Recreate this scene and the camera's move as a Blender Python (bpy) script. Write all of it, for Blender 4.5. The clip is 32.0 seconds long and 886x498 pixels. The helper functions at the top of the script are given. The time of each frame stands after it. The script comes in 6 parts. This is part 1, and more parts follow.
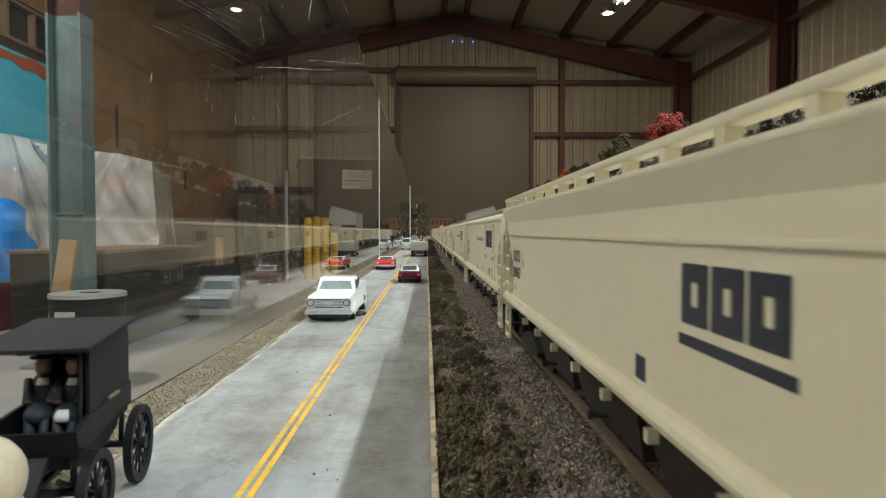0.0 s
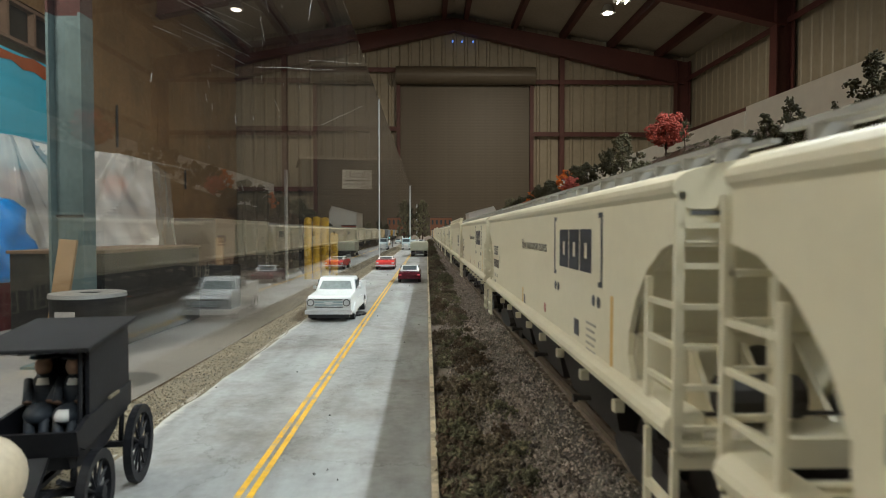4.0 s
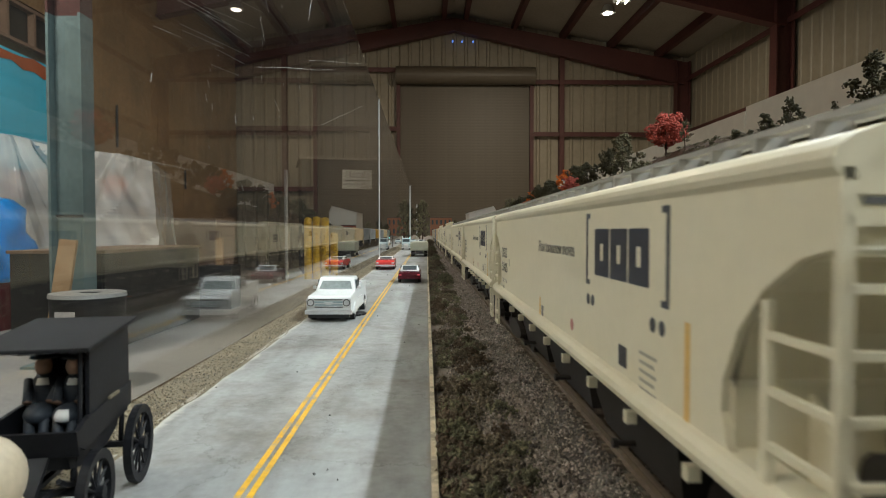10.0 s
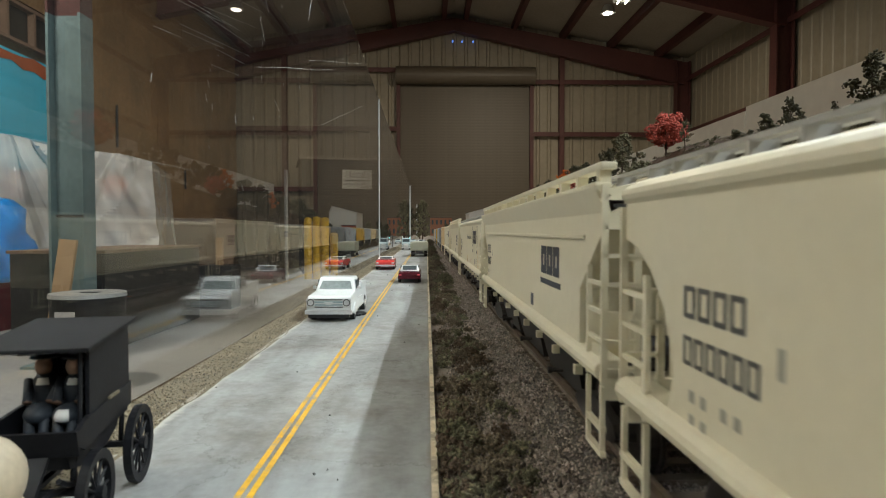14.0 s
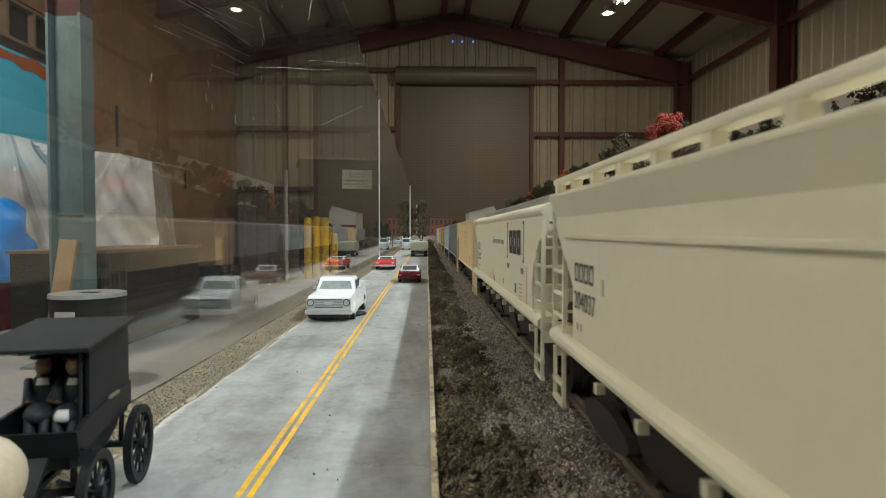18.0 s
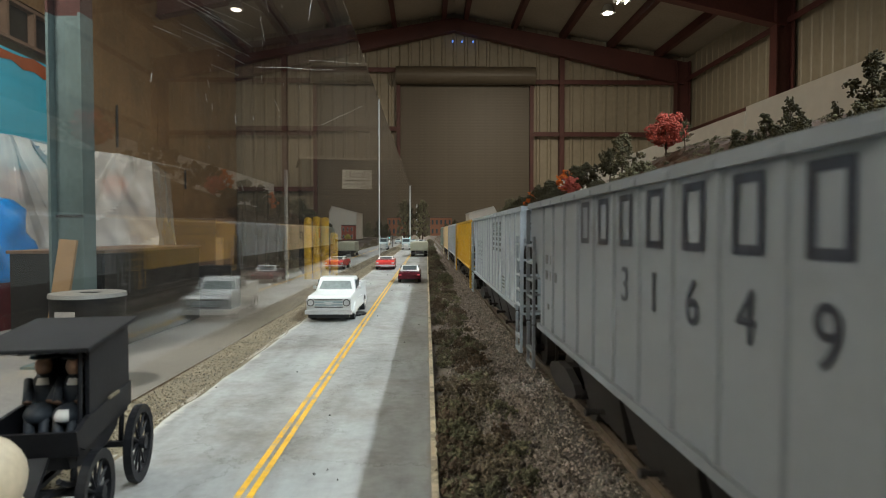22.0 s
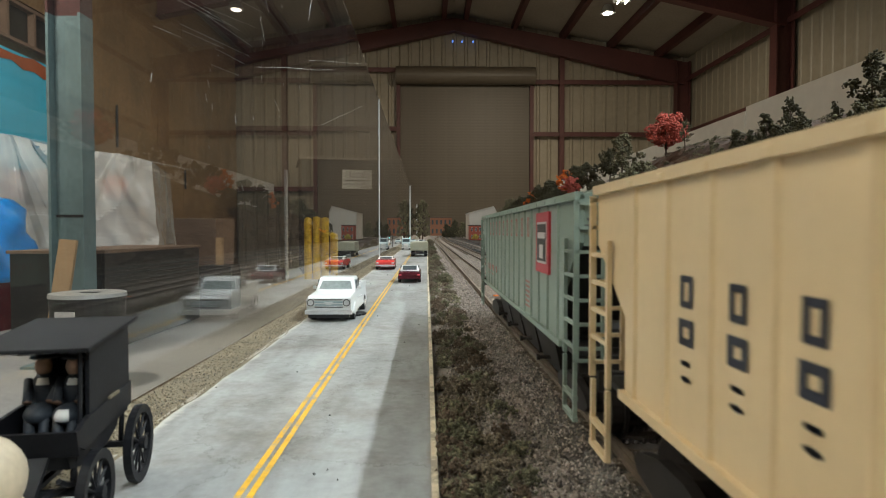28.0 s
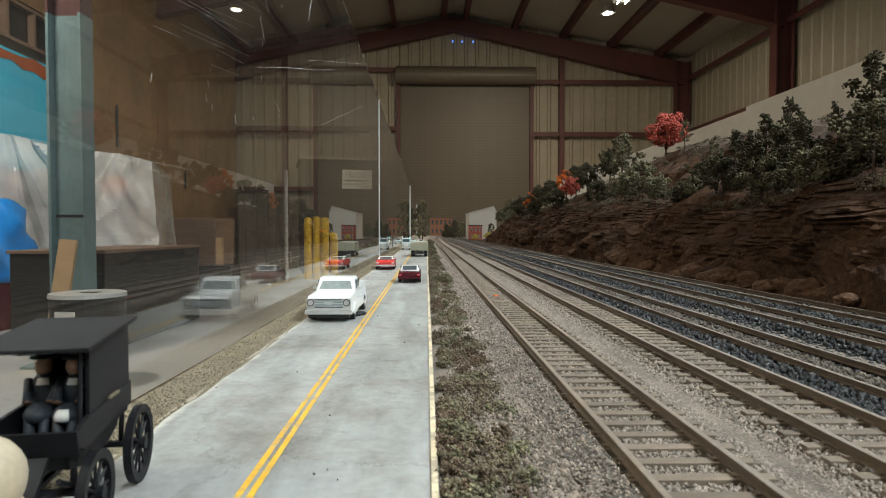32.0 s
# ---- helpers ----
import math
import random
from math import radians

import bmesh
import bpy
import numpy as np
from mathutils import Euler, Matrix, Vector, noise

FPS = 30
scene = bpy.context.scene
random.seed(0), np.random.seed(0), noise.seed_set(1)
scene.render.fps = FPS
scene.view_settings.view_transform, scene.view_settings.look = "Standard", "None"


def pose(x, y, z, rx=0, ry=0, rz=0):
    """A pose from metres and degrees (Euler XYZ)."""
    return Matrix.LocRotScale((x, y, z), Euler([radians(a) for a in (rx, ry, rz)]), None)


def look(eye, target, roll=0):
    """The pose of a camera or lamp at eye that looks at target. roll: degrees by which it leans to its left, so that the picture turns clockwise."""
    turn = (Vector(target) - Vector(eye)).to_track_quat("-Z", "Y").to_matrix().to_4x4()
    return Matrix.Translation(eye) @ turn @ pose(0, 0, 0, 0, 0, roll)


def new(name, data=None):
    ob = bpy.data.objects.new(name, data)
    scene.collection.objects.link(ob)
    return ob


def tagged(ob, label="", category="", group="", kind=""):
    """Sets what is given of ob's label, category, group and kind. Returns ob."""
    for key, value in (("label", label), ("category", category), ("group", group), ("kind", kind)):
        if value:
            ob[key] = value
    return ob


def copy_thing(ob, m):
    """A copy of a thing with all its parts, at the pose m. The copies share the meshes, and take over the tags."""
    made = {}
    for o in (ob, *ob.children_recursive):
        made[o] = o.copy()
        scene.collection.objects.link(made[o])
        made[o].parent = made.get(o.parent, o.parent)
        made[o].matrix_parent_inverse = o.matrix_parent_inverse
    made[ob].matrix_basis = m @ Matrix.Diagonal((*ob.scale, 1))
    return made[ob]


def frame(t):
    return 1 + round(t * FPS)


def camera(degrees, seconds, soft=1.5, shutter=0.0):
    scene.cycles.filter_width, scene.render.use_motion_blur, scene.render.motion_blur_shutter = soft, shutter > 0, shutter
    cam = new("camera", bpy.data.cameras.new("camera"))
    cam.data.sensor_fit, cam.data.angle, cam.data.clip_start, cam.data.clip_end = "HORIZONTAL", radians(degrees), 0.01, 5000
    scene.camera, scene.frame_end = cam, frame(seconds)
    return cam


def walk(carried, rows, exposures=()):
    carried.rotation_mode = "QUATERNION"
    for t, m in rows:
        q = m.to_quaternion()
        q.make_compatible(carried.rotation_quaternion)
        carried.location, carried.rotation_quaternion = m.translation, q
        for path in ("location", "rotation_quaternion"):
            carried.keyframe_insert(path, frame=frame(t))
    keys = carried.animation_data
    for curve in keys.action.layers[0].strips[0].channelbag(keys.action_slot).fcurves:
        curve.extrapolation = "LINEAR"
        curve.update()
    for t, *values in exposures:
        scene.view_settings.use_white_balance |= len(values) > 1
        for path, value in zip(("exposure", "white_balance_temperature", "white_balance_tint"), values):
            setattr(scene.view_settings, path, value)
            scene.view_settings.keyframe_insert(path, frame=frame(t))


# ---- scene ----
# ---- camera ----
cam = camera(71.9, 32.0, soft=1.05, shutter=0.2)
cam.data.dof.use_dof, cam.data.dof.focus_distance, cam.data.dof.aperture_fstop = True, 0.9, 90.0
CAM_POSE = pose(0, 0, 1.0, 90 - 1.64, 0, -1.54)
walk(cam, [(0.0, CAM_POSE), (32.0, CAM_POSE)], exposures=[(0.0, 0.12), (1.5, 0.0), (20.0, 0.0), (24.0, 0.14), (28.0, 0.17), (30.0, 0.25), (32.0, 0.28)])

# ---- plan, metres ----
RAIL = 0.9602          # top of the rails
ROAD = 0.9590          # top of the road
BED = 0.9565           # layout ground
TRACKS = (0.0452, 0.0885, 0.1240, 0.1710, 0.2130)
TRAIN_SPEED = 0.140
WALL_Y, WALL_W, WALL_E, BACK_Y = 17.0, -5.6, 7.25, -16.0
RIDGE_X, RIDGE_Z, EAVE_Z = 0.75, 7.02, 5.85
PLEXI_X, PLEXI_TOP, PLEXI_LOW = -0.073, 1.199, 0.9583

# ---- world and lights ----
world = bpy.data.worlds.new("world")
scene.world = world
world.use_nodes = True
world.node_tree.nodes["Background"].inputs[0].default_value = (0.75, 0.85, 1.0, 1)
world.node_tree.nodes["Background"].inputs[1].default_value = 0.04


def area_lamp(name, eye, target, sx, sy, watts, colour):
    data = bpy.data.lights.new(name, "AREA")
    data.shape, data.size, data.size_y = "RECTANGLE", sx, sy
    data.energy, data.color = watts, colour
    ob = new(name, data)
    ob.matrix_basis = look(eye, target)
    return ob


# strip lights beside the layout, and three unseen warm lamps added as fill
STRIPS = ((1.22, -0.70, 2.55, 2.4), (1.79, 2.90, 3.30, 2.2))     # fluorescent strips hung beside the layout: x, y, z, length
for (x, y, z, length), watts in zip(STRIPS, (58, 54)):
    area_lamp("layout_lamp", (x, y, z), (0.0, y, 0.96), length, 0.035, watts, (0.86, 0.97, 1.0))
area_lamp("bay_lamp", (-2.6, -0.7, 3.3), (0.0, 0.3, 1.0), 0.5, 0.5, 20.5, (1.0, 0.885, 0.66))
area_lamp("bay_lamp", (2.2, 11.0, 5.6), (1.8, 12.0, 0.0), 0.5, 0.5, 245, (1.0, 0.88, 0.68))
area_lamp("bay_lamp", (-3.2, 3.2, 5.2), (-4.0, 7.5, 1.0), 0.6, 0.6, 205, (1.0, 0.93, 0.80))


# ---- materials ----
def mat(name, colour, rough=0.6, metal=0.0, vary=0.25, scale=8.0, fine=90.0, bump=0.2, depth=0.002, other=None, spec=0.5, island=0.0, per_object=0.0, coords="Object"):
    """A surface with variation at two scales, and a fine relief."""
    m = bpy.data.materials.new(name)
    m.use_nodes = True
    nt = m.node_tree
    n, l = nt.nodes, nt.links
    b = n["Principled BSDF"]
    b.inputs["Roughness"].default_value, b.inputs["Metallic"].default_value = rough, metal
    b.inputs["Specular IOR Level"].default_value = spec
    tc = n.new("ShaderNodeTexCoord")
    big, small = n.new("ShaderNodeTexNoise"), n.new("ShaderNodeTexNoise")
    big.inputs["Scale"].default_value, small.inputs["Scale"].default_value = scale, fine
    big.inputs["Detail"].default_value, small.inputs["Detail"].default_value = 4, 3
    l.new(tc.outputs[coords], big.inputs["Vector"])
    l.new(tc.outputs[coords], small.inputs["Vector"])
    add = n.new("ShaderNodeMath")
    add.operation = "ADD"
    l.new(big.outputs["Fac"], add.inputs[0])
    l.new(small.outputs["Fac"], add.inputs[1])
    half = n.new("ShaderNodeMath")
    half.operation = "MULTIPLY"
    half.inputs[1].default_value = 0.5
    l.new(add.outputs[0], half.inputs[0])
    ramp = n.new("ShaderNodeValToRGB")
    ramp.color_ramp.elements[0].position, ramp.color_ramp.elements[1].position = 0.34, 0.66
    lo = [c * (1 - vary) for c in colour]
    hi = [min(1, c * (1 + vary)) for c in (other or colour)]
    ramp.color_ramp.elements[0].color, ramp.color_ramp.elements[1].color = (*lo, 1), (*hi, 1)
    l.new(half.outputs[0], ramp.inputs["Fac"])
    out = ramp.outputs["Color"]
    if island or per_object:
        info = n.new("ShaderNodeObjectInfo" if per_object else "ShaderNodeNewGeometry")
        hsv = n.new("ShaderNodeHueSaturation")
        rng = n.new("ShaderNodeMapRange")
        k = per_object or island
        rng.inputs["To Min"].default_value, rng.inputs["To Max"].default_value = 1 - k, 1 + k
        l.new(info.outputs["Random" if per_object else "Random Per Island"], rng.inputs["Value"])
        l.new(rng.outputs["Result"], hsv.inputs["Value"])
        l.new(out, hsv.inputs["Color"])
        out = hsv.outputs["Color"]
    l.new(out, b.inputs["Base Color"])
    if bump:
        bp = n.new("ShaderNodeBump")
        bp.inputs["Strength"].default_value, bp.inputs["Distance"].default_value = bump, depth
        l.new(small.outputs["Fac"], bp.inputs["Height"])
        l.new(bp.outputs["Normal"], b.inputs["Normal"])
    return m


def glow(name, colour, strength):
    m = mat(name, colour, 0.4, bump=0)
    b = m.node_tree.nodes["Principled BSDF"]
    b.inputs["Emission Color"].default_value, b.inputs["Emission Strength"].default_value = (*colour, 1), strength
    return m


def glass(name, colour=(1, 1, 1), rough=0.0, ior=1.49):
    m = bpy.data.materials.new(name)
    m.use_nodes = True
    b = m.node_tree.nodes["Principled BSDF"]
    b.inputs["Base Color"].default_value = (*colour, 1)
    b.inputs["Roughness"].default_value, b.inputs["IOR"].default_value = rough, ior
    b.inputs["Transmission Weight"].default_value = 1
    return m


M = {}
M["floor"] = mat("concrete_floor", (0.39, 0.38, 0.36), 0.55, vary=0.25, scale=1.2, fine=30, bump=0.1)
M["sheet"] = mat("corrugated_sheet", (0.28, 0.242, 0.178), 0.5, vary=0.12, scale=0.7, fine=9, bump=0.05)
M["sheet_dark"] = mat("roll_door_steel", (0.105, 0.085, 0.06), 0.5, vary=0.10, scale=0.6, fine=12, bump=0.05)
M["red_steel"] = mat("red_oxide_steel", (0.082, 0.026, 0.022), 0.55, vary=0.25, scale=2, fine=30, bump=0.1)
M["roof"] = mat("insulation_panel", (0.31, 0.272, 0.22), 0.8, vary=0.12, scale=0.8, fine=20, bump=0.1)
M["plywood"] = mat("plywood", (0.245, 0.152, 0.070), 0.6, vary=0.3, scale=1.4, fine=14, bump=0.1)
M["stud"] = mat("stud_wood", (0.34, 0.22, 0.11), 0.7, vary=0.2, scale=3, fine=40)
M["turquoise"] = mat("turquoise_paint", (0.065, 0.56, 0.86), 0.55, vary=0.10, scale=1.5, fine=20, bump=0.05)
M["orange_paint"] = mat("orange_paint", (0.42, 0.10, 0.03), 0.6, vary=0.2, scale=3, fine=30, bump=0.05)
M["column"] = mat("grey_green_steel_paint", (0.145, 0.215, 0.225), 0.5, vary=0.22, scale=3, fine=30, bump=0.15)
M["black_panel"] = mat("black_painted_board", (0.011, 0.0105, 0.010), 0.6, vary=0.35, scale=4, fine=40, bump=0.1)
M["bench_top"] = mat("dusty_board_top", (0.20, 0.13, 0.09), 0.6, vary=0.2, scale=4, fine=40)
M["plank"] = mat("pine_plank", (0.40, 0.26, 0.14), 0.6, vary=0.2, scale=6, fine=60)
M["yellow_paint"] = mat("yellow_bollard_paint", (0.84, 0.56, 0.03), 0.45, vary=0.12, scale=4, fine=40, bump=0.05)
M["blue_tarp"] = mat("blue_tarpaulin", (0.005, 0.26, 0.80), 0.4, vary=0.2, scale=5, fine=40, bump=0.3, depth=0.01)
M["red_cloth"] = mat("dark_red_cloth", (0.20, 0.02, 0.03), 0.7, vary=0.2)
M["white_board"] = mat("white_backdrop_board", (0.80, 0.76, 0.69), 0.7, vary=0.06, scale=3, fine=50, bump=0.05)
M["road"] = mat("model_concrete_road", (0.262, 0.264, 0.258), 0.7, vary=0.2, scale=30, fine=500, bump=0.25, depth=0.0003)


def wear_road(m):
    """Tyre-dark streaks along the road and pale chalky patches."""
    nt = m.node_tree
    n, l = nt.nodes, nt.links
    b = n["Principled BSDF"]
    src = b.inputs["Base Color"].links[0].from_socket
    tc, mp = n.new("ShaderNodeTexCoord"), n.new("ShaderNodeMapping")
    mp.inputs["Scale"].default_value = (70, 7, 1)
    l.new(tc.outputs["Object"], mp.inputs["Vector"])
    st, pt = n.new("ShaderNodeTexNoise"), n.new("ShaderNodeTexNoise")
    st.inputs["Scale"].default_value, st.inputs["Detail"].default_value = 1.0, 5
    pt.inputs["Scale"].default_value, pt.inputs["Detail"].default_value, pt.inputs["Roughness"].default_value = .8, 7, .65
    l.new(mp.outputs["Vector"], st.inputs["Vector"])
    mp2 = n.new("ShaderNodeMapping")
    mp2.inputs["Scale"].default_value, mp2.inputs["Location"].default_value = (75, 22, 1), (3.1, 1.7, 0)
    l.new(tc.outputs["Object"], mp2.inputs["Vector"])
    l.new(mp2.outputs["Vector"], pt.inputs["Vector"])
    dk, cr = n.new("ShaderNodeTexNoise"), n.new("ShaderNodeTexVoronoi")
    dk.inputs["Scale"].default_value, dk.inputs["Detail"].default_value, dk.inputs["Roughness"].default_value = 38, 6, .7
    cr.feature = "DISTANCE_TO_EDGE"
    cr.inputs["Scale"].default_value = 26
    warp = n.new("ShaderNodeMix")
    warp.data_type = "RGBA"
    warp.inputs[0].default_value = .035
    l.new(tc.outputs["Object"], warp.inputs[6])
    l.new(dk.outputs["Color"], warp.inputs[7])
    l.new(tc.outputs["Object"], dk.inputs["Vector"])
    l.new(warp.outputs[2], cr.inputs["Vector"])
    for node, lo, hi, mode, colour in ((st, .46, .70, "MULTIPLY", (.56, .55, .53, 1)), (pt, .50, .72, "MIX", (.35, .372, .37, 1)), (dk, .50, .68, "MULTIPLY", (.60, .53, .47, 1)), (cr, .0, .012, "EDGE", (.5, .48, .45, 1))):
        rg = n.new("ShaderNodeMapRange")
        rg.inputs["From Min"].default_value, rg.inputs["From Max"].default_value = lo, hi
        rg.inputs["To Max"].default_value = .8
        l.new(node.outputs["Distance" if mode == "EDGE" else "Fac"], rg.inputs["Value"])
        if mode == "EDGE":
            rg.inputs["To Min"].default_value, rg.inputs["To Max"].default_value = .55, 0
        mx = n.new("ShaderNodeMix")
        mx.data_type, mx.blend_type = "RGBA", "MULTIPLY" if mode == "EDGE" else mode
        l.new(rg.outputs["Result"], mx.inputs[0])
        l.new(src, mx.inputs[6])
        mx.inputs[7].default_value = colour
        src = mx.outputs[2]
    # sand carried in from the shoulder and dirt along the other edge
    sep = n.new("ShaderNodeSeparateXYZ")
    l.new(tc.outputs["Object"], sep.inputs["Vector"])
    rag = n.new("ShaderNodeTexNoise")
    rag.inputs["Scale"].default_value, rag.inputs["Detail"].default_value, rag.inputs["Roughness"].default_value = 95, 6, .75
    l.new(tc.outputs["Object"], rag.inputs["Vector"])
    for lo, hi, colour in ((-.0530, -.0600, (.44, .42, .37, 1)), (-.0560, -.0590, (.25, .21, .145, 1)), (-.0010, .0030, (.22, .19, .145, 1))):
        k = n.new("ShaderNodeMapRange")
        k.inputs["From Min"].default_value, k.inputs["From Max"].default_value = lo, hi
        l.new(sep.outputs["X"], k.inputs["Value"])
        s = n.new("ShaderNodeMath")
        s.operation = "ADD"
        l.new(k.outputs["Result"], s.inputs[0])
        l.new(rag.outputs["Fac"], s.inputs[1])
        t = n.new("ShaderNodeMapRange")
        t.inputs["From Min"].default_value, t.inputs["From Max"].default_value = .78, 1.0
        t.inputs["To Max"].default_value = .85
        l.new(s.outputs[0], t.inputs["Value"])
        mx = n.new("ShaderNodeMix")
        mx.data_type = "RGBA"
        l.new(t.outputs["Result"], mx.inputs[0])
        l.new(src, mx.inputs[6])
        mx.inputs[7].default_value = colour
        src = mx.outputs[2]
    l.new(src, b.inputs["Base Color"])


def worn_paint(m, under, lo, hi):
    """Paint rubbed through to the road in ragged spots."""
    nt = m.node_tree
    n, l = nt.nodes, nt.links
    b = n["Principled BSDF"]
    src = b.inputs["Base Color"].links[0].from_socket
    tc, nz, rg, mx = n.new("ShaderNodeTexCoord"), n.new("ShaderNodeTexNoise"), n.new("ShaderNodeMapRange"), n.new("ShaderNodeMix")
    nz.inputs["Scale"].default_value, nz.inputs["Detail"].default_value, nz.inputs["Roughness"].default_value = 160, 7, .75
    rg.inputs["From Min"].default_value, rg.inputs["From Max"].default_value, rg.inputs["To Max"].default_value = lo, hi, .8
    mx.data_type = "RGBA"
    l.new(tc.outputs["Object"], nz.inputs["Vector"])
    l.new(nz.outputs["Fac"], rg.inputs["Value"])
    l.new(rg.outputs["Result"], mx.inputs[0])
    l.new(src, mx.inputs[6])
    mx.inputs[7].default_value = (*under, 1)
    l.new(mx.outputs[2], b.inputs["Base Color"])


wear_road(M["road"])
M["yellow_line"] = mat("yellow_road_line", (0.66, 0.36, 0.012), 0.6, vary=0.18, scale=120, fine=900, bump=0.2, depth=0.0002)
M["cream_line"] = mat("cream_edge_line", (0.62, 0.52, 0.36), 0.7, vary=0.2, scale=120, fine=900, bump=0.2, depth=0.0002)
worn_paint(M["yellow_line"], (.30, .27, .20), .52, .60)
worn_paint(M["cream_line"], (.24, .21, .16), .48, .58)
M["shoulder"] = mat("sandy_shoulder", (0.165, 0.135, 0.088), 0.9, vary=0.4, scale=90, fine=1500, bump=0.8, depth=0.0006)
M["ground"] = mat("layout_ground", (0.20, 0.165, 0.135), 0.95, vary=0.45, scale=60, fine=1800, bump=1.0, depth=0.0008)
M["ballast"] = mat("grey_ballast_bed", (0.15, 0.128, 0.108), 0.95, vary=0.5, scale=90, fine=2200, bump=1.0, depth=0.0008)
M["ballast_stone"] = mat("ballast_stone", (0.225, 0.188, 0.158), 0.9, vary=0.3, scale=300, fine=3000, bump=0.5, depth=0.0002, island=0.42)
M["verge_stone"] = mat("verge_stone", (0.235, 0.195, 0.165), 0.95, vary=0.4, scale=300, fine=3000, bump=0.5, depth=0.0002, island=0.6)
M["verge_lump"] = mat("dry_soil_lump", (0.23, 0.185, 0.15), 0.95, vary=0.4, scale=300, fine=3000, bump=0.5, depth=0.0002, island=0.6)
# windscreen glass: the pale base colour stands in for its reflections
M["sheen_glass"] = mat("car_glass_painted_sheen", (0.26, 0.30, 0.30), 0.08, vary=0.15, scale=200, fine=800, bump=0, spec=0.8)
M["shoulder_stone"] = mat("shoulder_stone", (0.19, 0.158, 0.108), 0.95, vary=0.4, scale=300, fine=3000, bump=0.5, depth=0.0002, island=0.6)
M["coal"] = mat("dark_cinder_bed", (0.022, 0.022, 0.025), 0.7, vary=0.5, scale=90, fine=2000, bump=1.0, depth=0.0008)
M["coal_stone"] = mat("cinder_stone", (0.014, 0.0145, 0.0165), 0.42, vary=0.4, scale=300, fine=3000, bump=0.5, depth=0.0002, island=0.7, spec=0.18)
M["tie"] = mat("weathered_tie", (0.155, 0.12, 0.09), 0.85, vary=0.25, scale=300, fine=3000, bump=0.4, depth=0.0002, per_object=0.18)
M["yard_stone"] = mat("dusty_yard_stone", (0.105, 0.088, 0.074), 0.95, vary=0.4, scale=300, fine=3000, bump=0.5, depth=0.0002, island=0.4)
M["rail"] = mat("rusty_rail", (0.100, 0.070, 0.046), 0.6, metal=0.0, vary=0.25, scale=60, fine=800, bump=0.1, depth=0.0001)
M["rail_top"] = mat("polished_rail_head", (0.17, 0.13, 0.095), 0.5, metal=0.2, vary=0.2, scale=60, fine=800, bump=0.05, depth=0.0001)
M["rock"] = mat("layered_rock", (0.032, 0.017, 0.010), 0.9, vary=0.5, scale=26, fine=340, bump=0.8, depth=0.0015, other=(0.078, 0.040, 0.022), spec=0.25)
M["boulder"] = mat("brown_boulder", (0.12, 0.062, 0.033), 0.9, vary=0.4, scale=60, fine=500, bump=0.7, depth=0.001)
M["cream"] = mat("cream_plastic", (0.65, 0.592, 0.44), 0.46, vary=0.03, scale=40, fine=500, bump=0.03, depth=0.0001)
M["tan"] = mat("tan_plastic", (0.70, 0.53, 0.31), 0.38, vary=0.03, scale=40, fine=500, bump=0.03, depth=0.0001)
M["pale_grey"] = mat("blue_grey_plastic", (0.36, 0.405, 0.45), 0.38, vary=0.03, scale=40, fine=500, bump=0.03, depth=0.0001)
M["mid_grey"] = mat("mid_grey_plastic", (0.20, 0.215, 0.235), 0.4, vary=0.04, scale=40, fine=500, bump=0.03, depth=0.0001)
M["amber"] = mat("amber_yellow_plastic", (0.53, 0.30, 0.016), 0.40, vary=0.04, scale=40, fine=500, bump=0.03, depth=0.0001)
M["sea_green"] = mat("sea_green_plastic", (0.225, 0.285, 0.24), 0.38, vary=0.04, scale=40, fine=500, bump=0.03, depth=0.0001)
M["roofwalk"] = mat("grey_roofwalk", (0.33, 0.32, 0.30), 0.5, vary=0.1, scale=90, fine=900, bump=0.1, depth=0.0001)
M["black"] = mat("black_plastic", (0.012, 0.012, 0.013), 0.45, vary=0.2, scale=80, fine=900, bump=0.05, depth=0.0001)
M["navy"] = mat("dark_blue_print", (0.02, 0.022, 0.035), 0.45, vary=0.1, scale=200, fine=2000, bump=0)
M["grey_print"] = mat("grey_print", (0.10, 0.10, 0.10), 0.5, vary=0.1, scale=200, fine=2000, bump=0)
M["slogan_print"] = mat("faded_slogan_print", (0.20, 0.19, 0.165), 0.5, vary=0.25, scale=300, fine=2500, bump=0)
M["number_print"] = mat("dark_grey_print", (0.085, 0.082, 0.078), 0.5, vary=0.15, scale=250, fine=2000, bump=0)
M["mark_print"] = mat("thin_grey_print", (0.31, 0.29, 0.235), 0.5, vary=0.1, scale=200, fine=2000, bump=0)
M["yellow_print"] = mat("yellow_print", (0.62, 0.38, 0.10), 0.5, vary=0.1, scale=200, fine=2000, bump=0)
M["red_print"] = mat("red_print", (0.46, 0.035, 0.05), 0.45, vary=0.08, scale=200, fine=2000, bump=0)
M["faded_red"] = mat("faded_red_print", (0.40, 0.13, 0.11), 0.5, vary=0.1, scale=200, fine=2000, bump=0)
M["white_print"] = mat("white_print", (0.62, 0.60, 0.58), 0.45, vary=0.05, scale=200, fine=2000, bump=0)
M["underframe"] = mat("dark_underframe", (0.022, 0.018, 0.016), 0.6, vary=0.3, scale=200, fine=2000, bump=0.2, depth=0.0001)
M["wheel_metal"] = mat("dark_wheel_metal", (0.035, 0.030, 0.027), 0.45, metal=0.4, vary=0.2, scale=200, fine=2000, bump=0)
M["buggy_black"] = mat("buggy_black", (0.0055, 0.0058, 0.0078), 0.55, vary=0.4, scale=160, fine=1600, bump=0.2, depth=0.0001, spec=0.25)
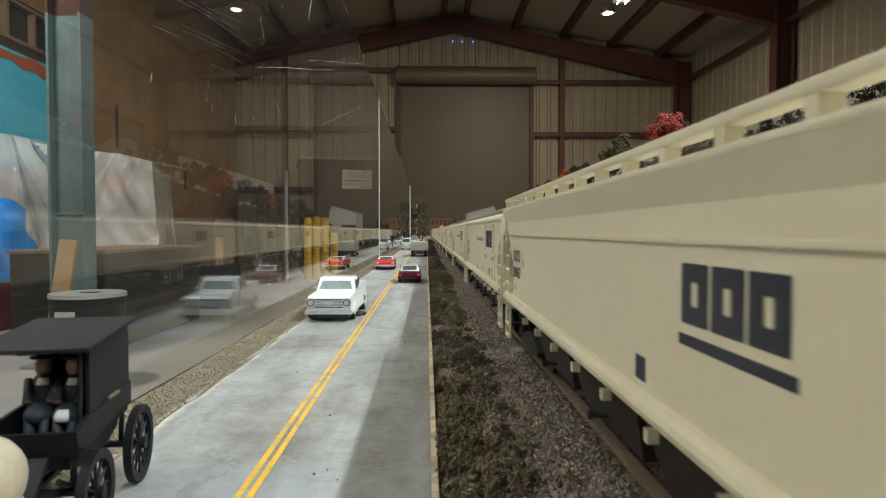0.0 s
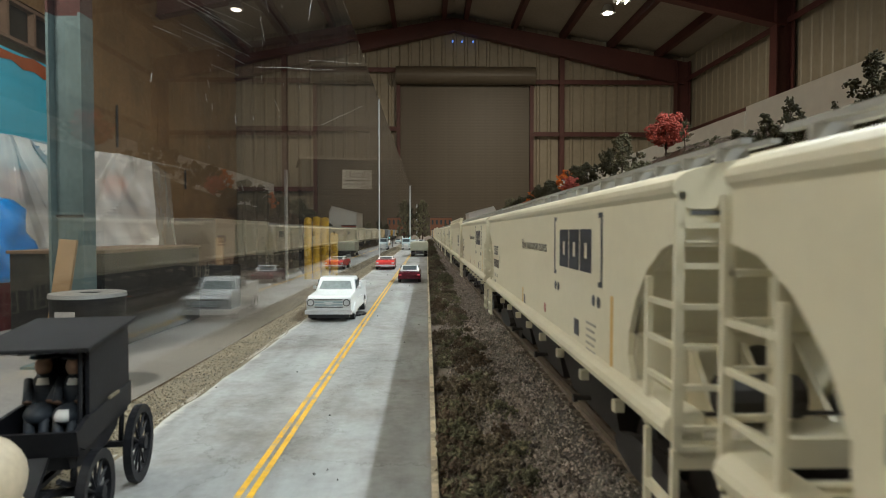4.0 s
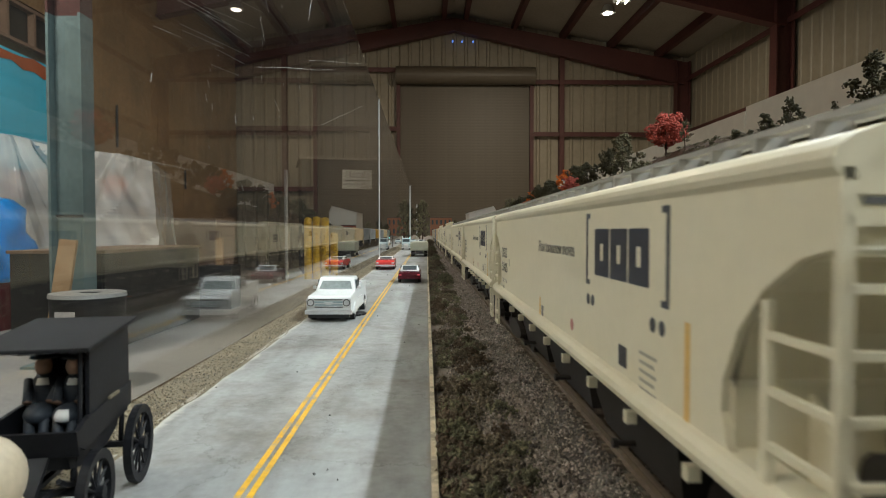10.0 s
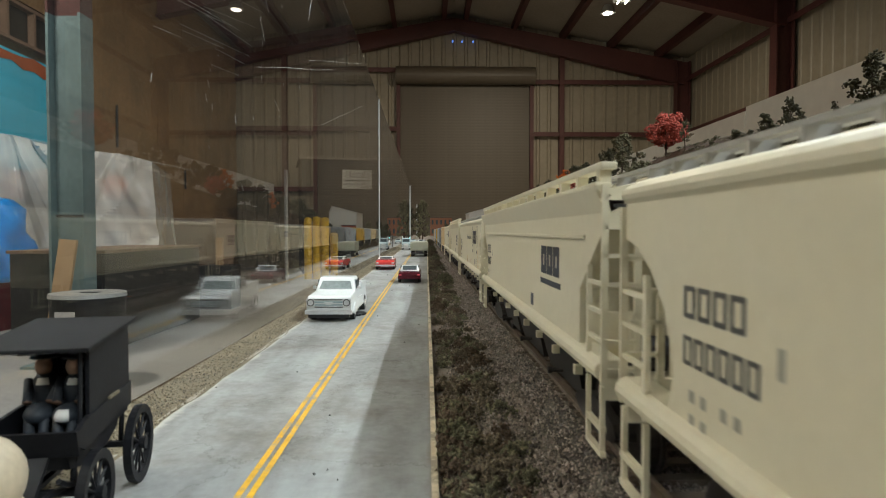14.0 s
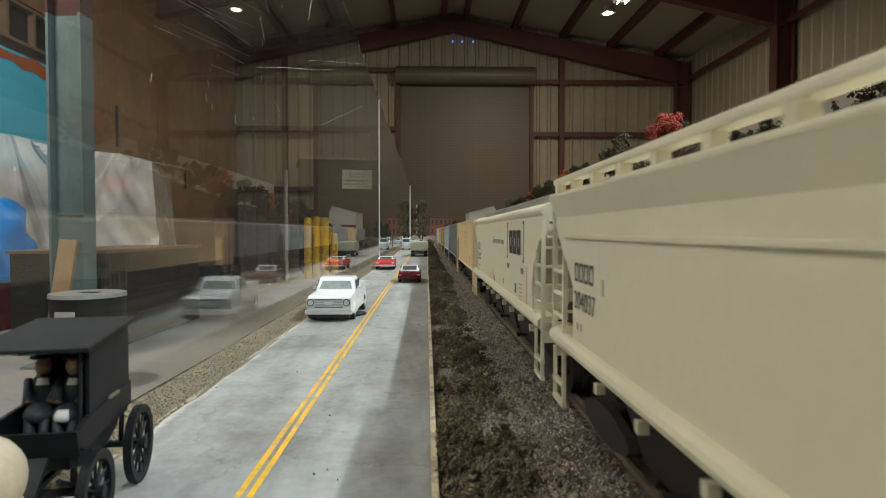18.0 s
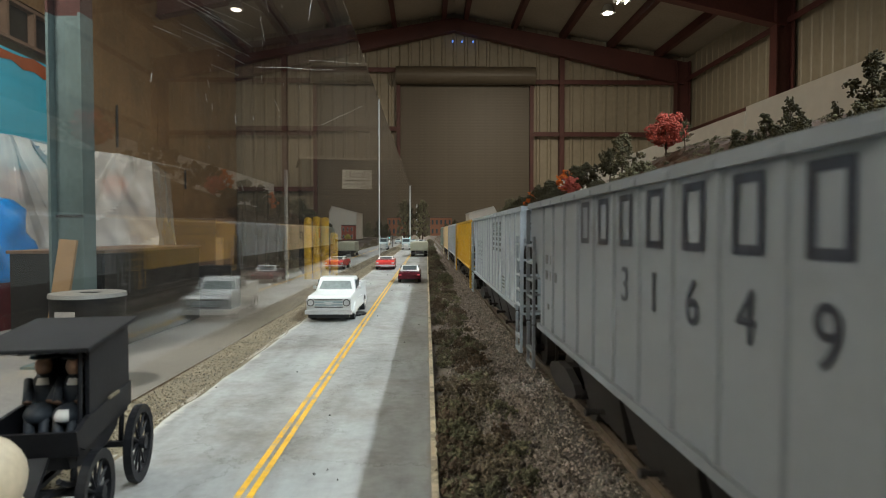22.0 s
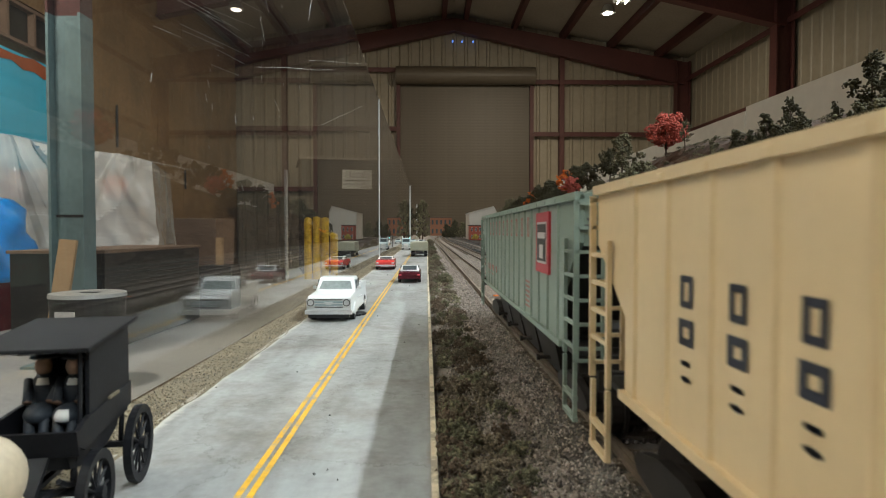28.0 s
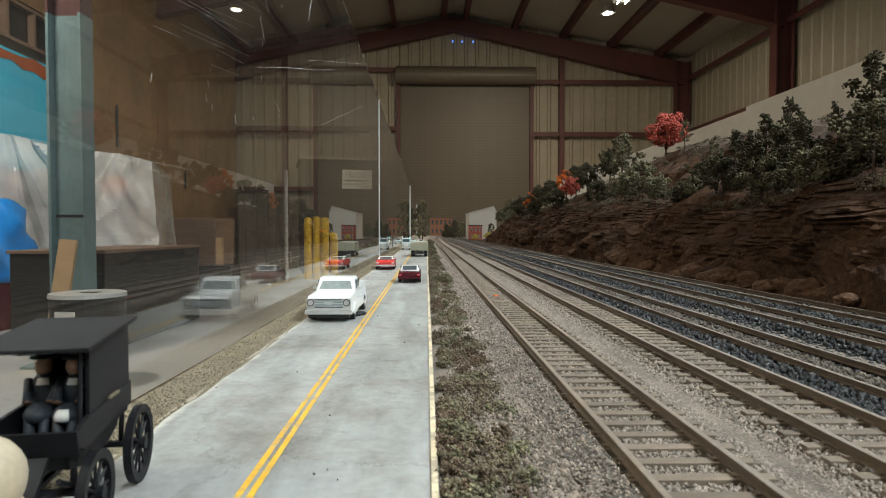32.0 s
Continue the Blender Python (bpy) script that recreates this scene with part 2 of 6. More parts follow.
M["horse"] = mat("cream_horse", (0.42, 0.35, 0.25), 0.5, vary=0.12, scale=200, fine=1500, bump=0.1, depth=0.0001)
M["white_paint"] = mat("white_car_paint", (0.74, 0.76, 0.76), 0.25, vary=0.03, scale=100, fine=800, bump=0)
M["chrome"] = mat("chrome", (0.72, 0.72, 0.72), 0.28, metal=0.75, vary=0.1, scale=300, fine=2000, bump=0)
M["car_glass"] = mat("dark_car_glass", (0.07, 0.085, 0.09), 0.08, vary=0.1, scale=100, fine=800, bump=0, spec=0.8)
M["red_car"] = mat("red_car_paint", (0.55, 0.045, 0.04), 0.25, vary=0.05, scale=100, fine=800, bump=0)
M["maroon"] = mat("maroon_car_paint", (0.075, 0.009, 0.015), 0.25, vary=0.05, scale=100, fine=800, bump=0)
M["khaki"] = mat("khaki_truck_paint", (0.34, 0.33, 0.25), 0.45, vary=0.08, scale=100, fine=800, bump=0)
M["pale_teal"] = mat("pale_teal_paint", (0.33, 0.41, 0.43), 0.3, vary=0.05, scale=100, fine=800, bump=0)
M["tyre"] = mat("tyre_rubber", (0.014, 0.014, 0.014), 0.7, vary=0.2, scale=300, fine=2000, bump=0.1, depth=0.0001)
M["skin"] = mat("figure_paint", (0.25, 0.145, 0.095), 0.6, vary=0.1, scale=300, fine=2000, bump=0)
M["figure_dark"] = mat("figure_dark_cloth", (0.020, 0.026, 0.036), 0.6, vary=0.3, scale=300, fine=2000, bump=0)
M["brick"] = mat("red_brick_model", (0.34, 0.085, 0.055), 0.8, vary=0.2, scale=200, fine=900, bump=0.2, depth=0.0003)
M["orange_brick"] = mat("orange_brick_model", (0.22, 0.095, 0.052), 0.8, vary=0.15, scale=100, fine=600, bump=0.2, depth=0.0003)
M["white_wall"] = mat("white_model_siding", (0.52, 0.48, 0.42), 0.7, vary=0.06, scale=40, fine=300, bump=0.1, depth=0.0003)
M["dark_roof"] = mat("dark_model_roof", (0.06, 0.055, 0.05), 0.8, vary=0.2, scale=40, fine=300)
M["bark"] = mat("bark", (0.07, 0.045, 0.03), 0.9, vary=0.3, scale=200, fine=1500, bump=0.5, depth=0.0003)
M["leaf_green"] = mat("dark_green_foam", (0.060, 0.053, 0.026), 0.95, vary=0.4, scale=200, fine=2500, bump=0.6, depth=0.0005, island=0.45)
M["leaf_grey"] = mat("grey_green_foam", (0.125, 0.112, 0.062), 0.95, vary=0.35, scale=200, fine=2500, bump=0.6, depth=0.0005, island=0.4)
M["leaf_red"] = mat("red_foam", (0.52, 0.115, 0.085), 0.95, vary=0.3, scale=200, fine=2500, bump=0.6, depth=0.0005, island=0.3)
M["leaf_orange"] = mat("orange_foam", (0.68, 0.16, 0.02), 0.95, vary=0.3, scale=200, fine=2500, bump=0.6, depth=0.0005, island=0.3)
M["leaf_yellow"] = mat("yellow_foam", (0.40, 0.31, 0.06), 0.95, vary=0.3, scale=200, fine=2500, bump=0.6, depth=0.0005, island=0.3)
M["scrub_rust"] = mat("rust_brown_scrub", (0.125, 0.088, 0.058), 0.95, vary=0.45, scale=55, fine=2500, bump=0.6, depth=0.0005, island=0.34)
M["scrub"] = mat("brown_scrub", (0.155, 0.122, 0.082), 0.95, vary=0.45, scale=55, fine=2500, bump=0.6, depth=0.0005, island=0.34)
M["scrub_green"] = mat("olive_scrub", (0.165, 0.152, 0.092), 0.95, vary=0.45, scale=55, fine=2500, bump=0.6, depth=0.0005, island=0.34)
M["lamp_glow"] = glow("lamp_glow", (1.0, 0.93, 0.75), 9.0)
M["blue_led"] = glow("blue_led", (0.12, 0.3, 1.0), 0.8)
M["signal_glow"] = glow("teal_signal", (0.25, 0.9, 0.9), 2.0)
M["plexi"] = glass("clear_acrylic", (0.91, 0.925, 0.925), 0.0, 1.37)


def dusty(m, lo, hi):
    """A thin uneven film of dust on a clear sheet."""
    nt = m.node_tree
    tc, nz, rg = nt.nodes.new("ShaderNodeTexCoord"), nt.nodes.new("ShaderNodeTexNoise"), nt.nodes.new("ShaderNodeMapRange")
    nz.inputs["Scale"].default_value, nz.inputs["Detail"].default_value = 9, 6
    rg.inputs["From Min"].default_value, rg.inputs["From Max"].default_value = .3, .7
    rg.inputs["To Min"].default_value, rg.inputs["To Max"].default_value = lo, hi
    nt.links.new(tc.outputs["Object"], nz.inputs["Vector"])
    nt.links.new(nz.outputs["Fac"], rg.inputs["Value"])
    nt.links.new(rg.outputs["Result"], nt.nodes["Principled BSDF"].inputs["Transmission Weight"])


dusty(M["plexi"], .9988, .9925)
M["plexi_edge"] = mat("acrylic_edge", (0.45, 0.46, 0.45), 0.3, vary=0.1, bump=0)
M["scratch"] = mat("white_scratch", (0.75, 0.74, 0.70), 0.6, vary=0.1, bump=0)
M["sign_white"] = mat("white_paper_sign", (0.62, 0.62, 0.58), 0.7, vary=0.05, bump=0)


# ---- mesh tools ----
def box(bm, c, s, bevel=0.0, rot=None):
    """A box of size s centred on c."""
    m = Matrix.Translation(c) @ (rot.to_4x4() if rot else Matrix.Identity(4)) @ Matrix.Diagonal((*s, 1))
    vs = bmesh.ops.create_cube(bm, size=1, matrix=m)["verts"]
    if bevel:
        es = list({e for v in vs for e in v.link_edges})
        bmesh.ops.bevel(bm, geom=es, offset=bevel, segments=2, affect="EDGES", profile=0.7)
    return vs


def rod(bm, a, b, r, r2=None, seg=8):
    """A round bar from a to b."""
    a, b = Vector(a), Vector(b)
    d = b - a
    m = Matrix.Translation((a + b) / 2) @ d.to_track_quat("Z", "Y").to_matrix().to_4x4()
    return bmesh.ops.create_cone(bm, cap_ends=True, segments=seg, radius1=r, radius2=r if r2 is None else r2, depth=d.length, matrix=m)["verts"]


def slab(bm, pts, axis, a, b):
    """A flat outline, given in the two other axes, pushed from a to b along axis x, y or z."""
    def at(p, k):
        return {"x": (k, p[0], p[1]), "y": (p[0], k, p[1]), "z": (p[0], p[1], k)}[axis]
    lo = [bm.verts.new(at(p, a)) for p in pts]
    hi = [bm.verts.new(at(p, b)) for p in pts]
    fs = [bm.faces.new(lo), bm.faces.new(hi[::-1])]
    for i in range(len(pts)):
        j = (i + 1) % len(pts)
        fs.append(bm.faces.new((lo[i], hi[i], hi[j], lo[j])))
    bmesh.ops.recalc_face_normals(bm, faces=fs)
    return fs


def i_beam(bm, x, y, hx, hy, flange, web, z0, z1):
    """An upright rolled section with its web along x."""
    half = [(-hx, -hy), (-hx + flange, -hy), (-hx + flange, -web / 2), (hx - flange, -web / 2), (hx - flange, -hy), (hx, -hy)]
    slab(bm, [(x + a, y + b) for a, b in half] + [(x + a, y - b) for a, b in half[::-1]], "z", z0, z1)


def part(name, bm, material, parent=None, label="", smooth=False):
    me = bpy.data.meshes.new(name)
    bm.to_mesh(me)
    bm.free()
    me.materials.append(M[material] if isinstance(material, str) else material)
    if smooth:
        me.shade_smooth()
    ob = new(name, me)
    ob.parent = parent
    if label:
        ob["label"] = label
    return ob


def share(name, me, parent, m):
    ob = new(name, me)
    ob.parent = parent
    ob.matrix_basis = m
    return ob


def thing(name, label, category, group="", at=None):
    ob = new(name)
    ob.empty_display_size = 0.02
    if at is not None:
        ob.matrix_basis = at
    return tagged(ob, label, category, group)


def B():
    return bmesh.new()
# ---- building ----
def wall(name, pts, axis, a, b, material):
    bm = B()
    slab(bm, pts, axis, a, b)
    return tagged(part(name, bm, material), kind="structure")


bm = B()
box(bm, ((WALL_W + WALL_E) / 2, 0.5, -0.1), (WALL_E - WALL_W + 0.6, 33.8, 0.2))
tagged(part("floor", bm, "floor"), "bare grey concrete warehouse floor", "floor", kind="structure")


def corrugated(bm, a, b, z0, z1, fixed, axis, pitch=0.30, deep=0.035):
    """Ribbed sheet from a to b along one axis, standing at fixed on the other."""
    def at(s, d, z):
        return (s, fixed + d, z) if axis == "x" else (fixed + d, s, z)
    prof, s = [], a
    while s < b - 1e-6:
        for f, d in ((0, 0), (0.62, 0), (0.72, -deep), (0.9, -deep)):
            if s + f * pitch <= b:
                prof.append((s + f * pitch, d))
        s += pitch
    prof.append((b, 0))
    sgn = 1 if axis == "x" or fixed > 0 else -1
    lo = [bm.verts.new(at(p, d * sgn, z0)) for p, d in prof]
    hi = [bm.verts.new(at(p, d * sgn, z1(p) if callable(z1) else z1)) for p, d in prof]
    for i in range(len(prof) - 1):
        bm.faces.new((lo[i], lo[i + 1], hi[i + 1], hi[i]))


def roof_z(x):
    return RIDGE_Z - abs(x - RIDGE_X) / (WALL_E - RIDGE_X) * (RIDGE_Z - EAVE_Z)


DOOR_X0, DOOR_X1, DOOR_Z = -0.71, 2.85, 5.10
# north wall with the opening of the roll-up door
wall_n = wall("wall_north", [(WALL_W - 0.3, 0), (DOOR_X0, 0), (DOOR_X0, DOOR_Z), (DOOR_X1, DOOR_Z), (DOOR_X1, 0), (WALL_E + 0.3, 0),
                             (WALL_E + 0.3, EAVE_Z + 0.3), (RIDGE_X, RIDGE_Z + 0.3), (WALL_W - 0.3, EAVE_Z + 0.3)], "y", WALL_Y + 0.05, WALL_Y + 0.25, "sheet")
for i, (x0, x1, z0) in enumerate(((WALL_W, DOOR_X0, 0.0), (DOOR_X0, DOOR_X1, DOOR_Z + 0.02), (DOOR_X1, WALL_E, 0.0))):
    bm = B()
    corrugated(bm, x0, x1, z0, roof_z, WALL_Y + 0.04, "x", 0.31, 0.04)
    part("cladding", bm, "sheet", wall_n, "tan ribbed metal cladding")
wall_e = wall("wall_east", [(BACK_Y, 0), (WALL_Y + 0.05, 0), (WALL_Y + 0.05, EAVE_Z + 0.2), (BACK_Y, EAVE_Z + 0.2)], "x", WALL_E + 0.05, WALL_E + 0.25, "sheet")
bm = B()
corrugated(bm, -3.0, WALL_Y, 0, EAVE_Z, WALL_E + 0.04, "y", 0.31, 0.016)
part("cladding", bm, "sheet", wall_e, "tan ribbed metal cladding")
wall_w = wall("wall_west", [(BACK_Y, 0), (WALL_Y + 0.05, 0), (WALL_Y + 0.05, EAVE_Z + 0.2), (BACK_Y, EAVE_Z + 0.2)], "x", WALL_W - 0.25, WALL_W - 0.05, "sheet")
wall("wall_south", [(WALL_W - 0.3, 0), (WALL_E + 0.3, 0), (WALL_E + 0.3, EAVE_Z + 0.3), (RIDGE_X, RIDGE_Z + 0.3), (WALL_W - 0.3, EAVE_Z + 0.3)], "y", BACK_Y - 0.2, BACK_Y, "sheet")
bm = B()
for x0, x1 in ((WALL_W - 0.3, RIDGE_X), (RIDGE_X, WALL_E + 0.3)):
    slab(bm, [(x0, roof_z(x0)), (x1, roof_z(x1)), (x1, roof_z(x1) + 0.15), (x0, roof_z(x0) + 0.15)], "y", BACK_Y - 0.2, WALL_Y + 0.3)
tagged(part("ceiling", bm, "roof"), "pale insulation panels under a metal roof", "ceiling", kind="structure")

# purlins along the roof, one thing each
for i in range(-5, 5):
    x = RIDGE_X + (0.3 + i * 1.33 if i >= 0 else -0.3 + (i + 1) * 1.33)
    if WALL_W < x < WALL_E - 0.2:
        bm = B()
        z = roof_z(x)
        box(bm, (x, 5.0, z - 0.11), (0.07, 24.0, 0.20))
        box(bm, (x + 0.03, 5.0, z - 0.205), (0.12, 24.0, 0.02))
        tagged(part("roof_purlin", bm, "red_steel"), "dark red steel purlin under the roof", "purlin", "roof purlins", "structure")


def frame_bay(y):
    """A portal frame: two columns and two rafters."""
    t = thing("portal_frame", "dark red oxide steel portal frame", "steel frame", "portal frames")
    for x, s in ((WALL_W + 0.22, 1), (WALL_E - 0.22, -1)):
        bm = B()
        i_beam(bm, x, y, 0.185, 0.12, 0.03, 0.03, 0.0, EAVE_Z - 0.2)
        part("column", bm, "red_steel", t)
        bm = B()
        x1 = RIDGE_X
        za, zb = roof_z(x) - 0.22, roof_z(x1) - 0.22
        slab(bm, [(x, za - 0.62), (x1, zb - 0.34), (x1, zb), (x, za)], "y", y - 0.02, y + 0.02)
        slab(bm, [(x, za - 0.65), (x1, zb - 0.37), (x1, zb - 0.34), (x, za - 0.62)], "y", y - 0.12, y + 0.12)
        part("rafter", bm, "red_steel", t)
    return t


for y in (WALL_Y - 0.25, 12.0, 5.2):
    frame_bay(y)

# girts on the north and east walls
for z, x0, x1 in ((5.45, WALL_W + 0.4, DOOR_X0 - 0.1), (5.15, DOOR_X1 + 0.1, WALL_E - 0.4), (3.85, WALL_W + 0.4, DOOR_X0 - 0.1), (3.72, DOOR_X1 + 0.1, WALL_E - 0.4), (2.2, WALL_W + 0.4, DOOR_X0 - 0.1), (2.2, DOOR_X1 + 0.1, WALL_E - 0.4)):
    bm = B()
    box(bm, ((x0 + x1) / 2, WALL_Y - 0.08, z), (x1 - x0, 0.16, 0.05))
    box(bm, ((x0 + x1) / 2, WALL_Y - 0.16, z - 0.05), (x1 - x0, 0.02, 0.10))
    tagged(part("wall_girt", bm, "red_steel"), "dark red steel girt on the metal wall", "girt", "wall girts", "structure")
for z in (2.2, 3.75, 5.2):
    bm = B()
    box(bm, (WALL_E - 0.06, 7.5, z), (0.14, 18.6, 0.05))
    box(bm, (WALL_E - 0.13, 7.5, z - 0.05), (0.02, 18.6, 0.10))
    tagged(part("wall_girt", bm, "red_steel"), "dark red steel girt on the metal wall", "girt", "wall girts", "structure")
# post beside the roll-up door
bm = B()
box(bm, (3.72, WALL_Y - 0.12, 3.0), (0.13, 0.2, 6.0))
tagged(part("wall_post", bm, "red_steel"), "dark red steel post on the end wall", "post", kind="structure")

# roll-up door
door = thing("door_1", "closed brown steel roll-up warehouse door", "roll-up door")
tagged(door, kind="structure")
n_slat = 64
bm = B()
h = DOOR_Z / n_slat
slab(bm, [(0, 0), (0.0012, 0.15 * h), (0.002, 0.5 * h), (0.0012, 0.85 * h), (0, h), (-0.02, h), (-0.02, 0)], "x", DOOR_X0 - 0.05, DOOR_X1 + 0.05)
for v in bm.verts:
    v.co.y = WALL_Y - v.co.y + 0.02
slat_me = part("slat", bm, "sheet_dark", door)
for i in range(1, n_slat):
    share("slat", slat_me.data, door, pose(0, 0, i * h))
bm = B()
rod(bm, (DOOR_X0 - 0.12, WALL_Y - 0.2, DOOR_Z + 0.16), (DOOR_X1 + 0.12, WALL_Y - 0.2, DOOR_Z + 0.16), 0.24, seg=24)
part("drum_hood", bm, "sheet_dark", door, "rounded steel hood", smooth=False)
for x in (DOOR_X0 - 0.06, DOOR_X1 + 0.06):
    bm = B()
    box(bm, (x, WALL_Y - 0.05, DOOR_Z / 2), (0.10, 0.12, DOOR_Z))
    part("guide_rail", bm, "red_steel", door)

# three small blue lights on the gable
for x in (0.72, 0.98, 1.28):
    bm = B()
    rod(bm, (x, WALL_Y - 0.06, 6.21), (x, WALL_Y - 0.15, 6.21), 0.024, 0.020, seg=12)
    tagged(part("blue_light", bm, "blue_led"), "small glowing blue light high on the end wall", "light", "blue lights")

# plywood lining and painted panel on the west wall
bm = B()
lining = thing("plywood_lining", "brown plywood sheets lining the metal wall", "wall lining")
tagged(lining, kind="structure")
for i in range(6):
    for j in range(3):
        bm = B()
        y0 = 9.5 + i * 1.22
        z0, z1 = ((0.0, 1.9), (1.9, 4.0), (4.0, 5.9))[j]
        box(bm, (WALL_W + 0.42 + 0.0015 * ((i + j) % 2), y0 + 0.605, (z0 + z1) / 2), (0.03, 1.21, z1 - z0 - 0.0015))
        part("plywood_sheet", bm, "plywood", lining)
panel = thing("painted_panel", "turquoise painted board with a ragged orange top band", "painted board")
bm = B()
box(bm, (WALL_W + 0.10, 6.9, 2.62), (0.04, 4.6, 1.56))
part("board", bm, "turquoise", panel)
bm = B()
top = [(4.6 + 0.23 * i, 3.37 + 0.07 * noise.noise((i * 0.7, 0, 3))) for i in range(21)]
low = [(y, 3.22 + 0.09 * noise.noise((y * 5, 1.7, 9))) for y, z in top]
slab(bm, low + top[::-1], "x", WALL_W + 0.124, WALL_W + 0.132)
part("orange_band", bm, "orange_paint", panel, "ragged orange painted band")
# stud frame above the panel
studs = thing("stud_frame", "open timber stud frame above the painted board", "stud frame")
# black sheet added in place of the shade behind the studs
bm = B()
box(bm, (WALL_W + 0.035, 7.1, 3.80), (0.02, 4.7, 0.46))
part("gap_shade", bm, "black_panel", studs, "black sheet painting the shade in the gap behind the studs")
for z in (3.55, 4.05):
    bm = B()
    box(bm, (WALL_W + 0.10, 7.1, z), (0.09, 4.7, 0.045))
    part("rail", bm, "bench_top", studs)
for i in range(9):
    bm = B()
    box(bm, (WALL_W + 0.10, 4.9 + i * 0.55, 3.80), (0.09, 0.045, 0.45))
    part("stud", bm, "bench_top", studs)
upper = thing("upper_plywood", "brown plywood sheets high on the wall", "wall lining")
tagged(upper, kind="structure")
for i in range(4):
    bm = B()
    box(bm, (WALL_W + 0.12, 5.2 + i * 1.23, 4.95), (0.03, 1.215, 1.7))
    part("plywood_sheet", bm, "plywood", upper)

# lamp fixtures, in view and out of view
def bay_light(x, y, z, name="bay_light"):
    t = thing(name, "white bell-shaped high-bay lamp hanging from the roof", "ceiling lamp", "bay lamps")
    bm = B()
    rod(bm, (x, y, z), (x, y, z + 0.24), 0.18, 0.07, seg=20)
    part("reflector", bm, "white_paint", t)
    bm = B()
    rod(bm, (x, y, z - 0.012), (x, y, z - 0.002), 0.11, seg=20)
    part("lamp", bm, "lamp_glow", t, "glowing lamp")
    bm = B()
    rod(bm, (x, y, z + 0.2), (x, y, roof_z(x) - 0.05), 0.015)
    part("stem", bm, "red_steel", t)
    return t


bay_light(4.32, 14.6, 6.2)


def strip_light(x, y, z, length):
    t = thing("strip_light", "long white fluorescent strip light hung over the layout", "strip light", "strip lights")
    bm = B()
    box(bm, (x, y, z + 0.06), (0.32, length, 0.06), 0.01)
    part("housing", bm, "white_paint", t)
    for dx in (-0.08, 0.08):
        bm = B()
        rod(bm, (x + dx, y - length / 2 + 0.03, z + 0.012), (x + dx, y + length / 2 - 0.03, z + 0.012), 0.013, seg=10)
        part("tube", bm, "lamp_glow", t)
    for dy in (-length * 0.4, length * 0.4):
        bm = B()
        rod(bm, (x, y + dy, z + 0.09), (x, y + dy, roof_z(x) - 0.05), 0.006)
        part("hanger", bm, "red_steel", t)


for x, y, z, length in STRIPS:
    strip_light(x, y, z + 0.03, length)
strip_light(3.9, 11.2, 5.55, 2.2)
# unseen bell fixtures, made up to hang over the three fill lamps
bay_light(-2.6, -0.7, 3.37)
bay_light(-3.2, 3.2, 5.25)
bay_light(2.2, 11.0, 5.65)

# ---- things on the warehouse floor ----
col = thing("steel_column", "grey-green painted steel column with scuffs", "column")
CX, CY, PAINT_TOP = -2.69, 4.72, 2.62
for name, z0, z1, material, label in (("shaft", 0.02, PAINT_TOP, "column", ""), ("upper_shaft", PAINT_TOP, 6.2, "red_steel", "bare red primer above the paint")):
    bm = B()
    i_beam(bm, CX, CY, 0.128, 0.085, 0.020, 0.020, z0, z1)
    part(name, bm, material, col, label)
bm = B()
box(bm, (CX, CY, 0.01), (0.5, 0.5, 0.02))
part("base_plate", bm, "column", col)
bm = B()
box(bm, (CX + 0.03, CY - 0.087, 1.115), (0.20, 0.004, 0.022))
part("tape_band", bm, "black", col, "strip of black tape")

bench = thing("black_bench", "black boarded display bench with a worn wooden top", "bench")
BX0, BX1, BY0, BY1, BZ = -3.33, -2.60, 4.98, 7.02, 0.842
for name, c, s in (("side_board", (BX1, (BY0 + BY1) / 2, BZ / 2), (0.02, BY1 - BY0, BZ - 0.04)), ("side_board", (BX0, (BY0 + BY1) / 2, BZ / 2), (0.02, BY1 - BY0, BZ - 0.04)),
                   ("front_board", ((BX0 + BX1) / 2, BY0, BZ / 2), (BX1 - BX0 - 0.024, 0.02, BZ - 0.04)), ("back_board", ((BX0 + BX1) / 2, BY1, BZ / 2), (BX1 - BX0 - 0.024, 0.02, BZ - 0.04))):
    bm = B()
    box(bm, c, s, 0.003)
    part(name, bm, "black_panel", bench)
bm = B()
box(bm, ((BX0 + BX1) / 2, (BY0 + BY1) / 2, BZ - 0.006), (BX1 - BX0 + 0.05, BY1 - BY0 + 0.05, 0.025), 0.004)
part("bench_top", bm, "bench_top", bench, "worn brown top")

bm = B()
box(bm, (0, 0, 0.48), (0.115, 0.035, 0.96), 0.003)
t = tagged(part("pine_plank", bm, "plank"), "raw pine plank leaning on the steel column", "plank")
t.matrix_basis = pose(-2.60, 4.25, 0.0, -11, 4, 8)

# yellow bollards by the door
for x, y, z in ((-2.49, 12.9, 1.30), (-2.31, 12.9, 1.32), (-2.135, 12.9, 1.30), (-1.96, 13.0, 0.98)):
    t = thing("bollard", "bright yellow painted steel pipe bollard", "bollard", "bollards by the door")
    bm = B()
    rod(bm, (x, y, 0), (x, y, z - 0.05), 0.082, seg=20)
    part("pipe", bm, "yellow_paint", t, smooth=False)
    bm = B()
    bmesh.ops.create_uvsphere(bm, u_segments=20, v_segments=8, radius=0.082, matrix=Matrix.Translation((x, y, z - 0.05)) @ Matrix.Diagonal((1, 1, 0.6, 1)))
    part("cap", bm, "yellow_paint", t, smooth=True)
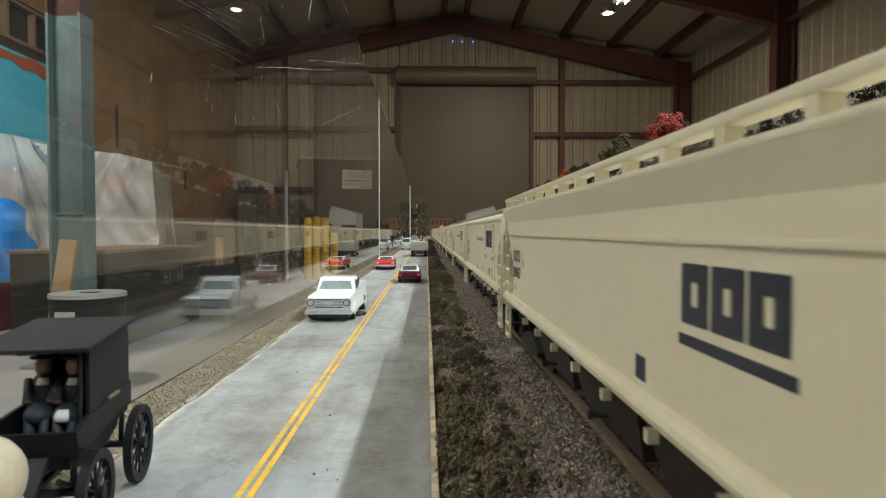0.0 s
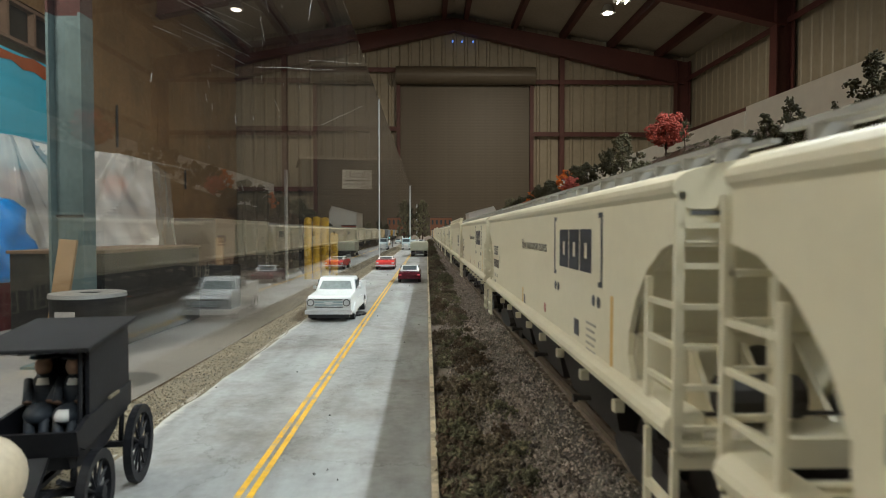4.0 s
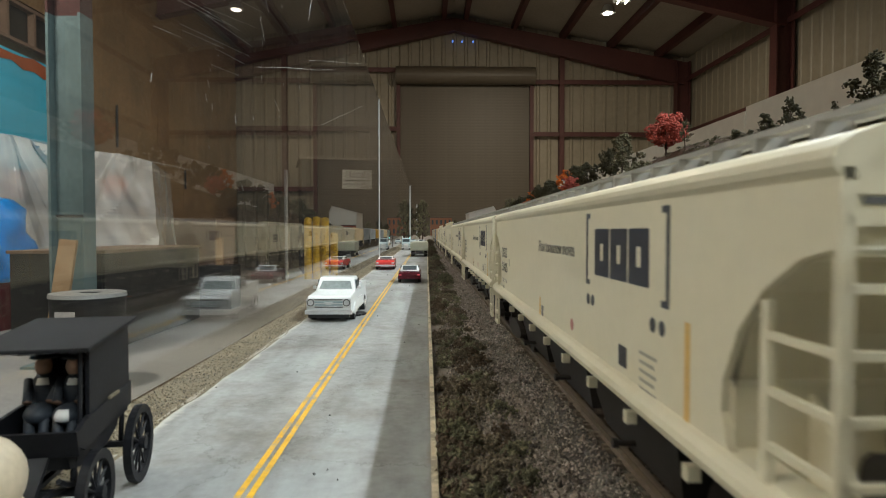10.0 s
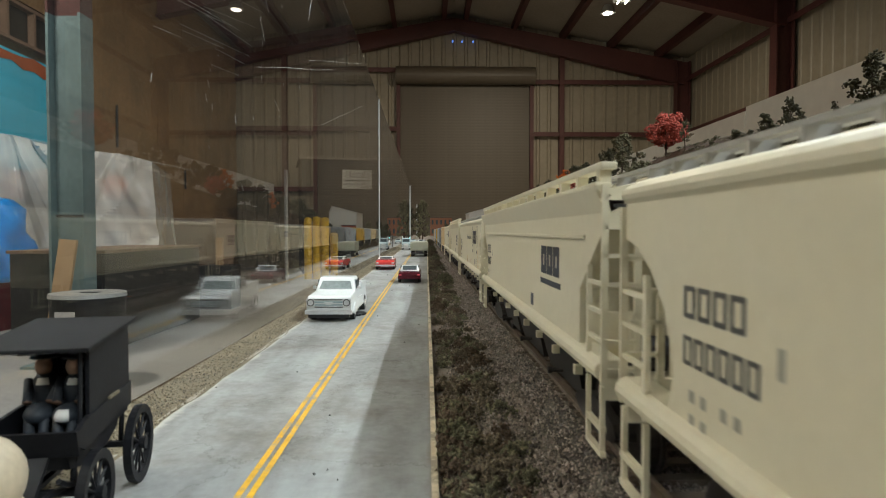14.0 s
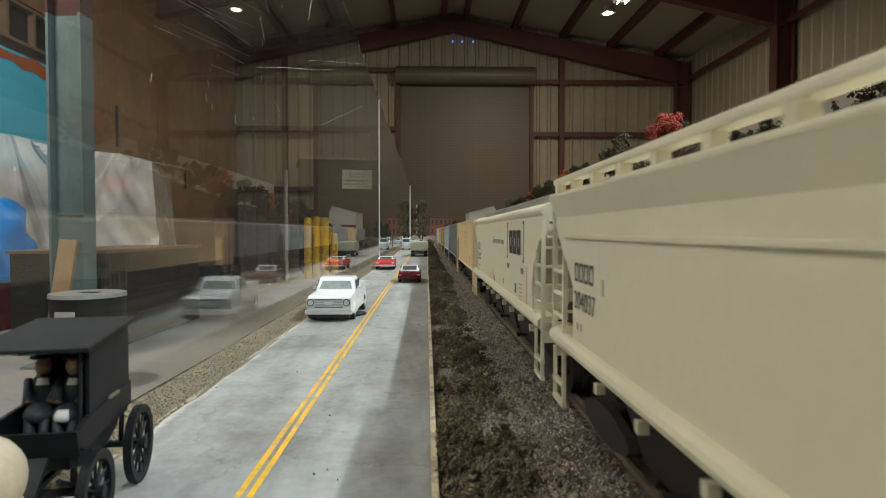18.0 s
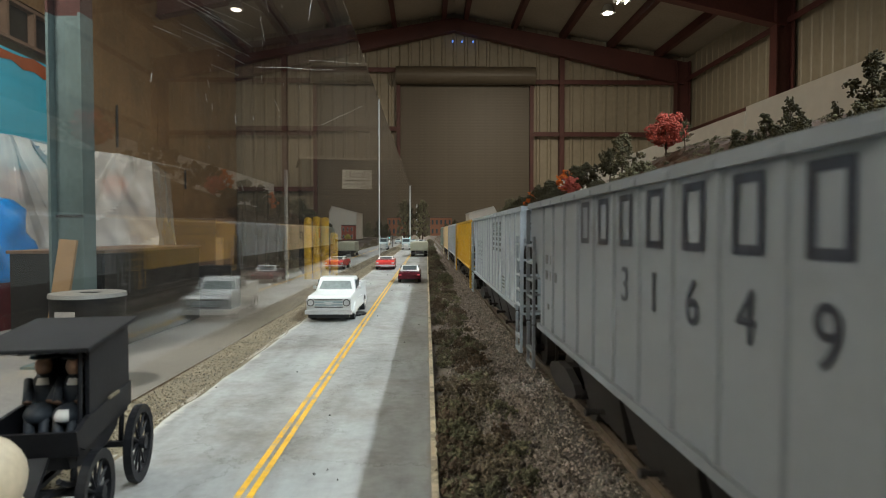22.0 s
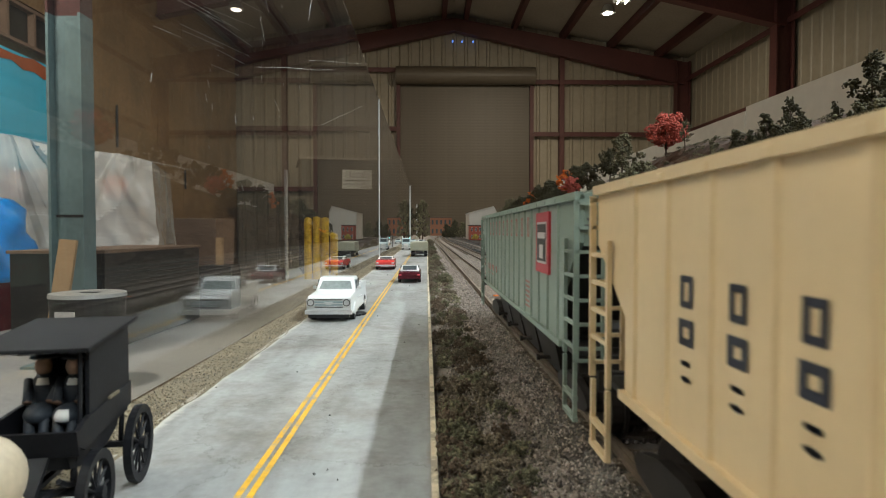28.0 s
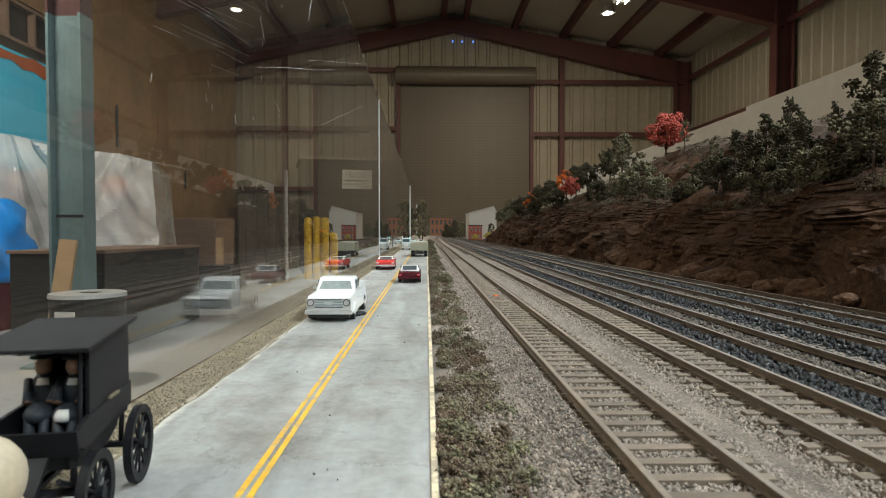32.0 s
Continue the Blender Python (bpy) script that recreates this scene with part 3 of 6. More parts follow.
# ---- the layout ----
LY0, LY1, LX1 = -5.2, 8.2, 0.66
bm = B()
box(bm, ((PLEXI_X + 0.004 + LX1) / 2, (LY0 + LY1) / 2, 0.9325), (LX1 - PLEXI_X - 0.004, LY1 - LY0, 0.04))
box(bm, ((-0.058 + LX1) / 2, (LY0 + LY1) / 2, BED - 0.002), (LX1 + 0.058, LY1 - LY0, 0.0035))
table = tagged(part("layout_table", bm, "ground"), "long railway layout table covered with brown ground", "table")
bm = B()
box(bm, (PLEXI_X - 0.0003, (LY0 + LY1) / 2, PLEXI_LOW - 0.0905), (0.0036, LY1 - LY0, 0.18))
part("fascia", bm, "black_panel", table)
for y in range(-5, 9, 2):
    for x in (PLEXI_X + 0.03, LX1 - 0.05):
        bm = B()
        box(bm, (x, y + 0.2, (BED - 0.04) / 2), (0.06, 0.06, BED - 0.04))
        part("leg", bm, "stud", table)

# road and its lines
bm = B()
nx, ny = 8, 200
grid = [[bm.verts.new((-0.0585 + 0.0605 * i / nx, LY0 + (3.1 - LY0) * j / ny, ROAD + 0.00012 * noise.noise((i * 0.9, j * 0.4, 0)))) for i in range(nx + 1)] for j in range(ny + 1)]
for j in range(ny):
    for i in range(nx):
        bm.faces.new((grid[j][i], grid[j][i + 1], grid[j + 1][i + 1], grid[j + 1][i]))
fs = bmesh.ops.extrude_face_region(bm, geom=bm.faces[:])
for v in fs["geom"]:
    if isinstance(v, bmesh.types.BMVert):
        v.co.z -= 0.0028
bmesh.ops.recalc_face_normals(bm, faces=bm.faces[:])
road = tagged(part("road", bm, "road"), "pale grey model concrete road with a double yellow line", "road", kind="structure")


def painted_line(name, x, w, material, seed, y0=-1.0, y1=3.05, step=0.02):
    bm = B()
    n = int((y1 - y0) / step)
    rows = []
    for j in range(n + 1):
        y = y0 + step * j
        k = 0.00012 * noise.noise((y * 60, seed, 0))
        rows.append((bm.verts.new((x - w / 2 + k, y, ROAD + 0.0003)), bm.verts.new((x + w / 2 + k * 0.6, y, ROAD + 0.0003))))
    for a, b in zip(rows, rows[1:]):
        bm.faces.new((a[0], a[1], b[1], b[0]))
    return part(name, bm, material, road)


painted_line("yellow_line", -0.0291, 0.0011, "yellow_line", 1)
painted_line("yellow_line", -0.0272, 0.0011, "yellow_line", 2)
painted_line("edge_line", 0.0013, 0.0011, "cream_line", 3)
# sandy shoulder between road and acrylic
bm = B()
rows = []
for j in range(900):
    y = -1.0 + 0.0093 * j
    r = []
    for i in range(6):
        f = i / 5
        x = PLEXI_X + 0.0017 + f * 0.0150
        z = PLEXI_LOW + 0.0002 + 0.0004 * f + 0.0004 * noise.noise((x * 300, y * 60, 0)) + 0.0004 * noise.noise((x * 900, y * 300, 5))
        if i == 5:
            z = ROAD + 0.0001
            x += 0.0022 * noise.noise((y * 40, 3, 0)) + 0.0010 * noise.noise((y * 150, 3, 0))
        r.append(bm.verts.new((x, y, z)))
    rows.append(r)
for a, b in zip(rows, rows[1:]):
    for i in range(5):
        bm.faces.new((a[i], a[i + 1], b[i + 1], b[i]))
tagged(part("shoulder", bm, "shoulder"), "sandy gravel verge beside the road", "verge", kind="structure")


# acrylic guard
guard = thing("acrylic_guard", "scratched clear acrylic guard along the layout edge", "guard")
for y0, y1 in ((-1.2, 0.925), (0.931, 2.66), (2.666, 4.5), (4.506, 6.3)):
    bm = B()
    box(bm, (PLEXI_X, (y0 + y1) / 2, (PLEXI_LOW + PLEXI_TOP) / 2), (0.003, y1 - y0, PLEXI_TOP - PLEXI_LOW))
    p = part("acrylic_sheet", bm, "plexi", guard, "clear scratched acrylic sheet")
    p.visible_shadow = False
    # opaque pale strip paints the highlight along the sheet's top edge
    bm = B()
    box(bm, (PLEXI_X, (y0 + y1) / 2, PLEXI_TOP + 0.0003), (0.0026, y1 - y0, 0.0005), 0.0001)
    part("edge_highlight", bm, "plexi_edge", p, "polished top edge with its highlight painted pale")
for y in (0.928, 2.663, 4.503):
    bm = B()
    box(bm, (PLEXI_X, y, (PLEXI_LOW + PLEXI_TOP) / 2), (0.0045 if y < 1 else 0.009, 0.0035, PLEXI_TOP - PLEXI_LOW), 0.0004)
    part("joint_strip", bm, "plexi_edge", guard, "pale aluminium joint strip")


# terrain bands right of the road: scrub verge, ballast, cinders
def band(name, x0, x1, nx, zf, material, label, y0=LY0, y1=7.6, near=0.012):
    bm = B()
    ys, y = [y0], y0
    while y < y1:
        y += near if -0.1 < y < 1.2 else (0.03 if -0.2 < y < 3 else 0.12)
        ys.append(y)
    rows = [[bm.verts.new((x0 + (x1 - x0) * i / nx, y, zf(x0 + (x1 - x0) * i / nx, y))) for i in range(nx + 1)] for y in ys]
    for a, b in zip(rows, rows[1:]):
        for i in range(nx):
            bm.faces.new((a[i], a[i + 1], b[i + 1], b[i]))
    return tagged(part(name, bm, material), label, "ground", kind="structure")


band("verge_ground", 0.0021, 0.026, 10, lambda x, y: BED + 0.001 + 0.0012 * noise.noise((x * 200, y * 50, 0)) + 0.0006 * noise.noise((x * 600, y * 300, 1)),
     "ground", "brown earth verge between road and track")


def bed_z(x, y):
    """Ballast level: crowned under each track."""
    k = min(abs(x - c) for c in TRACKS)
    z = RAIL - 0.0033 - max(0.0, k - 0.014) * 0.22
    # soil spilled over the tie ends beside the verge
    if x < 0.0350:
        z += 0.0018 * min(1.0, (0.0350 - x) / 0.0020) * max(0.0, min(1.0, (0.75 - y) / 0.3)) + 0.0004 * noise.noise((x * 300, y * 120, 4))
    return z + 0.0002 * noise.noise((x * 500, y * 500, 0))


band("ballast_ground", 0.0258, 0.0990, 34, bed_z, "ballast", "grey stone ballast bed under the tracks")
band("cinder_ground", 0.0991, 0.262, 44, bed_z, "coal", "dark cinder bed between the yard tracks")


def track_bend(y):
    """The tracks swing gently to the right far off."""
    return 0.0 if y < 2.2 else 0.006 * (y - 2.2) ** 2


# tracks: two rails each, ties as pieces near the camera
tie_bm = B()
box(tie_bm, (0, 0, -0.0004), (0.0290, 0.0029, 0.0016), 0.0002)
for x in (-0.00895, 0.00895):          # rail chairs
    for dx in (-0.0014, 0.0014):
        box(tie_bm, (x + dx, 0, 0.0006), (0.0010, 0.0013, 0.0005))
tie_first = None
TIE_STEP = 0.00745
for k, cx in enumerate(TRACKS):
    tr = thing("railway_track", "model railway track with rusty rails and weathered ties", "railway track", "railway tracks")
    for dx in (-0.00895, 0.00895):
        bm = B()
        prof = [(-0.0009, -0.0022), (0.0009, -0.0022), (0.0009, -0.0019), (0.0003, -0.0016), (0.0003, -0.0007), (0.0007, -0.0005), (0.0007, -0.00005), (-0.0007, -0.00005), (-0.0007, -0.0005), (-0.0003, -0.0007), (-0.0003, -0.0016), (-0.0009, -0.0019)]
        ys = [LY0, 2.2] + [2.2 + 0.25 * i for i in range(1, 17)]
        rings = [[bm.verts.new((cx + dx + p[0] + track_bend(y), y, RAIL + p[1])) for p in prof] for y in ys]
        for a, b in zip(rings, rings[1:]):
            for i in range(len(prof)):
                j = (i + 1) % len(prof)
                bm.faces.new((a[i], b[i], b[j], a[j]))
        bmesh.ops.recalc_face_normals(bm, faces=bm.faces[:])
        rail = part("rail", bm, "rail", tr)
        bm = B()
        rows = [(bm.verts.new((cx + dx - 0.00055 + track_bend(y), y, RAIL)), bm.verts.new((cx + dx + 0.00055 + track_bend(y), y, RAIL))) for y in ys]
        for a, b in zip(rows, rows[1:]):
            bm.faces.new((a[0], a[1], b[1], b[0]))
        part("rail_head", bm, "rail_top", rail, "bright worn rail head")
    if tie_first is None:
        tie_first = part("tie", tie_bm, "tie", tr)
        tie_first.matrix_basis = pose(cx, 0.08, RAIL - 0.0026)
    n_near = (290, 260, 0, 0, 0)[k]   # ties of the yard tracks lie buried in cinders
    rng = random.Random(k)
    for i in range(1 if k == 0 else 0, n_near):
        share("tie", tie_first.data, tr, pose(cx + rng.uniform(-0.0003, 0.0003), 0.08 + i * TIE_STEP, RAIL - 0.0026 - (0.0004 if k > 1 else 0), 0, 0, rng.uniform(-0.8, 0.8)))
    if k > 1:
        continue
    bm = B()
    y = 0.08 + n_near * TIE_STEP
    while y < 6.1:
        box(bm, (cx + track_bend(y), y, RAIL - 0.0030), (0.0290, 0.0029, 0.0016))
        y += TIE_STEP
    tagged(part("distant_tie", bm, "tie", tr), kind="stuff")


def stones(name, boxes, count, size, material, label, seed, zf):
    """Loose angular stones scattered over bands, denser near the camera."""
    rng = np.random.default_rng(seed)
    shape = np.array([(1, 0, -.3), (-.5, .8, -.4), (-.6, -.8, -.3), (.3, .4, .7), (-.2, -.3, .8)])
    tri = np.array([(0, 1, 3), (1, 4, 3), (1, 2, 4), (2, 0, 4), (0, 3, 4), (0, 2, 1)])
    bx = np.array(boxes)[np.arange(count) % len(boxes)]
    f = rng.random(count) ** 1.9
    x, y = rng.uniform(bx[:, 0], bx[:, 1]), bx[:, 2] + (bx[:, 3] - bx[:, 2]) * f
    s = size * rng.uniform(0.5, 1.25, count) * (1 + 0.8 * f)
    a = rng.uniform(0, 6.28, count)[:, None]
    p = shape * rng.uniform(0.7, 1.2, (count, 5, 3)) * s[:, None, None]
    z = np.array([zf(u, v) for u, v in zip(x, y)]) + 0.42 * s
    v = np.stack([p[..., 0] * np.cos(a) - p[..., 1] * np.sin(a) + x[:, None], p[..., 0] * np.sin(a) + p[..., 1] * np.cos(a) + y[:, None], p[..., 2] + z[:, None]], -1).reshape(-1, 3)
    q = (5 * np.arange(count)[:, None, None] + tri).reshape(-1, 3)
    me = bpy.data.meshes.new(name)
    me.vertices.add(len(v))
    me.vertices.foreach_set("co", v.astype(np.float32).ravel())
    me.loops.add(q.size)
    me.loops.foreach_set("vertex_index", q.astype(np.int32).ravel())
    me.polygons.add(len(q))
    me.polygons.foreach_set("loop_start", np.arange(0, q.size, 3, dtype=np.int32))
    me.update(calc_edges=True)
    me.materials.append(M[material])
    return tagged(new(name, me), label, "gravel", kind="stuff")


stones("ballast_stones", [(0.0375, 0.053, 0.03, 0.9), (0.0555, 0.079, 0.03, 1.1), (0.0555, 0.079, 0.03, 1.1), (0.083, 0.095, 0.05, 0.9), (0.0620, 0.0715, 0.03, 0.9)], 118000, 0.00058, "ballast_stone", "loose grey stone ballast around the ties", 1, bed_z)
stones("verge_gravel", [(0.006, 0.0350, 0.03, 1.3)], 42000, 0.00036, "verge_stone", "loose brown gravel among the verge scrub", 3, lambda x, y: BED + 0.0014 if x < 0.0258 else bed_z(x, y))
stones("verge_lumps", [(0.004, 0.0330, 0.04, 1.3)], 1100, 0.0008, "verge_lump", "lumps of dry soil on the verge", 6, lambda x, y: BED + 0.0012 if x < 0.0258 else bed_z(x, y) - 0.0003)
stones("shoulder_gravel", [(PLEXI_X + 0.002, PLEXI_X + 0.0160, 0.06, 1.6)], 15000, 0.00026, "shoulder_stone", "loose sandy gravel on the road shoulder", 4, lambda x, y: PLEXI_LOW + 0.0004 + (x - PLEXI_X - 0.0017) * 0.03)
stones("road_grit", [(-.0560, .0005, .10, .7), (PLEXI_X + .003, -.0570, .07, .5), (PLEXI_X + .003, -.0570, .07, .5)], 84, .00028, "underframe", "dark crumbs scattered on the road", 9, lambda x, y: ROAD)
stones("yard_gravel", [(0.1165, 0.1315, 0.08, 1.6), (0.1635, 0.1785, 0.1, 1.6), (0.2055, 0.2205, 0.15, 1.6)], 26000, 0.0009, "yard_stone", "dusty brown gravel between the yard rails", 8, bed_z)
stones("cinder_stones", [(0.0990, 0.1145, 0.08, 1.4), (0.1335, 0.1605, 0.1, 1.4), (0.181, 0.203, 0.15, 1.5), (0.223, 0.24, 0.2, 1.6)], 36000, 0.0013, "coal_stone", "glossy black cinders between yard tracks", 2, bed_z)
# ---- the train ----
CAR_C, CAR_P, CAR_R = 0.2045, 0.2010, 0.1945      # coupled lengths
INSET = {"round": .0056, "angled": .0062, "ribbed": .0058}   # body end to coupling line
LETTERING = {"round": .0025, "angled": 0.0}   # the body stands this much further back than its lettering
RIBS = {}


def decal(t, name, outline, material, label="", x=-0.01866, lift=0.00006):
    """A flat printed shape on the side facing the road; outline in (y, z)."""
    bm = B()
    slab(bm, outline, "x", x - lift, x + 0.0001)
    return part(name, bm, material, t, label)


def hollow(t, y0, y1, z0, z1, stroke, material, name="lettering_shape", x=-0.01866, lift=0.00006, cut=.04):
    """A plain printed frame with an open slot, drawn between two corners in (y, z)."""
    bm = B()
    cy, cz, hy, hz = (y0 + y1) / 2, (z0 + z1) / 2, abs(y1 - y0) / 2, abs(z1 - z0) / 2
    loops = []
    for k in (0, stroke):
        a, b = hy - k, hz - k * .8
        c = min(a, b) * cut * 2
        loops.append([bm.verts.new((x - lift, cy + u, cz + v)) for u, v in ((-a, -b + c), (-a + c, -b), (a - c, -b), (a, -b + c), (a, b - c), (a - c, b), (-a + c, b), (-a, b - c))])
    for i in range(8):
        j = (i + 1) % 8
        bm.faces.new((loops[0][i], loops[0][j], loops[1][j], loops[1][i]))
    bmesh.ops.recalc_face_normals(bm, faces=bm.faces[:])
    return part(name, bm, material, t)


def printed(t, words, y, z, size, material, x, name="printed_number", label="", centre=False):
    """Characters in the built-in font, printed on the side facing the road."""
    cu = bpy.data.curves.new(name, "FONT")
    cu.body, cu.size, cu.extrude = words, size, .00002
    cu.align_x = "CENTER" if centre else "LEFT"
    draft = bpy.data.objects.new(name, cu)
    me = bpy.data.meshes.new_from_object(draft)
    bpy.data.objects.remove(draft)
    me.materials.clear()
    me.materials.append(M[material])
    ob = new(name, me)
    ob.parent = t
    ob.matrix_basis = Matrix(((0, 0, -1, x - .0001), (-1, 0, 0, y), (0, 1, 0, z), (0, 0, 0, 1)))
    if label:
        ob["label"] = label
    return ob


def bar(t, y0, y1, z0, z1, material, name="lettering_bar", x=-0.01866):
    return decal(t, name, [(y0, z0), (y1, z0), (y1, z1), (y0, z1)], material, x=x)


def glyph_row(t, f, d0, n, w, z0, z1, material, x):
    """Letter-sized plain bars, one in each rib bay, from d0 towards the car's front."""
    c = between_ribs(f(d0))
    for i in range(n):
        k = c - i * RIBS["pitch"]
        hollow(t, k - w / 2, k + w / 2, z0, z1, min(.0011, w * .3), material, x=x)


def between_ribs(y):
    """The middle of the rib bay nearest to y."""
    r0, pitch = RIBS["first"], RIBS["pitch"]
    return r0 + (round((y - r0) / pitch - .5) + .5) * pitch


def block_logo(t, f, y0, y1, z0, z1, material, x):
    """A plain bold emblem: dark shapes side by side; f maps the distance from the car's front."""
    w = (y0 - y1) / 3
    for i in range(3):
        hollow(t, f(y0 - i * w), f(y0 - (i + .92) * w), z0, z1, w * .36, material, "emblem_block", x, cut=.03)


def bogies_and_ends(t, half, body, truck_y):
    """Trucks with wheels, couplers, hopper outlets and brake gear under a car."""
    for sy in (-1, 1):
        cy = sy * truck_y
        bm = B()
        for sx in (-1, 1):
            slab(bm, [(cy - .0135, .0062), (cy - .0115, .0048), (cy - .005, .0036), (cy + .005, .0036), (cy + .0115, .0048), (cy + .0135, .0062), (cy + .0115, .0078), (cy + .004, .0095), (cy - .004, .0095), (cy - .0115, .0078)], "x", sx * .0128, sx * .0145)
        box(bm, (0, cy, .0075), (.025, .005, .004))
        truck = part("truck", bm, "underframe", t, "dark truck side frames")
        for dy in (-.0100, .0100):
            for sx in (-1, 1):
                bm = B()
                rod(bm, (sx * .0078, cy + dy, .0053), (sx * .0102, cy + dy, .0053), .0053, seg=20)
                rod(bm, (sx * .0072, cy + dy, .0053), (sx * .0079, cy + dy, .0053), .0061, seg=20)
                part("wheel", bm, "wheel_metal", truck)
            bm = B()
            rod(bm, (-.0125, cy + dy, .0053), (.0125, cy + dy, .0053), .0011)
            part("axle", bm, "underframe", truck)
        bm = B()
        box(bm, (0, sy * (half - .004), .0095), (.004, .012, .004), .0005)
        box(bm, (.0008, sy * (half + .0018), .0095), (.0045, .004, .0045), .0008)
        part("coupler", bm, "underframe", t)
    bm = B()
    box(bm, (0, 0, .0135), (.012, 2 * half - .02, .004))
    part("centre_sill", bm, "underframe", t)


# bays are oversized and dark to give the black shade beneath a car
def outlets(t, ys, material, long):
    for y in ys:
        bm = B()
        slab(bm, [(-.0155, .0168), (.0155, .0168), (.0125, .0050), (-.0125, .0050)], "y", y - long, y + long)
        for v in bm.verts:
            if v.co.z < .01:
                v.co.y = y + (v.co.y - y) * .8
        hop = part("hopper_bay", bm, material, t)
        bm = B()
        box(bm, (0, y, .0052), (.020, .011, .0022), .0003)
        rod(bm, (-.0158, y, .0072), (.0158, y, .0072), .0005)
        rod(bm, (-.0158, y, .0072), (-.0166, y, .0072), .0008)
        part("outlet_gate", bm, material, hop)


RUNG = {}

def ladder(t, sx, sy, end, material, z0, z1, step, side_z):
    """End ladder at one corner with side grabs and a stirrup below."""
    x0, x1 = sx * .0187, sx * .0137
    y = sy * end
    bm = B()
    for x in (x0, x1):
        box(bm, (x, y, (z0 + z1) / 2), (.0010, .0006, z1 - z0))
    lad = part("ladder", bm, material, t)
    key = (material, "e")
    if key not in RUNG:
        b2 = B()
        box(b2, (0, 0, 0), (abs(x1 - x0) + .0001, .0006, .0006))
        RUNG[key] = part("rung", b2, material, lad)
        RUNG[key].matrix_basis = pose((x0 + x1) / 2, y, z0)
    z = z0 + step * .5
    while z < z1:
        share("rung", RUNG[key].data, lad, pose((x0 + x1) / 2, y, z))
        z += step
    bm = B()
    ys = sy * (end - .0085)
    box(bm, (x0, ys, (z0 + side_z) / 2), (.0007, .0010, side_z - z0))
    grab = part("side_grab", bm, material, t)
    key = (material, "s")
    if key not in RUNG:
        b2 = B()
        box(b2, (0, 0, 0), (.0006, .0086, .0006))
        RUNG[key] = part("rung", b2, material, grab)
        RUNG[key].matrix_basis = pose(x0, (y + ys) / 2, z0 + step * .5)
    z = z0 + step * 1.5
    while z < side_z:
        share("rung", RUNG[key].data, grab, pose(x0, (y + ys) / 2, z))
        z += step
    bm = B()
    for yy in (y - sy * .0006, ys):
        box(bm, (x0, yy, .0112), (.0007, .0009, .0105))
    for zz in (.0062, .0100):
        box(bm, (x0, (y + ys) / 2, zz), (.0009, .0086, .0008))
    part("stirrup_step", bm, material, t)


def roof_rails(t, half, x, z, material, n, deck=False):
    for sx in (-1, 1):
        bm = B()
        box(bm, (sx * x, 0, z), (.0030 if deck else .0012, 2 * half, .0006))
        if not deck:
            box(bm, (sx * (x - .003), 0, z), (.0012, 2 * half, .0005))
        walk_part = part("roofwalk", bm, material, t, "grey running board")
        bm = B()
        box(bm, (sx * (x - .0008), 0, z - (.0008 if deck else .0012)), (.0034, .0007, .0012 if deck else .0020))
        sup = part("walk_support", bm, material, walk_part)
        sup.matrix_basis = pose(0, -half + half / n, 0)
        for i in range(1, n):
            share("walk_support", sup.data, walk_part, pose(0, -half + (i + .5) * 2 * half / n, 0))


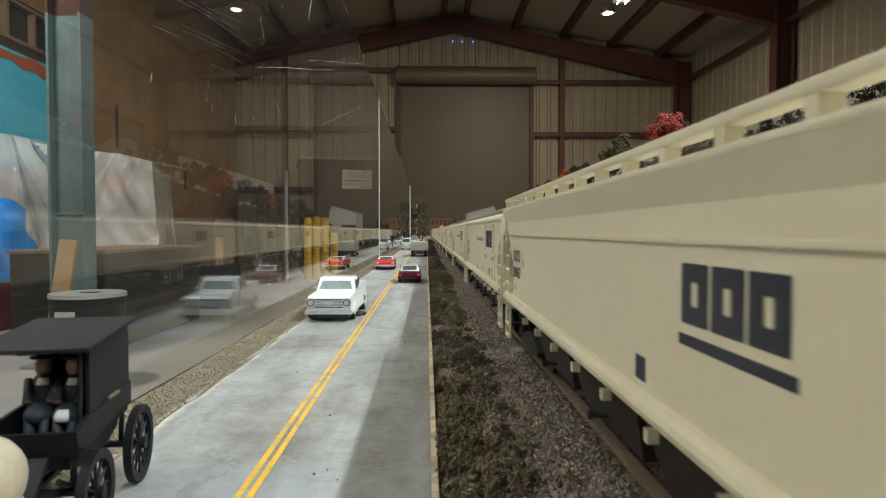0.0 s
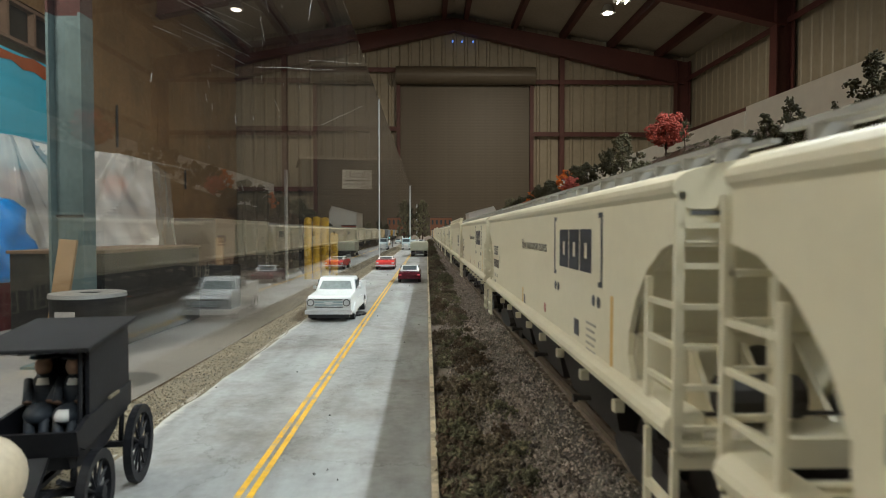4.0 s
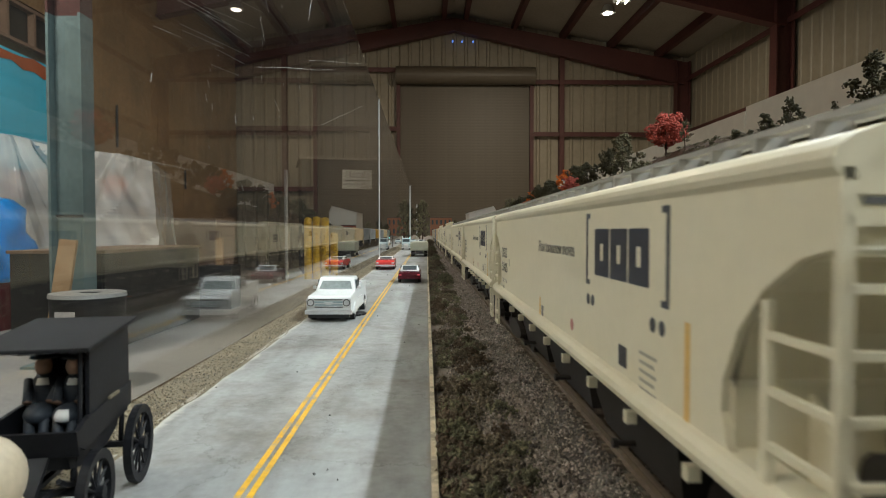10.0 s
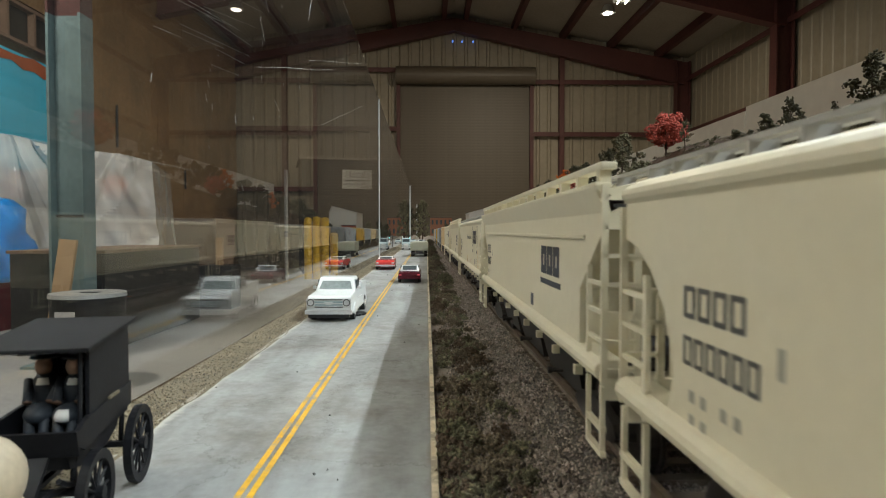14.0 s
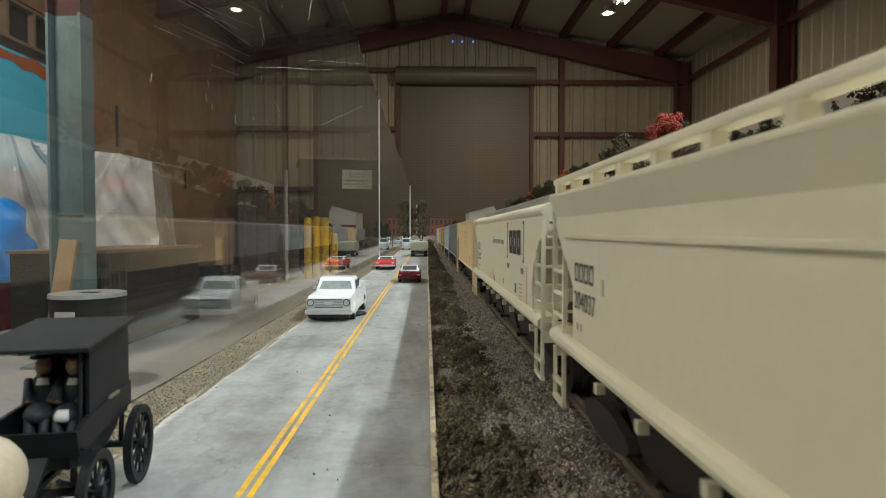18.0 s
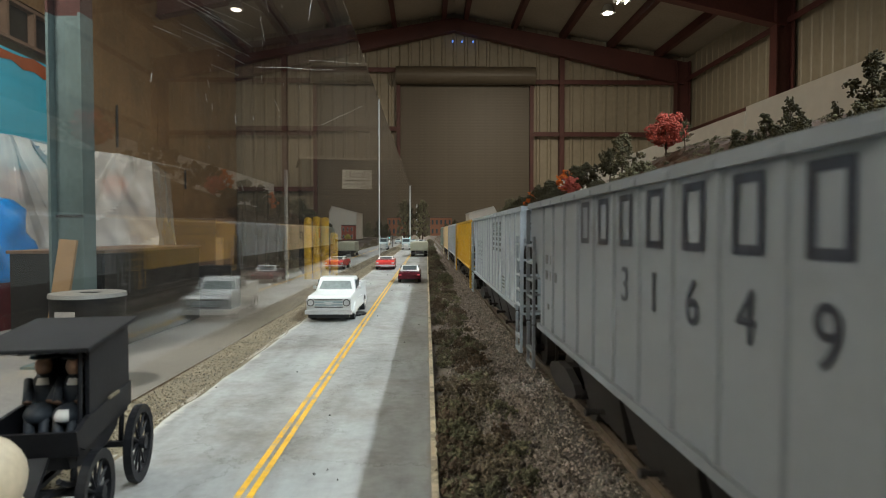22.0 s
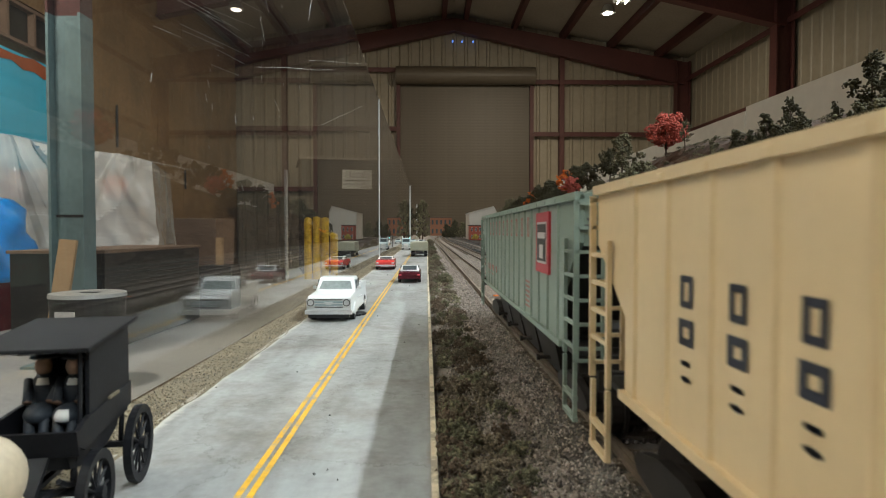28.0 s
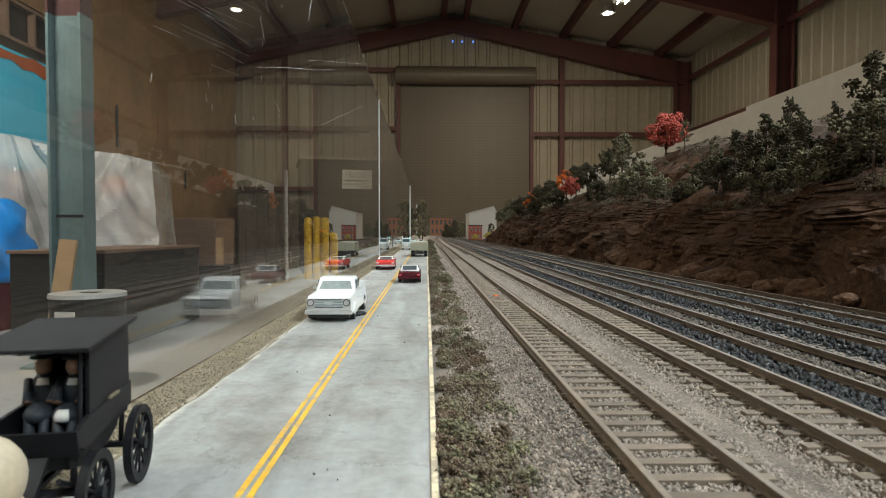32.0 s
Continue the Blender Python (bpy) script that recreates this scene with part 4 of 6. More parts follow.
def hopper_car(style, material, name, label):
    """One covered hopper. style: round (curved cut, arched roof), angled (creased upper side, rail openings), ribbed."""
    ribbed = style == "ribbed"
    half = {"ribbed": CAR_R, "angled": CAR_P, "round": CAR_C}[style] / 2
    end = half - INSET[style]
    t = thing(name, label, "railway wagon", "hopper train")
    X = .0186 if not ribbed else .0180
    zs = .0178 if ribbed else .0200
    # side sheets with the end cuts
    if style == "round":
        top = .0440
        cut = [(0, .0388), (.0045, .0378), (.0090, .0352), (.0130, .0312), (.0155, .0265), (.0157, .0235), (.0148, .0215), (.0140, zs)]
    elif style == "angled":
        top = .0428
        cut = [(0, .0407), (.0146, .0299), (.0146, zs)]
    else:
        top = .0464
        cut = [(0, .0378), (.0135, .0280), (.0135, zs)]
    for sx in (-1, 1):
        bm = B()
        line = [(-end + a, z) for a, z in cut] + [(end - a, z) for a, z in cut[::-1]] + [(end, top), (-end, top)]
        slab(bm, line, "x", sx * (X - .0008), sx * X)
        part("side_sheet", bm, material, t)
        bm = B()
        if ribbed:
            box(bm, (sx * (X + .0002), 0, zs - .0004), (.0012, 2 * end - .026, .0012))
            box(bm, (sx * (X + .0002), 0, top - .0002), (.0014, 2 * end, .0014))
        else:
            slab(bm, [(sx * (X - .0012), .0166), (sx * (X + .0002), .0170), (sx * (X + .0011), .0178), (sx * (X + .0014), .0187), (sx * (X + .0012), .0195), (sx * (X + .0006), .0201), (sx * X, .0204), (sx * (X - .003), .0204), (sx * (X - .003), .0166)], "y", -end, end)
        part("side_sill", bm, material, t)
        if style == "angled":
            bm = B()
            slab(bm, [(sx * X, top - .0002), (sx * (X + .0015), .0464), (sx * (X + .0003), .0466), (sx * (X - .001), top - .0002)], "y", -end, end)
            part("upper_side", bm, material, t)
            bm = B()
            box(bm, (sx * X, 0, .0389), (.0009, 2 * end - .022, .0007), .0002)
            part("side_rib", bm, material, t)
        if ribbed:
            n = 15
            RIBS["first"], RIBS["pitch"] = -end + .0175, (2 * end - .035) / (n - 1)
            bm = B()
            slab(bm, [(-.0012, 0), (.0012, 0), (.0005, .00085), (-.0005, .00085)], "z", zs + .0002, top - .0005)
            first = None
            for i in range(n):
                y = -end + .0175 + i * (2 * end - .035) / (n - 1)
                if first is None:
                    first = part("stake_rib", bm, material, t)
                    first.matrix_basis = pose(sx * (X - .0004), y, 0, 0, 0, 0) @ Matrix.Rotation(-sx * math.pi / 2, 4, "Z")
                    rib_me = first.data
                else:
                    share("stake_rib", rib_me, t, pose(sx * (X - .0004), y, 0) @ Matrix.Rotation(-sx * math.pi / 2, 4, "Z"))
                if i == 0:
                    b2 = B()
                    box(b2, (0, 0, 0), (.0009, .0019, .0011), .0003)
                    cap_me = part("rib_cap", b2, material, t)
                    cap_me.matrix_basis = pose(sx * (X + .0006), y, top - .0004)
                    cap_me = cap_me.data
                else:
                    share("rib_cap", cap_me, t, pose(sx * (X + .0006), y, top - .0004))
    # roof
    bm = B()
    if style == "round":
        prof = [(.0186, .0434), (.0191, .0440), (.0193, .0446), (.0190, .0453), (.0180, .0460), (.0160, .0467), (.0120, .0475), (.0070, .0481), (0, .0483)]
    elif style == "angled":
        prof = [(.0186, .0462), (.0150, .0468), (.0120, .0476), (.0060, .0484), (0, .0486)]
    else:
        prof = [(.0180, .0462), (.0172, .0466), (.0090, .0480), (0, .0486)]
    ring = prof + [(-x, z) for x, z in prof[-2::-1]]
    slab(bm, ring + [(-prof[0][0] + .001, prof[0][1] - .0012), (prof[0][0] - .001, prof[0][1] - .0012)], "y", -end, end)
    part("roof", bm, material, t)
    bm = B()
    zt = prof[-1][1]
    box(bm, (0, 0, zt + (.0001 if ribbed else .0006)), (.0085, end / 2 - .003, .0016), .0004)
    hatch = part("roof_hatch", bm, material, t)
    hatch.matrix_basis = pose(0, -end * .75, 0)
    for i in range(1, 4):
        share("roof_hatch", hatch.data, t, pose(0, -end + (i + .5) * end / 2, 0))
    if style == "round":
        roof_rails(t, end + .002, .0125, .0491, "roofwalk", 22)
    elif style == "angled":
        # open rail beam along the roof edge
        for sx in (-1, 1):
            bm = B()
            box(bm, (sx * .0180, 0, .0497), (.0026, 2 * end, .0012), .0004)
            beam = part("edge_beam", bm, material, t)
            bm = B()
            box(bm, (sx * .0188, 0, .0468), (.0026, 2 * end, .0008), .0003)
            part("lower_rail", bm, material, beam)
            bm = B()
            box(bm, (sx * .0182, 0, .0482), (.0018, .0017, .0026))
            post = part("beam_post", bm, material, beam)
            post.matrix_basis = pose(0, -end + .002, 0)
            for i in range(1, 15):
                share("beam_post", post.data, beam, pose(0, -end + .002 + i * (2 * end - .004) / 14, 0))
        roof_rails(t, end + .002, .0090, .0500, "roofwalk", 12)
    else:
        roof_rails(t, end + .001, .0070, .0488, material, 12, True)
    # end sheets: top bulkhead and slope
    for sy in (-1, 1):
        bm = B()
        w = X - .0009
        zc = cut[0][1]
        slab(bm, [(-w, zc - .0006), (w, zc - .0006), (w, top - .0002), (.6 * w, zt - .0014), (-.6 * w, zt - .0014), (-w, top - .0002)], "y", sy * (end - .0012), sy * (end - .0002))
        head = part("end_bulkhead", bm, material, t)
        bm = B()
        for k in range(2):
            box(bm, (-.0152, sy * (end - .0001), zc + .0030 + k * .0012), (.0040 - .001 * k, .0001, .0005))
        part("stencil_bar", bm, "grey_print", head)
        bm = B()
        if ribbed and material != "tan":
            slab(bm, [(sy * (end - .0006), zc), (sy * (end - .0016), zc + .001), (sy * (end - .031), .0165), (sy * (end - .029), .0165)], "x", -w, w)
            part("slope_sheet", bm, "underframe", t, "dark slope sheet")
        else:
            # short slope, then an upright web with gussets standing on the platform
            zw = {"round": .0262, "angled": .0302, "ribbed": .0282}[style]
            line = [(a, z) for a, z in cut if z > zw] + [(.0150, zw)]
            slab(bm, [(sy * (end - a), z - .0002) for a, z in line] + [(sy * (end - a - .0008), z + .0008) for a, z in line[::-1]], "x", -w, w)
            part("slope_sheet", bm, material, t)
            bm = B()
            box(bm, (0, sy * (end - .0156), (.0166 + zw) / 2), (2 * w, .0010, zw - .0166))
            web = part("end_web", bm, material, t)
            for x in (-.0105, -.0035, .0035, .0105):
                bm = B()
                slab(bm, [(sy * (end - .0150), zw - .001), (sy * (end - .0150), .0168), (sy * (end - .0070), .0168)], "x", x - .0004, x + .0004)
                part("gusset", bm, material, web)
            bm = B()
            rod(bm, (-.0015, sy * (end - .0152), .0225), (-.0015, sy * (end - .0144), .0225), .0024, seg=16)
            part("access_port", bm, "underframe", web, "dark round port")
            bm = B()
            rod(bm, (.0055, sy * (end - .0095), .0188), (.0115, sy * (end - .0095), .0188), .0016, seg=10)
            box(bm, (-.0080, sy * (end - .0085), .0180), (.0040, .0030, .0022), .0003)
            rod(bm, (-.0150, sy * (end - .0060), .0185), (.0150, sy * (end - .0060), .0185), .0003, seg=6)
            part("brake_gear", bm, "underframe", t)
        bm = B()
        box(bm, (0, sy * (end - .0095), .0166), (2 * X - .002, .019, .0010))
        box(bm, (0, sy * (end - .0004), .0160), (2 * X, .0012, .0032))
        part("end_platform", bm, material if not ribbed else "underframe", t)
        for x in (-.0075, .0075):
            bm = B()
            box(bm, (x, sy * (end - .0012), .0275), (.0010, .0010, .0222))
            part("end_post", bm, material, t)
        for sx in (-1, 1):
            ladder(t, sx, sy, end + .0004, material, .0168, top + .004 if style == "angled" else top - .001, .0043, .0345 if style != "ribbed" else .0385)
        if sy < 0:
            bm = B()
            rod(bm, (.004, -end - .0004, .030), (.004, -end + .0006, .030), .0036, seg=16)
            part("brake_wheel", bm, material, t)
            bm = B()
            rod(bm, (-.011, -end + .006, .0205), (-.002, -end + .006, .0205), .0026, seg=12)
            part("air_tank", bm, "underframe", t)
    bogies_and_ends(t, half, X, half - .0265)
    if ribbed:
        outlets(t, (-.042, -.014, .014, .042), "underframe", .0138)
    else:
        outlets(t, (-.0425, 0, .0425), "underframe", .0208)
        bm = B()
        box(bm, (-X + .0022, 0, .0136), (.0016, .0016, .0018), .0002)
        br = part("sill_bracket", bm, material, t)
        br.matrix_basis = pose(0, -.070, 0)
        for i in range(1, 8):
            share("sill_bracket", br.data, t, pose(0, -.070 + i * .020, 0))
    t["front"] = -half
    return t, half, X


def marks(t, half, X, material, rows):
    """Unreadable stencils as rows of bars; distances from the rear of the car."""
    rear = half - (INSET["round"] + LETTERING["round"] if half > .102 else INSET["angled"] if half > .099 else INSET["ribbed"])
    for d0, d1, z0, z1, n in rows:
        w = (d1 - d0) / n
        for i in range(n):
            bar(t, rear - d0 - w * i, rear - d0 - w * (i + .44), z0, z1, material, x=-X)


def slogan(t, f, X):
    printed(t, "How tomorrow moves", f(.1190), .0353, .0037, "slogan_print", -X, "slogan", "small grey printed words")


def round_hopper():
    t, half, X = hopper_car("round", "cream", "covered_hopper", "cream covered hopper wagon with a bracketed black logo")
    f = lambda d: -half + d - INSET["round"] - LETTERING["round"]
    block_logo(t, f, .0710, .0468, .0330, .0402, "navy", -X)
    for d, s in ((.0762, 1), (.0414, -1)):
        decal(t, "bracket", [(f(d), .0312), (f(d + s * -.0022), .0312), (f(d + s * -.0022), .0320), (f(d + s * -.0009), .0320), (f(d + s * -.0009), .0419), (f(d + s * -.0022), .0419), (f(d + s * -.0022), .0427), (f(d), .0427)], "navy", x=-X)
    for d in (.0748, .0722, .0462, .0434):
        bm = B()
        rod(bm, (-X - .00006, f(d), .0288), (-X + .0001, f(d), .0288), .0009, seg=14)
        part("round_mark", bm, "navy", t)
    slogan(t, f, X)
    bar(t, f(.0588), f(.0555), .0215, .0243, "navy", "data_plate", -X)
    bar(t, f(.0372), f(.0360), .0195, .0305, "yellow_print", "yellow_stripe", -X)
    bm = B()
    rod(bm, (-X - .00006, f(.086), .0228), (-X + .0001, f(.086), .0228), .0011, seg=16)
    part("red_spot", bm, "faded_red", t, "faded red spot")
    bar(t, f(.118), f(.1168), .0195, .0245, "yellow_print", "yellow_stripe", -X)
    bar(t, f(.1155), f(.1135), .0205, .0228, "grey_print", x=-X)
    marks(t, half, X, "mark_print", ((.0175, .0225, .0226, .0238, 2), (.0240, .0290, .0226, .0238, 2), (.0175, .0225, .0204, .0214, 2), (.0330, .0350, .0285, .0310, 1)))
    initials(t, half, X, "round")
    for i in range(5):
        bar(t, f(.0505), f(.0450 + .0006 * (i % 2)), .0246 - i * .0011, .0250 - i * .0011, "mark_print", x=-X)
    return t


def angled_hopper():
    t, half, X = hopper_car("angled", "cream", "covered_hopper", "cream covered hopper wagon with underlined logo and roof rails")
    f = lambda d: -half + d - INSET["angled"]
    block_logo(t, f, .0626, .0428, .0304, .0366, "navy", -X)
    bar(t, f(.0632), f(.0424), .0281, .0293, "navy", "underline", -X)
    bar(t, f(.0764), f(.0730), .0214, .0244, "navy", "data_plate", -X)
    marks(t, half, X, "mark_print", ((.0175, .0225, .0226, .0238, 2), (.0330, .0350, .0300, .0325, 1)))
    initials(t, half, X, "angled")
    wagon_number(t, "204037", "angled")
    return t


def initials(t, half, X, style):
    """Four plain frames where the owner's mark stands."""
    rear = half - INSET[style] - LETTERING[style]
    for i in range(4):
        y = rear - .0160 - i * .0032
        hollow(t, y, y - .0027, .0310, .0343, .0007, "number_print", x=-X)


def wagon_number(t, digits, style):
    """The running number below the owner's mark; plain frames where it is not legible."""
    rear = {"round": CAR_C, "angled": CAR_P}[style] / 2 - INSET[style] - LETTERING[style]
    if digits:
        printed(t, digits, rear - .0158, .0262, .0046, "number_print", -.0186, label="dark grey printed number")
        return
    for i in range(6):
        y = rear - .0160 - i * .0025
        hollow(t, y, y - .0021, .0262, .0292, .0006, "number_print", x=-.0186)


def striped_letters(t, f, X, d0, z_top, n, w, h, material):
    """A plain bar over three stripes, one such mark in each rib bay."""
    c = between_ribs(f(d0))
    for i in range(n):
        d = c - i * RIBS["pitch"] - f(0) + w / 2
        hollow(t, f(d), f(d - w), z_top - h, z_top, .0013, material, x=-X)
        for j in range(3):
            zz = z_top - h - .0007 - j * .0020
            bar(t, f(d + .0002), f(d - w - .0002), zz - .0011, zz, material, x=-X)


def ribbed_hopper(material, label, kind):
    t, half, X = hopper_car("ribbed", material, "ribbed_hopper", label)
    f = lambda d: -half + d - INSET["ribbed"]
    X += .00008
    if kind == "stripes":
        d0, top = (.1085, .0400) if material == "tan" else (.0883, .0434)
        striped_letters(t, f, X, d0, top, 3, .0043, .0052, "navy")
        rear = 2 * half - .0294
        for z0, z1, w in ((.0318, .0352, .0030), (.0278, .0306, .0036), (.0257, .0262, .0022), (.0241, .0245, .0022)):
            glyph_row(t, f, rear, 3, w, z0, z1, "navy", -X)
        for i in range(4):
            bar(t, f(.060), f(.053), .0235 - i * .0012, .0240 - i * .0012, "grey_print", x=-X)
    elif kind == "big":
        glyph_row(t, f, .1435, 8, .0052, .0378, .0448, "navy", -X)
        first = between_ribs(f(.1190))
        for i, c in enumerate("31649"):
            printed(t, c, first - i * RIBS["pitch"], .0303, .0068, "navy", -X, centre=True)
        marks(t, half, X, "grey_print", ((.020, .030, .0325, .0345, 2), (.020, .034, .0290, .0310, 3), (.022, .030, .0225, .0236, 2)))
    elif kind == "two_rows":
        glyph_row(t, f, .1510, 9, .0044, .0374, .0440, "navy", -X)
        glyph_row(t, f, .1186, 4, .0040, .0290, .0332, "navy", -X)
        marks(t, half, X, "grey_print", ((.0105, .0485, .0290, .0312, 8), (.016, .042, .0272, .0279, 5), (.016, .042, .0256, .0262, 4), (.050, .064, .0205, .0214, 3)))
    elif kind == "red_letters":
        glyph_row(t, f, .1564, 10, .0030, .0384, .0436, "faded_red", -X)
        marks(t, half, X, "faded_red", ((.022, .058, .0238, .0262, 7), (.024, .050, .0222, .0228, 5)))
        for i in range(6):
            bar(t, f(.070), f(.062), .0262 - i * .0013, .0267 - i * .0013, "faded_red", x=-X)
        # enamelled emblem board
        bm = B()
        slab(bm, [(f(.0520), .0303), (f(.0368), .0303), (f(.0368), .0442), (f(.0520), .0442)], "x", -X - .0005, -X + .0004)
        emblem = part("emblem_board", bm, "red_print", t, "red emblem board")
        for d0, d1, z0, z1, m in ((.0500, .0388, .0325, .0420, "white_print"), (.0495, .0393, .0330, .0415, "black"), (.0489, .0399, .0382, .0396, "white_print"), (.0466, .0422, .0336, .0368, "white_print")):
            bm = B()
            k = {"white_print": .00060, "black": .00066}[m] + (.00008 if d0 < .049 else 0)
            slab(bm, [(f(d0), z0), (f(d1), z0), (f(d1), z1), (f(d0), z1)], "x", -X - k, -X - .0004)
            part("emblem_field", bm, m, emblem)
    return t


S_FIRST = 0.2012 - CAR_P
round_car, angled_car = round_hopper(), angled_hopper()
train, pos = [], S_FIRST
for i, k in enumerate("PCCCCPCCCCPCPC"):
    src = round_car if k == "C" else angled_car
    used = any(o is src for o, _ in train)
    train.append((copy_thing(src, pose(0, 0, 0)) if used else src, pos + (CAR_C / 2 + INSET["round"] + LETTERING["round"] if k == "C" else CAR_P / 2 + INSET["angled"])))
    pos += CAR_C if k == "C" else CAR_P
for car in (ribbed_hopper("tan", "tan ribbed covered hopper wagon with striped dark lettering", "stripes"),
            ribbed_hopper("mid_grey", "grey ribbed covered hopper wagon with large dark lettering", "big"),
            ribbed_hopper("pale_grey", "pale blue-grey ribbed covered hopper wagon with striped lettering", "stripes"),
            ribbed_hopper("amber", "amber yellow ribbed covered hopper wagon with two lettering rows", "two_rows"),
            None, None,
            ribbed_hopper("sea_green", "sea green ribbed covered hopper wagon with red emblem board", "red_letters")):
    if car is None:
        car = copy_thing(train[-2][0], pose(0, 0, 0)) if len(train) == 18 else copy_thing(train[14][0], pose(0, 0, 0))
    train.append((car, pos + CAR_R / 2 + INSET["ribbed"]))
    pos += CAR_R
for i, k in enumerate("PCCCCPCCCCPCPC"):
    if k == "C":
        wagon_number(train[i][0], {4: "261013", 6: "261040", 7: "261025", 11: "261015"}.get(i, ""), "round")
for car, y in train:
    car.matrix_basis = pose(TRACKS[0], y, RAIL)
# ---- hill behind the tracks ----
def ramp(v, a, b):
    return max(0.0, min(1.0, (v - a) / (b - a)))


def hill_z(x, y):
    """Rock face at the foot, steep slope above, then a level top."""
    foot = 0.243 + 0.007 * noise.noise((y * 3, 0, 0)) + 0.012 * noise.noise((y * 1.1, 5, 0))
    d = x - foot
    rise = 0.083 * (1 + 0.28 * ramp(y, 0.8, 1.7)) * (0.95 + 0.28 * noise.noise((y * 2.6, 4, 0)))
    low, high = 1 - ramp(y, 1.95, 2.9), (0.58 + 0.42 * ramp(y, 0.35, 0.98)) * (1 - 0.85 * ramp(y, 0.98, 2.0))
    if d <= 0:
        return BED
    if d < 0.055:
        base = rise * (d / 0.055) ** 0.5
    else:
        up = min((d - 0.055) * 0.88, 0.098) + 0.1 * max(0.0, d - 0.166)
        base = rise + high * up * (0.9 + 0.35 * noise.noise((y * 2.3, x * 5, 7)))
    return BED + 0.001 + base * low


bm = B()
ys, y = [], -0.3
while y < 3.1:
    ys.append(y)
    y += 0.006 if 0.25 < y < 1.3 else 0.014
NF = 64
rows = []
for y in ys:
    r = []
    for i in range(NF + 31):
        x = 0.235 + (0.068 * i / NF if i < NF else 0.068 + (LX1 - 0.303 - 0.012) * (i - NF) / 30)
        z = hill_z(x, y)
        p = Vector((x, y, z))
        if 0 < i < NF + 8:
            # bedding layers dip along the face and break into ledges
            h = z - BED
            w = (h + 0.10 * (y - 0.8) * noise.noise((y * 1.3, 2.5, 0)) + 0.020 * math.sin(y * 4.2) + 0.006 * noise.noise((y * 9, h * 20, 0))) * 250
            ledge = (w % 1.0)
            k = ramp(h, 0.0, 0.008)
            p.x += k * (0.0042 * (ledge ** 2.0) - 0.0015) * max(0.10, 0.45 + 1.6 * noise.noise((y * 17, math.floor(w) * 0.41, 3)))
            crack = noise.noise((y * 26 + h * 30, 11, math.floor(w / 4) * 1.7))
            p.x += k * 0.006 * max(0.0, 0.12 - abs(crack)) / 0.12
            p.x += k * (0.026 * noise.noise((y * 8, h * 16, 2)) + 0.016 * abs(noise.noise((y * 19, h * 30, 12))) + 0.008 * noise.noise((y * 42, h * 80, 5)) + 0.0035 * noise.noise((y * 120, h * 260, 6)))
            p.z += 0.003 * noise.noise((x * 90, y * 60, 8)) * k
        elif i >= NF + 8:
            p.z += 0.004 * noise.noise((x * 40, y * 40, 9))
        r.append(bm.verts.new(p))
    rows.append(r)
for a, b in zip(rows, rows[1:]):
    for i in range(NF + 30):
        bm.faces.new((a[i], a[i + 1], b[i + 1], b[i]))
hill = tagged(part("rock_hill", bm, "rock"), "brown layered rock cutting with a soil slope above", "hill", kind="structure")

# backdrop boards at the rear of the layout
for y0, y1, h in ((-0.6, 1.23, 1.253), (1.235, 3.2, 1.245)):
    bm = B()
    box(bm, (LX1 - 0.008, (y0 + y1) / 2, (BED + h) / 2), (0.008, y1 - y0, h - BED))
    tagged(part("backdrop_board", bm, "white_board"), "plain off-white backdrop board behind the hill", "board", "backdrop boards")


# ---- foliage ----
def clump(verts, faces, c, r, rng, n=6):
    """A few small uneven lumps of foam leaf round a point."""
    d, a, b = rng.normal(size=(3, n, 3))
    for v, k in ((d, 1.0), (a, 1.0), (b, 1.0)):
        v *= k / (np.linalg.norm(v, axis=1, keepdims=True) + 1e-9)
    p = np.array(c) + d * r * rng.uniform(.3, 1, (n, 1))
    b = np.cross(a, b)
    b /= np.linalg.norm(b, axis=1, keepdims=True) + 1e-9
    e = np.cross(a, b)
    k = r * rng.uniform(.18, .46, (6, n, 1))
    o = 6 * sum(len(f) for f in faces) // 8
    verts.append(np.stack([p + a * k[0], p + b * k[1], p - a * k[2], p - b * k[3], p + e * k[4], p - e * k[5]], 1).reshape(-1, 3))
    q = o + 6 * np.arange(n)[:, None, None] + np.array([(0, 1, 4), (1, 2, 4), (2, 3, 4), (3, 0, 4), (1, 0, 5), (2, 1, 5), (3, 2, 5), (0, 3, 5)])
    faces.append(q.reshape(-1, 3))


def leaf_mesh(name, verts, faces, material, parent=None):
    me = bpy.data.meshes.new(name)
    v, f = np.concatenate(verts), np.concatenate(faces)
    me.vertices.add(len(v))
    me.vertices.foreach_set("co", v.astype(np.float32).ravel())
    me.loops.add(f.size)
    me.loops.foreach_set("vertex_index", f.astype(np.int32).ravel())
    me.polygons.add(len(f))
    me.polygons.foreach_set("loop_start", np.arange(0, f.size, 3, dtype=np.int32))
    me.update(calc_edges=True)
    me.materials.append(M[material])
    ob = new(name, me)
    ob.parent = parent
    return ob


